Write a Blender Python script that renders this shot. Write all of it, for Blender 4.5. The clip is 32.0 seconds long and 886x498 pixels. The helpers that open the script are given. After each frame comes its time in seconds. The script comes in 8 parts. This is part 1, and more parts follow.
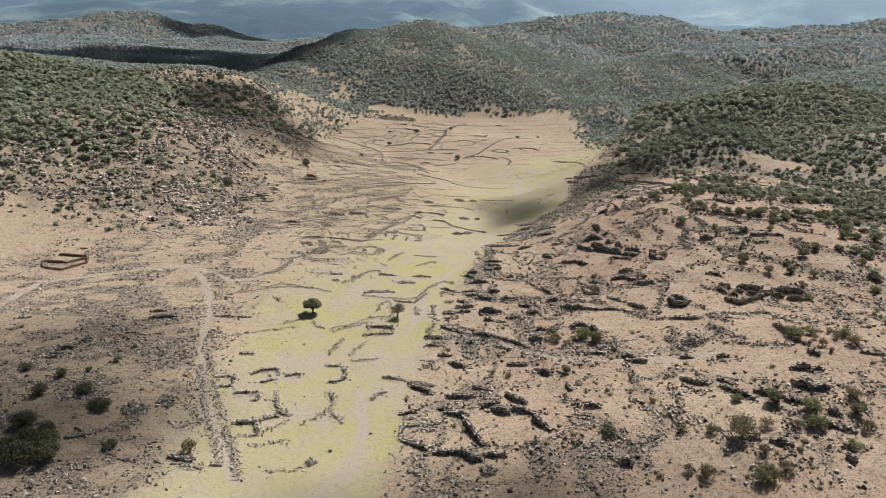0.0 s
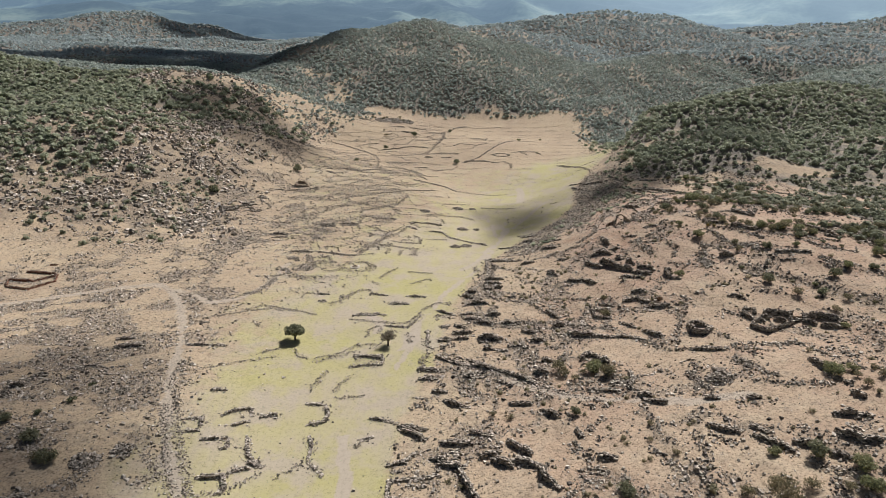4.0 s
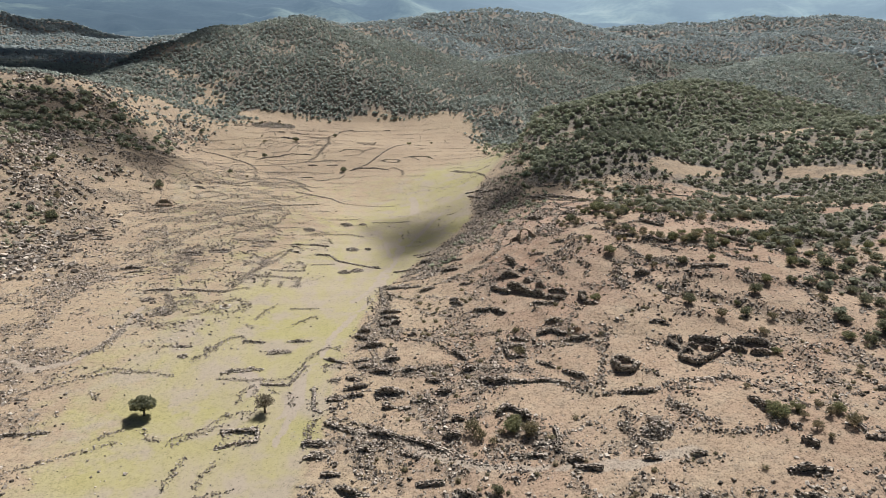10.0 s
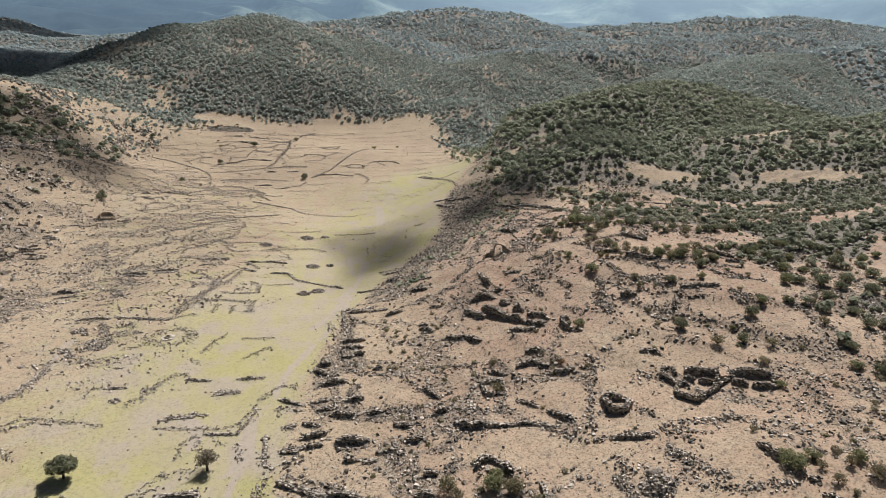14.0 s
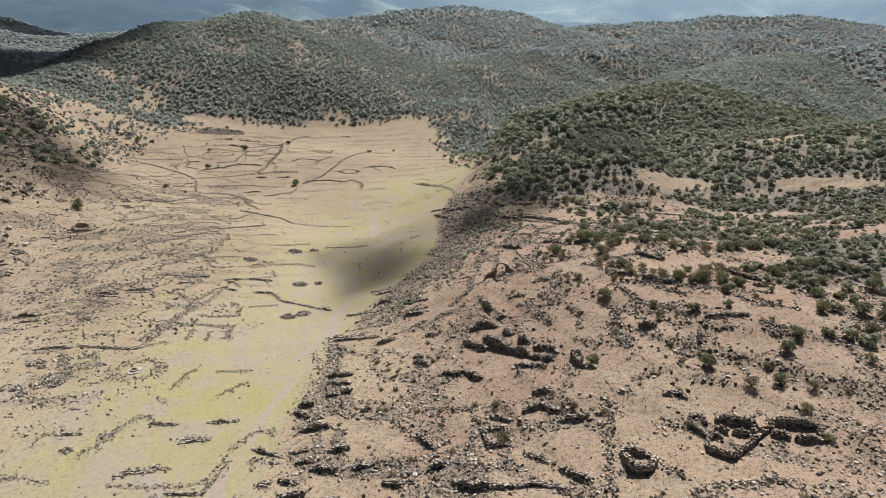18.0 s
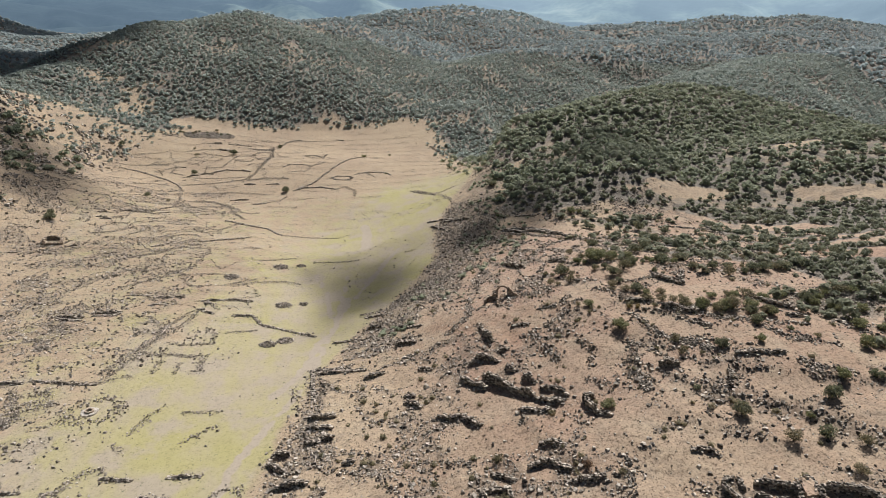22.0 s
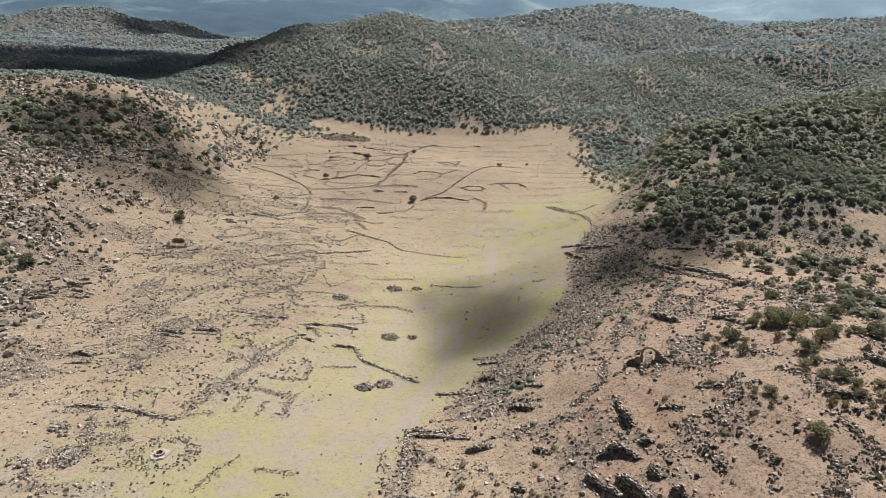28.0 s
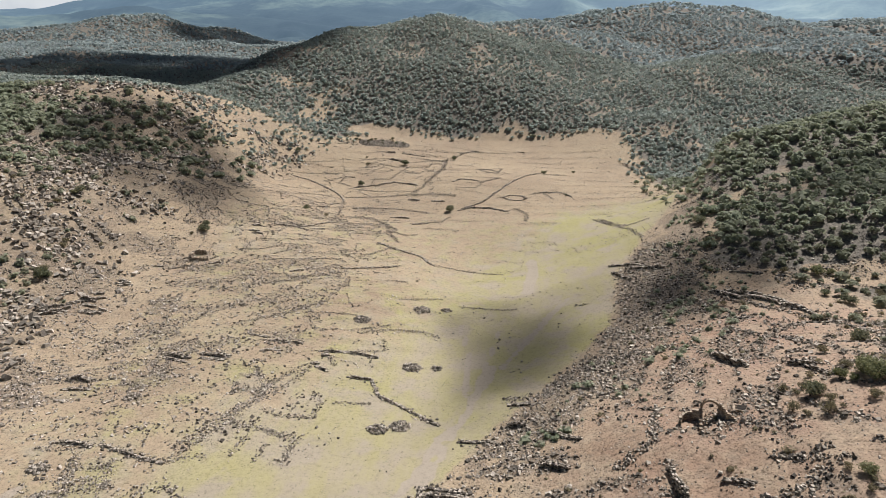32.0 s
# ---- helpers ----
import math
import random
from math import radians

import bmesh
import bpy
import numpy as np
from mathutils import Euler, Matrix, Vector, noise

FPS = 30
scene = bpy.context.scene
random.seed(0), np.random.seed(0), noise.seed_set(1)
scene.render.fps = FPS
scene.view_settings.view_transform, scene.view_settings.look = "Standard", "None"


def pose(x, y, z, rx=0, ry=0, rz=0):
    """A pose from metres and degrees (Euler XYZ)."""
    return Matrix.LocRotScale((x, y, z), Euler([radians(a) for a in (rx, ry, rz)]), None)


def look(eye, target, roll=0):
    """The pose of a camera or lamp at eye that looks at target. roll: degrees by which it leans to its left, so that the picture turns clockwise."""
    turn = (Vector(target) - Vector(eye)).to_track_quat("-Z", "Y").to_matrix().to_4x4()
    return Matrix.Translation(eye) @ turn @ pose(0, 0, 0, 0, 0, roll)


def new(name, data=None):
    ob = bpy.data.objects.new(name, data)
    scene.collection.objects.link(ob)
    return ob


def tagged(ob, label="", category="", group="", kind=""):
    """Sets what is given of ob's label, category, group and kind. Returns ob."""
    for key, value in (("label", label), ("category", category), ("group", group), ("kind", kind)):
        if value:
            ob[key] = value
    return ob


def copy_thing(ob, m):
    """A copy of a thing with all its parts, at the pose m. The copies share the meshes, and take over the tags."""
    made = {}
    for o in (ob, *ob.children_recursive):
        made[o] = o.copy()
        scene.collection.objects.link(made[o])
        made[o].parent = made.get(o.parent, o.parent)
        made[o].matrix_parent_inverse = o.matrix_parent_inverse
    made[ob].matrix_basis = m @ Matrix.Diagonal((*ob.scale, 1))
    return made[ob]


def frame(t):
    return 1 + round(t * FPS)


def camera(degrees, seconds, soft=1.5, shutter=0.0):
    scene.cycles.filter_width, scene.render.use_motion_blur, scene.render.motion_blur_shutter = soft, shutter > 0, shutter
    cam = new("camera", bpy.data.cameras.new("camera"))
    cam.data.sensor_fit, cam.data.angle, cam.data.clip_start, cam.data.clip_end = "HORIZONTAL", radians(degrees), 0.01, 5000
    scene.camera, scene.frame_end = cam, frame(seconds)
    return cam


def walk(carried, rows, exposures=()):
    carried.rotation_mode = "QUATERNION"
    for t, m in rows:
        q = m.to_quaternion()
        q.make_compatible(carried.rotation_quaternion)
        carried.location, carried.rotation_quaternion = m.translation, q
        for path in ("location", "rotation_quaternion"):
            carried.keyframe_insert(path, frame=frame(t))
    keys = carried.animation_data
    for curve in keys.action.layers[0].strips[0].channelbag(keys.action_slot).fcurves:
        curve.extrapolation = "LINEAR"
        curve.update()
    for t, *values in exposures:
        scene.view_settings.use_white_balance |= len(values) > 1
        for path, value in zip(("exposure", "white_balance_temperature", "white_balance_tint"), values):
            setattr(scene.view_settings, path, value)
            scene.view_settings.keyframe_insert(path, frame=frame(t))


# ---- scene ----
cam = camera(70.2, 32.0, 0.55)
PATH = [
    (0, (1.36, -0.41, 80.27), (0.50, 94.48, 48.72), 0.30),
    (0.5, (1.55, 1.89, 80.26), (0.68, 96.78, 48.71), 0.27),
    (1, (1.74, 4.19, 80.26), (0.83, 99.08, 48.70), 0.25),
    (1.5, (1.92, 6.50, 80.26), (0.99, 101.38, 48.68), 0.22),
    (2, (2.11, 8.81, 80.25), (1.16, 103.69, 48.67), 0.20),
    (2.5, (2.29, 11.13, 80.25), (1.33, 106.00, 48.66), 0.17),
    (3, (2.48, 13.45, 80.25), (1.49, 108.32, 48.65), 0.15),
    (3.5, (2.67, 15.79, 80.25), (1.65, 110.66, 48.64), 0.12),
    (4.5, (3.04, 20.51, 80.24), (1.98, 115.37, 48.61), 0.08),
    (5.5, (3.42, 25.29, 80.23), (2.32, 120.14, 48.59), 0.03),
    (6, (3.61, 27.71, 80.22), (2.50, 122.56, 48.57), -0.00),
    (6.5, (3.80, 30.15, 80.22), (2.72, 124.99, 48.53), 0.03),
    (7, (3.99, 32.60, 80.21), (3.66, 127.44, 48.49), 0.07),
    (7.5, (4.19, 35.05, 80.20), (6.29, 129.85, 48.45), 0.10),
    (8, (4.40, 37.48, 80.20), (9.26, 132.17, 48.41), 0.13),
    (8.5, (4.63, 39.89, 80.19), (12.17, 134.39, 48.37), 0.17),
    (9, (4.87, 42.25, 80.18), (15.09, 136.49, 48.33), 0.20),
    (9.5, (5.13, 44.57, 80.17), (17.93, 138.50, 48.32), 0.23),
    (10, (5.41, 46.85, 80.17), (20.85, 140.38, 48.32), 0.25),
    (10.5, (5.72, 49.09, 80.16), (23.60, 142.18, 48.31), 0.28),
    (11, (6.04, 51.30, 80.16), (25.94, 143.98, 48.31), 0.30),
    (11.5, (6.39, 53.49, 80.16), (26.75, 146.07, 48.31), 0.33),
    (12, (6.75, 55.67, 80.16), (27.14, 148.25, 48.32), 0.35),
    (12.5, (7.14, 57.85, 80.17), (27.54, 150.42, 48.33), 0.38),
    (13, (7.56, 60.03, 80.19), (27.96, 152.60, 48.34), 0.40),
    (13.5, (7.99, 62.21, 80.21), (28.39, 154.78, 48.34), 0.41),
    (14, (8.45, 64.41, 80.24), (28.84, 156.97, 48.35), 0.42),
    (14.5, (8.93, 66.62, 80.27), (29.31, 159.17, 48.36), 0.43),
    (15.5, (9.94, 71.04, 80.33), (30.41, 163.56, 48.38), 0.44),
    (16.5, (11.02, 75.47, 80.39), (31.57, 167.95, 48.39), 0.46),
    (17, (11.58, 77.68, 80.41), (32.14, 170.16, 48.40), 0.47),
    (17.5, (12.16, 79.89, 80.43), (32.73, 172.36, 48.39), 0.47),
    (18, (12.75, 82.09, 80.44), (33.32, 174.55, 48.38), 0.48),
    (18.5, (13.36, 84.28, 80.44), (33.93, 176.74, 48.36), 0.49),
    (19, (13.97, 86.47, 80.44), (34.54, 178.91, 48.33), 0.50),
    (19.5, (14.60, 88.64, 80.41), (35.16, 181.10, 48.32), 0.50),
    (20, (15.23, 90.81, 80.38), (35.79, 183.27, 48.31), 0.50),
    (20.5, (15.87, 92.99, 80.34), (36.42, 185.45, 48.28), 0.50),
    (21, (16.51, 95.17, 80.29), (37.09, 187.64, 48.24), 0.50),
    (21.5, (17.15, 97.38, 80.23), (37.74, 189.84, 48.20), 0.50),
    (22, (17.79, 99.61, 80.17), (38.39, 192.08, 48.15), 0.50),
    (22.5, (18.42, 101.87, 80.11), (39.01, 194.35, 48.10), 0.50),
    (23, (19.05, 104.17, 80.04), (39.63, 196.66, 48.05), 0.50),
    (23.5, (19.67, 106.52, 79.97), (40.26, 199.01, 47.99), 0.45),
    (24, (20.27, 108.91, 79.90), (40.89, 201.40, 47.93), 0.40),
    (24.5, (20.87, 111.34, 79.83), (41.51, 203.82, 47.87), 0.35),
    (25, (21.46, 113.79, 79.75), (42.12, 206.27, 47.81), 0.30),
    (25.5, (22.04, 116.25, 79.66), (42.68, 208.75, 47.74), 0.25),
    (26, (22.62, 118.73, 79.57), (41.47, 211.61, 47.66), 0.20),
    (26.5, (23.19, 121.21, 79.47), (37.76, 214.86, 47.57), 0.15),
    (27, (23.76, 123.69, 79.36), (32.72, 218.04, 47.47), 0.10),
    (27.5, (24.32, 126.15, 79.23), (25.95, 220.92, 47.36), 0.05),
    (28, (24.89, 128.60, 79.09), (24.00, 223.38, 47.23), -0.00),
    (28.5, (25.45, 131.02, 78.94), (24.55, 225.82, 47.15), -0.09),
    (29, (26.00, 133.41, 78.78), (25.04, 228.24, 47.05), -0.17),
    (29.5, (26.56, 135.79, 78.60), (25.52, 230.64, 46.95), -0.26),
    (30, (27.12, 138.15, 78.42), (25.99, 233.02, 46.83), -0.35),
    (30.5, (27.67, 140.49, 78.22), (26.47, 235.39, 46.71), -0.44),
    (31, (28.23, 142.83, 78.03), (26.92, 237.75, 46.58), -0.52),
    (31.5, (28.78, 145.16, 77.82), (26.42, 240.08, 46.44), -0.61),
    (32, (29.34, 147.48, 77.62), (20.83, 242.07, 46.31), -0.70),
]
walk(cam, [(t, look(eye, target, roll)) for t, eye, target, roll in PATH], [(0, 0.18, 6290, 10)])

# ---- world, sun ----
SUN_AZ, SUN_EL = 36.0, 54.0           # degrees, azimuth from +y towards +x
SUN_DIR = Vector((math.sin(radians(SUN_AZ)) * math.cos(radians(SUN_EL)),
                  math.cos(radians(SUN_AZ)) * math.cos(radians(SUN_EL)), math.sin(radians(SUN_EL))))
world = bpy.data.worlds.new("world")
scene.world = world
world.use_nodes = True
wn = world.node_tree
sky = wn.nodes.new("ShaderNodeTexSky")
sky.sky_type, sky.sun_disc = "NISHITA", False
sky.sun_elevation, sky.sun_rotation = radians(SUN_EL), radians(SUN_AZ)
sky.altitude, sky.air_density, sky.dust_density, sky.ozone_density = 1200, 1.0, 3.5, 0.6
wn.links.new(sky.outputs[0], wn.nodes["Background"].inputs[0])
wn.nodes["Background"].inputs[1].default_value = 0.032
sun = new("sun", bpy.data.lights.new("sun", "SUN"))
sun.data.energy, sun.data.angle, sun.data.color = 5.2, radians(0.53), (1.0, 0.968, 0.965)
sun.matrix_world = look((0, 0, 900), Vector((0, 0, 900)) - SUN_DIR)

# ---- materials ----
def nodes_of(name):
    m = bpy.data.materials.new(name)
    m.use_nodes = True
    t = m.node_tree
    b = t.nodes["Principled BSDF"]
    b.inputs["Specular IOR Level"].default_value = 0.2
    return m, t, b


def add(t, kind, **values):
    n = t.nodes.new(kind)
    for key, value in values.items():
        if key.startswith("_"):
            n.inputs[key[1:].replace("_", " ")].default_value = value
    return n


def texture(t, size, detail=4.0, rough=0.55, coords=None):
    n = t.nodes.new("ShaderNodeTexNoise")
    n.inputs["Scale"].default_value = 1.0 / size
    n.inputs["Detail"].default_value = detail
    n.inputs["Roughness"].default_value = rough
    if coords is not None:
        t.links.new(coords, n.inputs["Vector"])
    return n.outputs["Fac"]


def ramp(t, value, stops):
    n = t.nodes.new("ShaderNodeValToRGB")
    e = n.color_ramp.elements
    while len(e) < len(stops):
        e.new(0.5)
    for k, (p, c) in zip(e, stops):
        k.position = p
        k.color = (*c, 1) if len(c) == 3 else c
    t.links.new(value, n.inputs[0])
    return n.outputs[0]


def blend(t, fac, a, b, kind="MIX"):
    n = t.nodes.new("ShaderNodeMix")
    n.data_type, n.blend_type = "RGBA", kind
    for socket, v in ((n.inputs[0], fac), (n.inputs[6], a), (n.inputs[7], b)):
        if isinstance(v, (int, float)):
            socket.default_value = v
        elif isinstance(v, tuple):
            socket.default_value = (*v, 1)
        else:
            t.links.new(v, socket)
    return n.outputs[2]


def calc(t, op, a, b=0.0, c=0.0):
    n = t.nodes.new("ShaderNodeMath")
    n.operation = op
    n.use_clamp = False
    for socket, v in zip(n.inputs, (a, b, c)):
        if isinstance(v, (int, float)):
            socket.default_value = v
        else:
            t.links.new(v, socket)
    return n.outputs[0]


def bump(t, b, height, strength, distance):
    n = t.nodes.new("ShaderNodeBump")
    n.inputs["Strength"].default_value, n.inputs["Distance"].default_value = strength, distance
    t.links.new(height, n.inputs["Height"])
    t.links.new(n.outputs[0], b.inputs["Normal"])


def attribute(t, name):
    n = t.nodes.new("ShaderNodeAttribute")
    n.attribute_name = name
    return n


def place(t):
    return t.nodes.new("ShaderNodeNewGeometry").outputs["Position"]


def leaf_material(name, dark, light, dry, translucent=0.42, gaps=0.33):
    """Leaf sprays: some light passes through the leaves, some between them."""
    m, t, b = nodes_of(name)
    isl = t.nodes.new("ShaderNodeNewGeometry").outputs["Random Per Island"]
    col = ramp(t, isl, ((0.0, dark), (0.6, light), (0.9, light), (1.0, dry)))
    wide = texture(t, 9.0, 2.0, 0.5, place(t))
    col = blend(t, ramp(t, wide, ((0.35, (0, 0, 0)), (0.65, (0.6, 0.6, 0.6)))), col, dry)
    t.links.new(col, b.inputs["Base Color"])
    b.inputs["Roughness"].default_value = 0.7
    tr = t.nodes.new("ShaderNodeBsdfTranslucent")
    t.links.new(col, tr.inputs[0])
    mix = t.nodes.new("ShaderNodeMixShader")
    mix.inputs[0].default_value = translucent
    t.links.new(b.outputs[0], mix.inputs[1])
    t.links.new(tr.outputs[0], mix.inputs[2])
    airy = t.nodes.new("ShaderNodeMixShader")
    airy.inputs[0].default_value = gaps
    t.links.new(mix.outputs[0], airy.inputs[1])
    t.links.new(t.nodes.new("ShaderNodeBsdfTransparent").outputs[0], airy.inputs[2])
    t.links.new(airy.outputs[0], t.nodes["Material Output"].inputs[0])
    return m


def ground_material():
    """Dry tan soil, yellow-green meadow, worn tracks, grey stony litter and dark scrub litter under the woods."""
    m, t, b = nodes_of("dry_ground")
    za = attribute(t, "zones")
    at, red = za.outputs["Color"], za.outputs["Alpha"]
    sep = t.nodes.new("ShaderNodeSeparateColor")
    t.links.new(at, sep.inputs[0])
    meadow, stony, track = sep.outputs
    wood = attribute(t, "wood").outputs["Fac"]
    p = place(t)
    big, mid, fine = texture(t, 38.0, 4, 0.55, p), texture(t, 6.0, 5, 0.6, p), texture(t, 0.9, 5, 0.65, p)
    soil = ramp(t, big, ((0.30, (0.285, 0.185, 0.125)), (0.5, (0.345, 0.240, 0.168)), (0.7, (0.385, 0.285, 0.198))))
    beige = ramp(t, big, ((0.30, (0.315, 0.238, 0.160)), (0.5, (0.375, 0.288, 0.190)), (0.7, (0.405, 0.317, 0.206))))
    soil = blend(t, red, beige, soil)
    soil = blend(t, ramp(t, mid, ((0.45, (0, 0, 0)), (0.7, (0.550, 0.550, 0.550)))), soil, (0.396, 0.327, 0.228))
    worn = ramp(t, texture(t, 2.4, 5, 0.65, p), ((0.52, (0, 0, 0)), (0.66, (0.500, 0.500, 0.500))))
    soil = blend(t, worn, soil, (0.224, 0.176, 0.129))
    grass = ramp(t, texture(t, 8.0, 3, 0.5, p), ((0.30, (0.36, 0.30, 0.205)), (0.43, (0.355, 0.315, 0.165)), (0.55, (0.345, 0.31, 0.14)), (0.70, (0.328, 0.294, 0.128))))
    grass = blend(t, ramp(t, big, ((0.38, (0.0, 0.0, 0.0)), (0.6, (0.85, 0.85, 0.85)))), grass, (0.365, 0.305, 0.22))
    lie = t.nodes.new("ShaderNodeMapping")
    lie.inputs["Rotation"].default_value = (0, 0, radians(14))
    lie.inputs["Scale"].default_value = (1.0, 0.22, 1.0)
    t.links.new(p, lie.inputs["Vector"])
    streak = ramp(t, texture(t, 3.2, 4, 0.6, lie.outputs[0]), ((0.40, (0, 0, 0)), (0.62, (0.6, 0.6, 0.6))))
    grass = blend(t, streak, grass, (0.365, 0.322, 0.152))
    bare = ramp(t, texture(t, 11.0, 4, 0.6, p), ((0.51, (0, 0, 0)), (0.62, (0.85, 0.85, 0.85))))
    grass = blend(t, bare, grass, (0.355, 0.298, 0.222))
    tuft = ramp(t, texture(t, 0.55, 2, 0.5, p), ((0.62, (0, 0, 0)), (0.70, (1, 1, 1))))
    grass = blend(t, calc(t, "MULTIPLY", tuft, 0.42), grass, (0.13, 0.125, 0.06))
    edge = calc(t, "ADD", meadow, calc(t, "MULTIPLY", calc(t, "SUBTRACT", mid, 0.5), 1.1))
    col = blend(t, ramp(t, edge, ((0.35, (0, 0, 0)), (0.65, (1, 1, 1)))), soil, grass)
    cells = t.nodes.new("ShaderNodeTexVoronoi")
    cells.inputs["Scale"].default_value = 2.2
    t.links.new(p, cells.inputs["Vector"])
    tone = t.nodes.new("ShaderNodeSeparateColor")
    t.links.new(cells.outputs["Color"], tone.inputs[0])
    litter = ramp(t, tone.outputs[0], ((0.0, (0.10, 0.084, 0.068)), (0.45, (0.21, 0.176, 0.14)), (0.8, (0.32, 0.275, 0.225)), (1.0, (0.45, 0.40, 0.335))))
    chink = ramp(t, cells.outputs["Distance"], ((0.38, (1, 1, 1)), (0.62, (0.28, 0.26, 0.24))))
    litter = blend(t, 1.0, litter, chink, "MULTIPLY")
    litter = blend(t, ramp(t, texture(t, 1.3, 4, 0.7, p), ((0.40, (0, 0, 0)), (0.60, (0.8, 0.8, 0.8)))), litter, (0.235, 0.18, 0.128))
    st = calc(t, "ADD", stony, calc(t, "MULTIPLY", calc(t, "SUBTRACT", mid, 0.5), 1.3))
    col = blend(t, ramp(t, st, ((0.38, (0, 0, 0)), (0.70, (0.52, 0.52, 0.52)))), col, litter)
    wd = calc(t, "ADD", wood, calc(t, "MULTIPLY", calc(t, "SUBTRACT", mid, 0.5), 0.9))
    # Brown scrub litter, its tones lifted to stand for haze over the hills.
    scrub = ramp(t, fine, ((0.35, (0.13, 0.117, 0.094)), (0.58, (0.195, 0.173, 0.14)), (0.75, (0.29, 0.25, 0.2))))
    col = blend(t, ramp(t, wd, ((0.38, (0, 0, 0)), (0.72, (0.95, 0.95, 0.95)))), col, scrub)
    tr = calc(t, "ADD", track, calc(t, "MULTIPLY", calc(t, "SUBTRACT", fine, 0.5), 0.7))
    col = blend(t, ramp(t, tr, ((0.35, (0, 0, 0)), (0.6, (0.92, 0.92, 0.92)))), col, (0.36, 0.302, 0.232))
    speck = ramp(t, fine, ((0.32, (0.52, 0.50, 0.48)), (0.46, (0.98, 0.98, 0.98)), (0.70, (1.16, 1.14, 1.10))))
    col = blend(t, calc(t, "SUBTRACT", 1.0, calc(t, "MULTIPLY", meadow, 0.65)), col, speck, "MULTIPLY")
    pebble = ramp(t, texture(t, 0.38, 3, 0.7, p), ((0.36, (0.35, 0.33, 0.31)), (0.45, (1, 1, 1)), (0.58, (1, 1, 1)), (0.68, (1.32, 1.29, 1.24))))
    col = blend(t, calc(t, "SUBTRACT", 1.0, calc(t, "MULTIPLY", meadow, 0.85)), col, blend(t, 1.0, col, pebble, "MULTIPLY"))
    t.links.new(col, b.inputs["Base Color"])
    b.inputs["Roughness"].default_value = 0.95
    bump(t, b, calc(t, "MULTIPLY", calc(t, "ADD", fine, calc(t, "MULTIPLY", mid, 1.5)), calc(t, "SUBTRACT", 1.0, calc(t, "MULTIPLY", meadow, 0.75))), 0.6, 0.25)
    return m


def stone_material(name, dark, mid, light):
    m, t, b = nodes_of(name)
    isl = t.nodes.new("ShaderNodeNewGeometry").outputs["Random Per Island"]
    p = place(t)
    col = ramp(t, isl, ((0.0, dark), (0.45, mid), (0.8, light), (1.0, tuple(min(1, 1.15 * c) for c in light))))
    grain = texture(t, 0.35, 5, 0.7, p)
    col = blend(t, 1.0, col, ramp(t, grain, ((0.3, (0.45, 0.44, 0.42)), (0.6, (1.08, 1.06, 1.03)))), "MULTIPLY")
    lich = ramp(t, texture(t, 2.2, 3, 0.6, p), ((0.55, (0, 0, 0)), (0.72, (0.5, 0.5, 0.5))))
    col = blend(t, lich, col, (0.25, 0.21, 0.15))
    t.links.new(col, b.inputs["Base Color"])
    b.inputs["Roughness"].default_value = 0.9
    bump(t, b, grain, 0.7, 0.08)
    return m


GROUND = ground_material()
LEAF_NEAR = leaf_material("bush_leaves", (0.13, 0.14, 0.09), (0.285, 0.30, 0.195), (0.38, 0.37, 0.25), 0.5, 0.0)
STONE = stone_material("field_stone", (0.06, 0.052, 0.044), (0.26, 0.225, 0.18), (0.56, 0.495, 0.41))
PALE_STONE = stone_material("pale_field_stone", (0.11, 0.094, 0.076), (0.30, 0.26, 0.21), (0.55, 0.485, 0.405))
# Paler than real leaves, WOOD and FAR also cooler: haze painted into the colour.
LEAF_WOOD_HAZED = leaf_material("hazed_wood_leaves", (0.22, 0.255, 0.225), (0.40, 0.45, 0.39), (0.45, 0.465, 0.385), 0.5, 0.0)
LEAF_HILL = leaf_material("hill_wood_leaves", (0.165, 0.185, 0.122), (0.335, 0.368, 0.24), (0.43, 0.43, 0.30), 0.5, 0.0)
LEAF_FAR_HAZED = leaf_material("hazed_far_wood_leaves", (0.26, 0.31, 0.305), (0.41, 0.475, 0.46), (0.46, 0.485, 0.45), 0.5, 0.0)

# ---- the shape of the land ----
KNOLLS = []


def knoll(x, y, r, h):
    """A rounded rise (or hollow, h < 0) of the land, r its radius."""
    KNOLLS.append((x, y, r, h))


knoll(-150, 120, 32, 2.9)
knoll(-90, 120, 32, 3.0)
knoll(-30, 120, 32, -2.2)
knoll(30, 120, 32, 1.9)
knoll(90, 120, 32, 7.5)
knoll(150, 120, 32, 4.7)
knoll(210, 120, 32, 5.5)
knoll(-210, 180, 32, -2.6)
knoll(30, 180, 32, 1.3)
knoll(90, 180, 32, 7.1)
knoll(150, 180, 32, 9.2)
knoll(210, 180, 32, 1.7)
knoll(-210, 240, 32, 1.3)
knoll(-150, 240, 32, -4.3)
knoll(-90, 240, 32, 0.9)
knoll(30, 240, 32, -1.2)
knoll(90, 240, 32, 15.2)
knoll(150, 240, 32, 8.6)
knoll(210, 240, 32, 7.5)
knoll(-210, 300, 32, 9.0)
knoll(-150, 300, 32, 5.0)
knoll(-90, 300, 32, -3.7)
knoll(-30, 300, 32, 1.5)
knoll(30, 300, 32, -5.0)
knoll(90, 300, 32, 5.8)
knoll(150, 300, 32, 3.3)
knoll(-210, 360, 32, 20.2)
knoll(-150, 360, 32, 16.9)
knoll(-90, 360, 32, -2.2)
knoll(-30, 360, 32, 2.5)
knoll(30, 360, 32, -8.2)
knoll(90, 360, 32, 6.7)
knoll(150, 360, 32, 21.9)
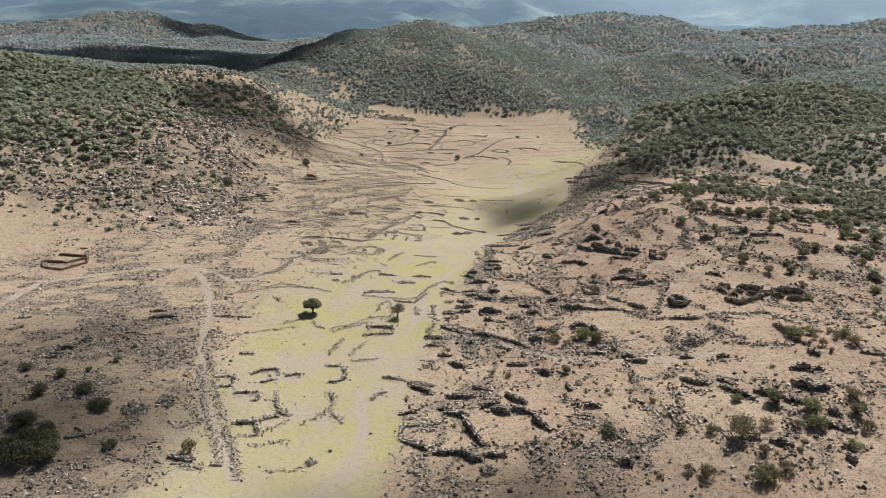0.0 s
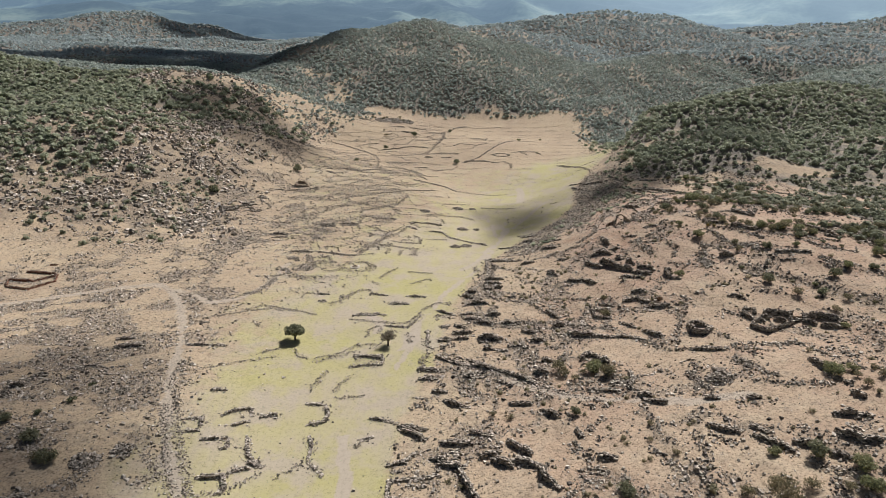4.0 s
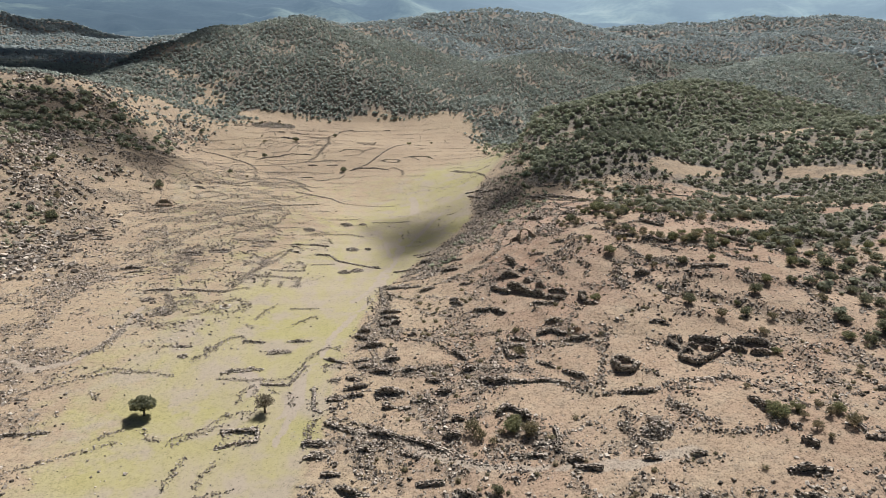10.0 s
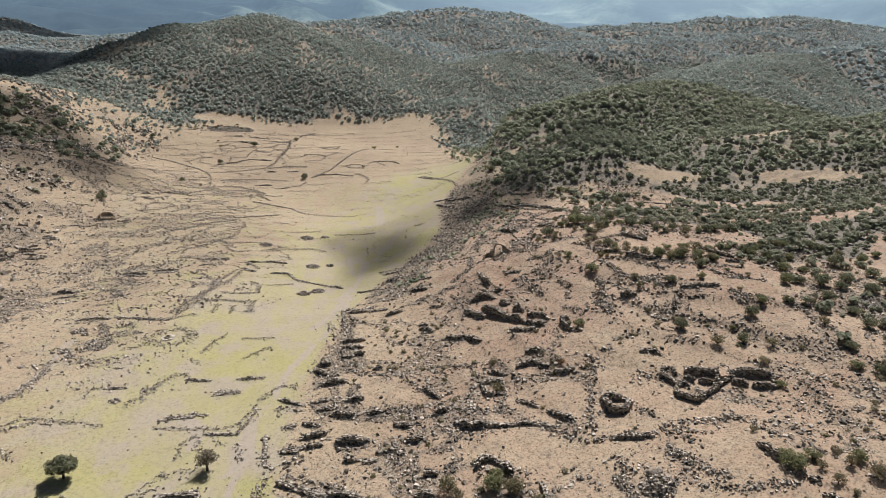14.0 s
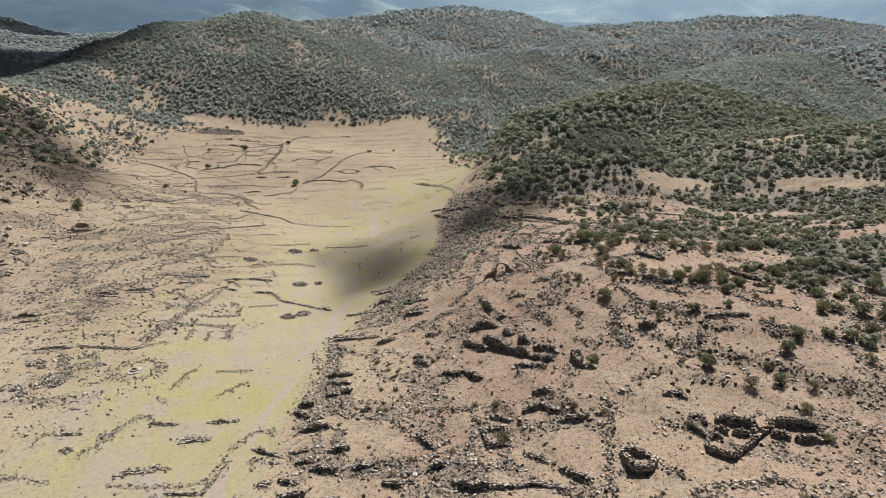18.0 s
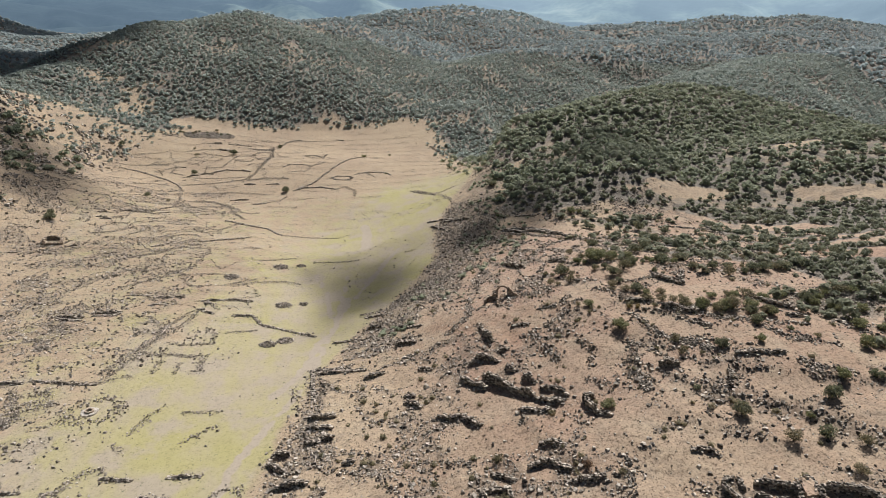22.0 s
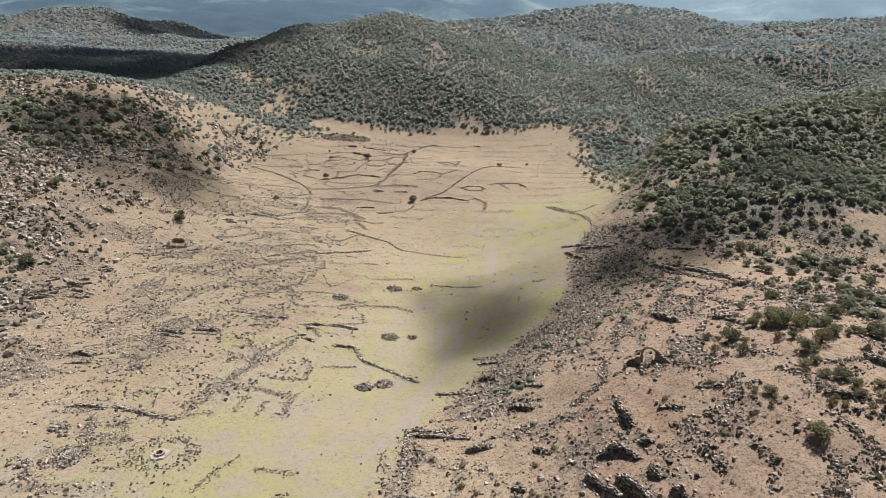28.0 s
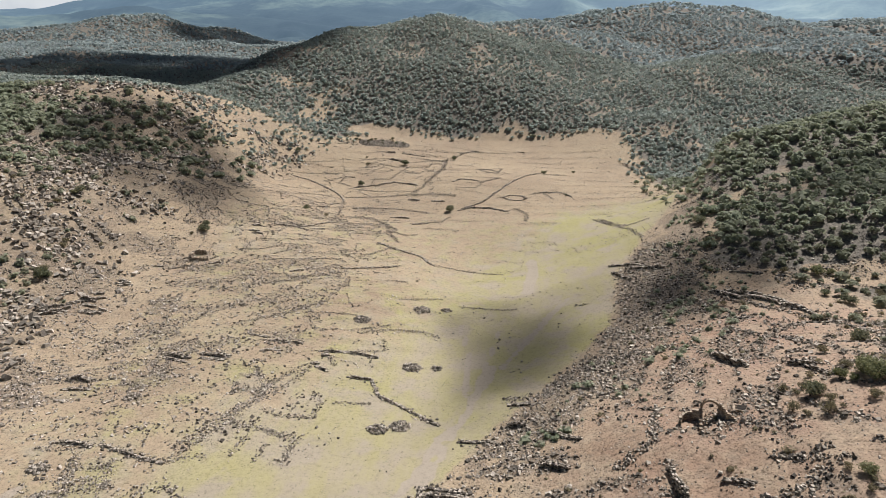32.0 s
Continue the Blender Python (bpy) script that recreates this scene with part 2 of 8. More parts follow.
knoll(210, 360, 32, 1.8)
knoll(-210, 420, 32, 15.2)
knoll(-150, 420, 32, 8.7)
knoll(-90, 420, 32, 6.8)
knoll(-30, 420, 32, -4.3)
knoll(30, 420, 32, 2.1)
knoll(150, 420, 32, 14.8)
knoll(210, 420, 32, 16.8)
knoll(-210, 480, 32, 7.2)
knoll(-150, 480, 32, 12.9)
knoll(-90, 480, 32, -12.7)
knoll(-30, 480, 32, 1.6)
knoll(30, 480, 32, 7.5)
knoll(90, 480, 32, 3.2)
knoll(150, 480, 32, -7.3)
knoll(-300, 510, 65, 22.4)
knoll(-180, 510, 65, 30.6)
knoll(60, 510, 65, -10.0)
knoll(180, 510, 65, 9.3)
knoll(300, 510, 65, 18.4)
knoll(420, 510, 65, 18.1)
knoll(-300, 630, 65, 11.2)
knoll(-180, 630, 65, 9.5)
knoll(-60, 630, 65, 4.6)
knoll(60, 630, 65, 2.2)
knoll(180, 630, 65, 17.4)
knoll(300, 630, 65, 15.8)
knoll(420, 630, 65, 10.4)
knoll(270, 90, 56, 5.3)
knoll(270, 190, 56, 6.5)
knoll(270, 290, 56, -2.3)
knoll(370, 290, 56, -5.7)
knoll(270, 390, 56, 14.0)
knoll(370, 390, 56, -1.7)
knoll(-330, 150, 56, 7.0)
knoll(-330, 250, 56, 11.4)
knoll(-330, 350, 56, 31.5)
knoll(-330, 450, 56, 25.4)
knoll(-600, 0, 161, 36.4)
knoll(-600, 300, 161, 50.9)
knoll(-900, 600, 161, 9.3)
knoll(-600, 600, 161, 54.9)
knoll(500, -100, 161, 26.6)
knoll(500, 200, 161, 33.9)
knoll(800, 200, 161, 5.2)
knoll(500, 500, 161, 28.2)
knoll(800, 500, 161, 84.3)
knoll(-200, -100, 65, 6.9)
knoll(40, -100, 65, -1.4)
knoll(280, -100, 65, 2.2)
knoll(-200, 20, 65, 11.2)
knoll(-80, 20, 65, 0.9)
knoll(160, 20, 65, 13.6)
knoll(280, 20, 65, 8.3)

knoll(198, 336, 36, -5.5)
knoll(93, 168, 14, -2.2)
knoll(103, 199, 16, 1.8)
knoll(142, 384, 28, 8.0)
knoll(25, 335, 28, 2.6)
knoll(188, 488, 38, -9.0)
knoll(-115, 395, 25, 4.0)

NOISE = np.random.RandomState(7).rand(256, 256)


def vnoise(x, y, size, octaves=1, seed=0):
    """Smooth value noise, 0 to 1, with lumps of that size in metres."""
    x, y = np.asarray(x, float), np.asarray(y, float)
    total, amount, top = np.zeros(np.broadcast(x, y).shape), 1.0, 0.0
    for o in range(octaves):
        u, v = x / size + 17.3 * (seed + o), y / size + 31.7 * (seed + o)
        i, j = np.floor(u).astype(int), np.floor(v).astype(int)
        a, b = u - i, v - j
        a, b = a * a * (3 - 2 * a), b * b * (3 - 2 * b)
        n00, n10 = NOISE[i % 256, j % 256], NOISE[(i + 1) % 256, j % 256]
        n01, n11 = NOISE[i % 256, (j + 1) % 256], NOISE[(i + 1) % 256, (j + 1) % 256]
        total = total + amount * ((n00 * (1 - a) + n10 * a) * (1 - b) + (n01 * (1 - a) + n11 * a) * b)
        top += amount
        amount, size = amount * 0.5, size * 0.5
    return total / top


def smooth(a, b, v):
    u = np.clip((np.asarray(v, float) - a) / (b - a), 0, 1)
    return u * u * (3 - 2 * u)


VALLEY_Y = (-200, 0, 100, 177, 240, 330, 430, 500, 570, 640, 720, 900, 1500)
VALLEY_Z = (-5, -4, -2, 0, 1.8, 2.4, 3, 8, 15, 35, 60, 75, 85)


def land_smooth(x, y):
    x, y = np.asarray(x, float), np.asarray(y, float)
    z = np.interp(y, VALLEY_Y, VALLEY_Z) + 0 * x
    for kx, ky, r, h in KNOLLS:
        z = z + h * np.exp(-((x - kx) ** 2 + (y - ky) ** 2) / (2.0 * r * r))
    return z


EDGE_Y = (60, 115, 138, 161, 197, 237, 260, 275, 305, 340, 393, 480, 525, 580)
EDGE_X = (-16, -9, -8, -2, 4, 16, 30, 40, 60, 67, 96, 131, 150, 160)


def slope_side(x, y):
    """Metres to the right of the meadow's stony edge."""
    return np.asarray(x, float) - np.interp(y, EDGE_Y, EDGE_X)


def terrace_phase(x, y):
    """Where a place lies between one old terrace edge and the next, 0 to 1 uphill, and how well the terraces have lasted."""
    t = (land_smooth(x, y) + 1.6 * vnoise(x, y, 28, 2, 33)) / 2.3
    kept = smooth(0.40, 0.52, vnoise(x, y, 16, 2, 34)) * smooth(10, 24, slope_side(x, y)) * smooth(95, 105, y) * smooth(385, 350, y) * smooth(310, 250, x)
    return t % 1.0, kept


def plots(x, y):
    """Worn plots on the valley floor: place between one low bank and the next, 0 to 1 up the valley, and how well they show."""
    t = (y + 0.2 * x + 16 * (vnoise(x, y, 48, 2, 71) - 0.5)) / 11.5
    kept = smooth(0.45, 0.55, vnoise(x, y, 19, 2, 72)) * smooth(245, 275, y) * smooth(575, 540, y) * smooth(-112, -90, x)
    kept = kept * smooth(8, -6, slope_side(x, y) + 46 * smooth(440, 400, y))
    return t % 1.0, kept


SPURS = []


def spur(slope, *crest):
    """A wooded ridge: its crest as places x, y, z, falling off to both sides at that slope."""
    SPURS.append((slope, crest))


spur(0.50, (112, 398, 14), (122, 402, 26), (136, 408, 35), (158, 420, 42), (197, 441, 47), (265, 488, 51), (360, 560, 58), (480, 640, 64), (700, 700, 74))   # the dome and its back
spur(0.42, (60, 606, 20), (89, 634, 34), (130, 680, 44), (170, 721, 52), (249, 781, 60), (321, 817, 66), (414, 838, 74), (491, 851, 79), (700, 900, 86))    # the middle spur
spur(0.46, (-160, 560, 52), (-141, 630, 59), (-119, 679, 73), (-90, 727, 86), (-60, 755, 93), (-24, 776, 95), (30, 798, 93), (70, 827, 89), (120, 850, 78), (170, 890, 66))   # the big hill
spur(0.40, (-24, 776, 95), (-10, 720, 74), (8, 660, 44), (14, 612, 22))      # its buttresses
spur(0.44, (-90, 727, 86), (-84, 670, 60), (-72, 610, 32))
spur(0.42, (70, 827, 89), (92, 760, 62), (88, 715, 44))
spur(0.40, (249, 781, 60), (232, 720, 42), (205, 668, 28))
spur(0.30, (-20, 1090, 86), (71, 1087, 97), (160, 1079, 107), (249, 1072, 112), (329, 1070, 110), (369, 1078, 98), (437, 1105, 90), (557, 1102, 88))        # the second hill
spur(0.34, (249, 1072, 119), (262, 1000, 92), (250, 930, 70))
spur(0.34, (360, 1080, 106), (400, 1000, 84), (420, 930, 74))
spur(0.25, (500, 1210, 92), (587, 1193, 99), (688, 1193, 103), (752, 1152, 112), (804, 1114, 109), (870, 1059, 113), (908, 1025, 103), (949, 984, 80))       # the lit ridge far east
spur(0.22, (-520, 790, 46), (-455, 838, 56), (-439, 884, 63), (-413, 946, 71), (-343, 1000, 76), (-227, 1045, 77), (-120, 1060, 76))                         # the lit strip to the north-west
spur(0.30, (-900, 1180, 96), (-729, 1257, 107), (-679, 1289, 119), (-611, 1328, 125), (-540, 1360, 108), (-470, 1380, 84))
HILL_Y = (480, 520, 560, 600, 660, 750, 880, 1000, 1300, 1800)
HILL_Z = (4, 6, 10, 14, 20, 30, 42, 50, 55, 60)


def hills(x, y):
    """The wooded hills behind and beside the valley: rounded spurs over a rising floor."""
    wx = x + 26 * (vnoise(x, y, 90, 2, 81) - 0.5)
    wy = y + 26 * (vnoise(x, y, 90, 2, 82) - 0.5)
    flat = np.interp(y, HILL_Y, HILL_Z) + 0.05 * np.clip(x - 200, 0, 600) + 0.06 * np.clip(-x - 150, 0, 400) + 13 * smooth(-140, -230, x) * smooth(540, 600, y) * smooth(930, 830, y)
    total = np.exp(flat / 5.0)
    for slope, crest in SPURS:
        best = np.full(np.broadcast(x, y).shape, -1e3)
        for (ax, ay, az), (bx, by, bz) in zip(crest, crest[1:]):
            ux, uy = bx - ax, by - ay
            k = np.clip(((wx - ax) * ux + (wy - ay) * uy) / (ux * ux + uy * uy), 0, 1)
            d = np.hypot(wx - ax - k * ux, wy - ay - k * uy)
            best = np.maximum(best, az + k * (bz - az) - slope * (np.sqrt(d * d + 28.0 ** 2) - 28.0))
        total = total + np.exp(best / 5.0)
    z = 5.0 * np.log(total)
    gully = 1 - np.abs(2 * vnoise(x + 0.4 * y, y, 105, 2, 6) - 1)
    return z + (gully - 0.6) * 11 * smooth(590, 680, y) + (vnoise(x, y, 45, 3, 2) - 0.5) * 5


def land(x, y):
    x, y = np.asarray(x, float), np.asarray(y, float)
    z = land_smooth(x, y)
    u, kept = plots(x, y)
    z = z + 0.3 * kept * (smooth(0.80, 0.98, u) - u + 0.3)
    u, kept = terrace_phase(x, y)
    z = z + 2.3 * 0.28 * kept * (smooth(0.62, 0.80, u) - u + 0.2)
    rough = smooth(0, 25, slope_side(x, y)) + smooth(-85, -120, x) * smooth(250, 300, y)
    rough = np.clip(rough, 0, 1)
    z = z + (vnoise(x, y, 14, 3, 1) - 0.5) * (0.35 + 1.5 * rough)
    return z + hill_share(x, y) * (hills(x, y) - z)


def hill_share(x, y):
    """1 on the wooded hills, 0 in the valley and on the near slopes."""
    back = smooth(560, 625, y + 10 * smooth(-40, -140, x))
    east = smooth(330, 392, y - 0.25 * np.clip(x - 140, 0, 260)) * smooth(4, 22, slope_side(x, y) + 0.10 * (y - 400))
    return np.maximum(back, east)


def ground_z(x, y):
    return float(land(np.array([x]), np.array([y]))[0])

# ---- cleared fields and dirt tracks, in plan ----
FIELDS, TRACKS = [], []


def field(x, y, rx, ry, turn):
    FIELDS.append((x, y, rx, ry, turn))


def dirt_track(width, *points):
    TRACKS.append((width, points))


field(24, 190, 6.4, 4.4, -16)
field(48, 197, 7.8, 2.9, -27)
field(56, 172, 7.3, 4.9, -26)
field(70, 188, 4.4, 3.4, -27)
field(77, 177, 6.0, 2.7, -18)
field(74, 166, 7.5, 3.8, -17)
field(95, 174, 10.7, 2.1, -15)
field(82, 159, 4.2, 2.0, -26)
field(43, 160, 8.7, 3.3, -23)
field(55, 206, 9.1, 2.6, -35)
field(94, 209, 8.3, 2.5, -18)
field(115, 196, 12.7, 2.4, -7)
field(105, 188, 4.7, 1.8, -13)
field(79, 145, 7.6, 3.6, -21)
field(70, 136, 7.1, 2.5, -20)
field(81, 230, 6.1, 3.8, -34)
field(69, 229, 4.9, 4.9, -52)
field(86, 129, 4.9, 2.3, -21)
field(108, 225, 7.0, 5.0, -9)
field(18, 116, 7.5, 3.0, -6)
field(27, 126, 4.6, 5.5, -13)
field(38, 120, 6.2, 2.5, -13)
field(56, 119, 5.0, 4.0, -6)
field(68, 127, 6.7, 1.9, -13)
field(51, 103, 5.6, 2.9, -14)
field(10, 103, 6.3, 1.9, -7)
field(-85, 119, 5.0, 2.9, 9)
field(-71, 119, 4.4, 2.4, 10)
field(-73, 107, 4.1, 2.4, 9)
field(75, 143, 3.7, 5.7, -15)
field(68, 233, 5.3, 3.7, -30)
field(36, 226, 3.4, 2.3, -18)
field(82, 232, 5.8, 2.5, -20)
field(50, 242, 5.2, 5.0, -31)
field(90, 218, 4.7, 3.9, -14)
field(95, 316, 4.6, 4.0, -20)
field(97, 294, 7.8, 3.8, -27)
field(62, 230, 5.8, 2.8, -25)
field(96, 238, 5.3, 2.7, -1)
field(97, 295, 9.6, 4.6, -46)
field(120, 297, 20.7, 4.0, -13)
field(142, 267, 6.3, 6.0, -1)
field(155, 290, 28.2, 4.1, -2)
field(174, 325, 23.3, 3.9, 12)
field(240, 310, 19.4, 5.9, -23)
field(95, 233, 5.9, 2.3, -13)
field(98, 310, 4.8, 4.3, -35)
field(101, 220, 4.9, 2.9, -13)
field(23, 189, 5.3, 4.1, -23)
field(55, 174, 6.8, 3.6, -28)
field(69, 158, 5.1, 1.5, -24)
field(80, 159, 5.8, 2.0, -20)
field(78, 145, 4.9, 4.9, -25)
field(47, 160, 12.0, 3.7, -24)
field(98, 173, 10.4, 1.5, -20)
field(102, 134, 3.2, 3.2, -17)
field(77, 132, 7.8, 2.4, -22)
field(14, 178, 6.7, 1.9, -18)
field(51, 197, 8.2, 2.5, -36)
field(70, 173, 3.0, 3.0, -20)
field(55, 203, 9.3, 2.5, -29)
field(36, 229, 4.2, 2.8, -35)
field(83, 231, 5.8, 3.7, -37)
field(68, 232, 5.7, 4.8, -43)
field(91, 211, 8.5, 3.0, -22)
field(123, 205, 4.5, 4.5, -4)
field(107, 202, 8.5, 2.5, -13)
field(119, 193, 9.9, 3.4, -8)
field(105, 189, 5.2, 1.5, -17)
field(98, 236, 7.6, 3.1, -17)
field(73, 210, 9.5, 5.2, -33)
field(51, 245, 8.5, 5.4, -52)
field(25, 128, 5.6, 5.3, -10)
field(12, 118, 5.9, 2.9, -10)
field(41, 120, 6.1, 4.1, -13)
field(63, 112, 5.9, 3.8, -11)
field(56, 117, 3.3, 3.3, -12)
field(50, 157, 12.9, 3.3, -18)
field(80, 144, 6.2, 6.2, -14)
field(77, 127, 6.4, 3.2, -14)
field(48, 104, 4.7, 2.0, -7)
field(90, 125, 2.6, 2.6, -10)
dirt_track(1.45, (-40, 102), (-45, 110), (-49, 117), (-54, 125), (-58, 134), (-62, 144), (-67, 158), (-70, 171), (-75, 185), (-81, 198), (-89, 210), (-95, 215), (-108, 213), (-124, 207), (-139, 201), (-138, 184))
dirt_track(1.1, (-90, 211), (-81, 207), (-73, 200), (-64, 203), (-58, 216), (-56, 234))
dirt_track(1.2, (-0, 166), (13, 157), (28, 144), (43, 139), (55, 135), (67, 135))
dirt_track(1.7, (-17, 116), (-18, 124), (-20, 134))
dirt_track(0.95, (-11, 161), (-8, 170), (-6, 180), (-5, 189), (-2, 195), (1, 207), (7, 219), (14, 232), (18, 245), (22, 261), (26, 282), (31, 315))
dirt_track(0.95, (-10, 170), (-7, 185), (-4, 193))
dirt_track(1.5, (-18, 181), (-17, 187), (-21, 192))
dirt_track(1.35, (18.2, 255.4), (21.4, 259.7), (23.5, 265.3), (24.3, 271.7), (26.4, 278.6), (27.7, 283.0), (29.1, 289.0))
dirt_track(1.0, (23.3, 273.3), (22.5, 282.3), (22.5, 293.1), (21.2, 303.0), (19.3, 313.7))
dirt_track(2.6, (39.4, 340.5), (41.0, 351.5), (42.6, 362.5), (42.1, 371.4))
dirt_track(1.1, (31.2, 288.6), (38.1, 303.7), (45.3, 318.6), (51.2, 328.6))
dirt_track(1.3, (7.2, 231.0), (10.7, 234.6), (15.2, 243.0), (18.3, 255.3))


def in_fields(x, y):
    """1 in the middle of a cleared field, 0 outside."""
    best = np.zeros(np.broadcast(x, y).shape)
    for cx, cy, rx, ry, a in FIELDS:
        c, s = math.cos(radians(a)), math.sin(radians(a))
        u, v = (x - cx) * c + (y - cy) * s, -(x - cx) * s + (y - cy) * c
        best = np.maximum(best, smooth(1.3, 0.8, np.hypot(u / (rx + 1), v / (ry + 1))))
    return best


def off_line(x, y, points):
    """Distance from a broken line."""
    best = np.full(np.broadcast(x, y).shape, 1e9)
    for (ax, ay), (bx, by) in zip(points, points[1:]):
        ux, uy = bx - ax, by - ay
        k = np.clip(((x - ax) * ux + (y - ay) * uy) / max(1e-6, ux * ux + uy * uy), 0, 1)
        best = np.minimum(best, np.hypot(x - ax - k * ux, y - ay - k * uy))
    return best


def on_tracks(x, y):
    best = np.zeros(np.broadcast(x, y).shape)
    wob = 1.6 * (vnoise(x, y, 7, 2, 9) - 0.5)
    for width, points in TRACKS:
        best = np.maximum(best, smooth(width * 1.15, width * 0.45, off_line(x, y, points) + wob))
    return best


def stony_left(x, y):
    """The stony flats and the rocky hill foot on the west side."""
    flats = smooth(-52, -72, x + 0.12 * (y - 160)) * smooth(300, 190, y) * smooth(-175, -150, x)
    patch = np.exp(-((x + 62) / 22) ** 2 - ((y - 225) / 14) ** 2) + np.exp(-((x + 78) / 20) ** 2 - ((y - 262) / 18) ** 2)
    middle = 0.52 * smooth(5, -30, x + 0.05 * (y - 300)) * smooth(240, 270, y) * smooth(490, 450, y)
    return np.clip(np.maximum(np.maximum(flats, patch), middle), 0, 1)


HILL_FOOT_Y = (250, 300, 330, 405, 460, 569, 640)
HILL_FOOT_X = (-84, -90, -92, -97, -88, -62, -58)


def rocky_hill(x, y):
    return smooth(2, -20, x - np.interp(y, HILL_FOOT_Y, HILL_FOOT_X)) * smooth(258, 285, y) * smooth(660, 600, y)


def stony_right(x, y):
    s = slope_side(x, y)
    near = smooth(-2, 7, s) * (0.78 + 0.22 * smooth(62, 28, s)) * smooth(86, 100, y) * smooth(352, 320, y)
    return near * (1 - 0.93 * in_fields(x, y))


def strewn_right(x, y):
    """Where the ruined slope's stones lie thick: in clumps, and along the old terrace edges."""
    s = slope_side(x, y)
    lie = 0.035 + 0.965 * smooth(0.015, 0.15, vnoise(x, y, 6.5, 3, 12) - 0.47 + 0.025 * smooth(34, 10, s) - 0.012 * smooth(40, 70, s))
    u, kept = terrace_phase(x, y)
    edge = kept * smooth(0.20, 0.06, np.abs(u - 0.72)) * smooth(0.32, 0.44, vnoise(x, y, 6, 2, 35))
    ridge = smooth(0.045, 0.015, np.abs(vnoise(x, y, 14, 2, 45) - 0.5)) + smooth(0.04, 0.015, np.abs(vnoise(x, y, 20, 2, 46) - 0.5))
    return np.maximum.reduce([(0.5 + 0.4 * smooth(24, 12, s)) * lie ** 1.1, 0.85 * np.clip(ridge, 0, 1) * smooth(0.3, 0.42, vnoise(x, y, 5, 2, 47)), 0.9 * edge])



def scree(x, y):
    """The steep bank of dark stones between the meadow and the terraces under the dome."""
    s = slope_side(x, y)
    wide = np.interp(y, (235, 310), (13, 31))
    return smooth(-1, 4, s) * smooth(wide, 0.6 * wide, s) * smooth(232, 262, y) * smooth(420, 385, y) * (0.35 + 0.65 * smooth(0.36, 0.5, vnoise(x, y, 8, 2, 91)))


# ---- the ground sheet ----
def spread(near0, near1, step, lo, hi, growth):
    """Even lines from near0 to near1, then ever wider ones out to lo and hi."""
    a = list(np.arange(near0, near1 + step / 2, step))
    s = step
    while a[-1] < hi:
        s *= growth
        a.append(a[-1] + s)
    s = step
    while a[0] > lo:
        s *= growth
        a.insert(0, a[0] - s)
    return np.array(a)


def mesh_from(name, verts, faces, material):
    """A mesh from numpy arrays: verts (n, 3), faces (m, 3 or 4)."""
    me = bpy.data.meshes.new(name)
    verts, faces = np.ascontiguousarray(verts, np.float32), np.ascontiguousarray(faces, np.int32)
    n, k = faces.shape
    me.vertices.add(len(verts))
    me.vertices.foreach_set("co", verts.ravel())
    me.loops.add(n * k)
    me.loops.foreach_set("vertex_index", faces.ravel())
    me.polygons.add(n)
    me.polygons.foreach_set("loop_start", np.arange(0, n * k, k, dtype=np.int32))
    me.polygons.foreach_set("use_smooth", np.zeros(n, bool))
    me.update(calc_edges=True)
    if material is not None:
        me.materials.append(material)
    return me


def woods(x, y):
    """How densely the land is wooded, 0 to 1."""
    x, y = np.asarray(x, float), np.asarray(y, float)
    side = slope_side(x, y)
    z = land_smooth(x, y)
    rel = z - np.minimum(np.interp(y, VALLEY_Y, VALLEY_Z), 15.5) + 5 * (vnoise(x, y, 40, 2, 3) - 0.5)
    back = np.maximum(smooth(3, 9, rel) * smooth(520, 560, y), smooth(566, 592, y + 14 * (vnoise(x, y, 30, 2, 83) - 0.5) + 12 * smooth(60, 110, np.abs(x - 20))))
    flank = 0.36 * rocky_hill(x, y) * smooth(395, 430, y)
    dome = smooth(16, 36, side) * smooth(306, 324, y + 0.35 * (x - 120))
    right = smooth(14, 50, x - 80) * smooth(205, 258, y + 0.5 * (x - 150)) * 0.9
    east = smooth(104, 160, x) * smooth(140, 190, y) * 0.55
    left = (0.36 + 0.5 * smooth(-185, -230, x)) * smooth(-115, -150, x + 0.1 * (y - 420)) * smooth(370, 410, y)
    ridge = smooth(-150, -185, x) * smooth(300, 335, y) * 0.5
    left2 = smooth(-190, -260, x) * smooth(250, 330, y) * 0.6
    u, kept = terrace_phase(x, y)
    rows = 0.22 + 1.3 * smooth(0.3, 0.08, np.abs(u - 0.68))
    near = smooth(330, 300, y + 0.35 * (x - 120))
    right, east = right * (1 + near * (rows - 1)), east * (1 + near * (rows - 1))
    d = np.maximum.reduce([back, flank, dome, right, east, left, ridge, left2])
    d = d * (0.60 + 0.8 * smooth(0.3, 0.55, vnoise(x, y, 26, 3, 5)))
    d = d * (1 - 0.38 * smooth(-72, -98, x) * smooth(-172, -150, x) * smooth(640, 600, y) * smooth(370, 400, y))
    for cx, cy, rx, ry, a in CLEARINGS:
        c, s = math.cos(radians(a)), math.sin(radians(a))
        u, v = (x - cx) * c + (y - cy) * s, -(x - cx) * s + (y - cy) * c
        d = d * smooth(0.75, 1.1, np.hypot(u / rx, v / ry) + 0.9 * (vnoise(x, y, 11, 2, 44) - 0.5))
    return np.clip(d, 0, 1)


CLEARINGS = [(-52, 567, 17, 12, 0), (176, 331, 30, 6, 12), (248, 321, 22, 9, -25), (148, 308, 40, 4.5, -18), (196, 296, 22, 6, -14),
             (262, 372, 14, 5, 0), (-190, 465, 34, 10, 10), (140, 282, 40, 5, -12)]

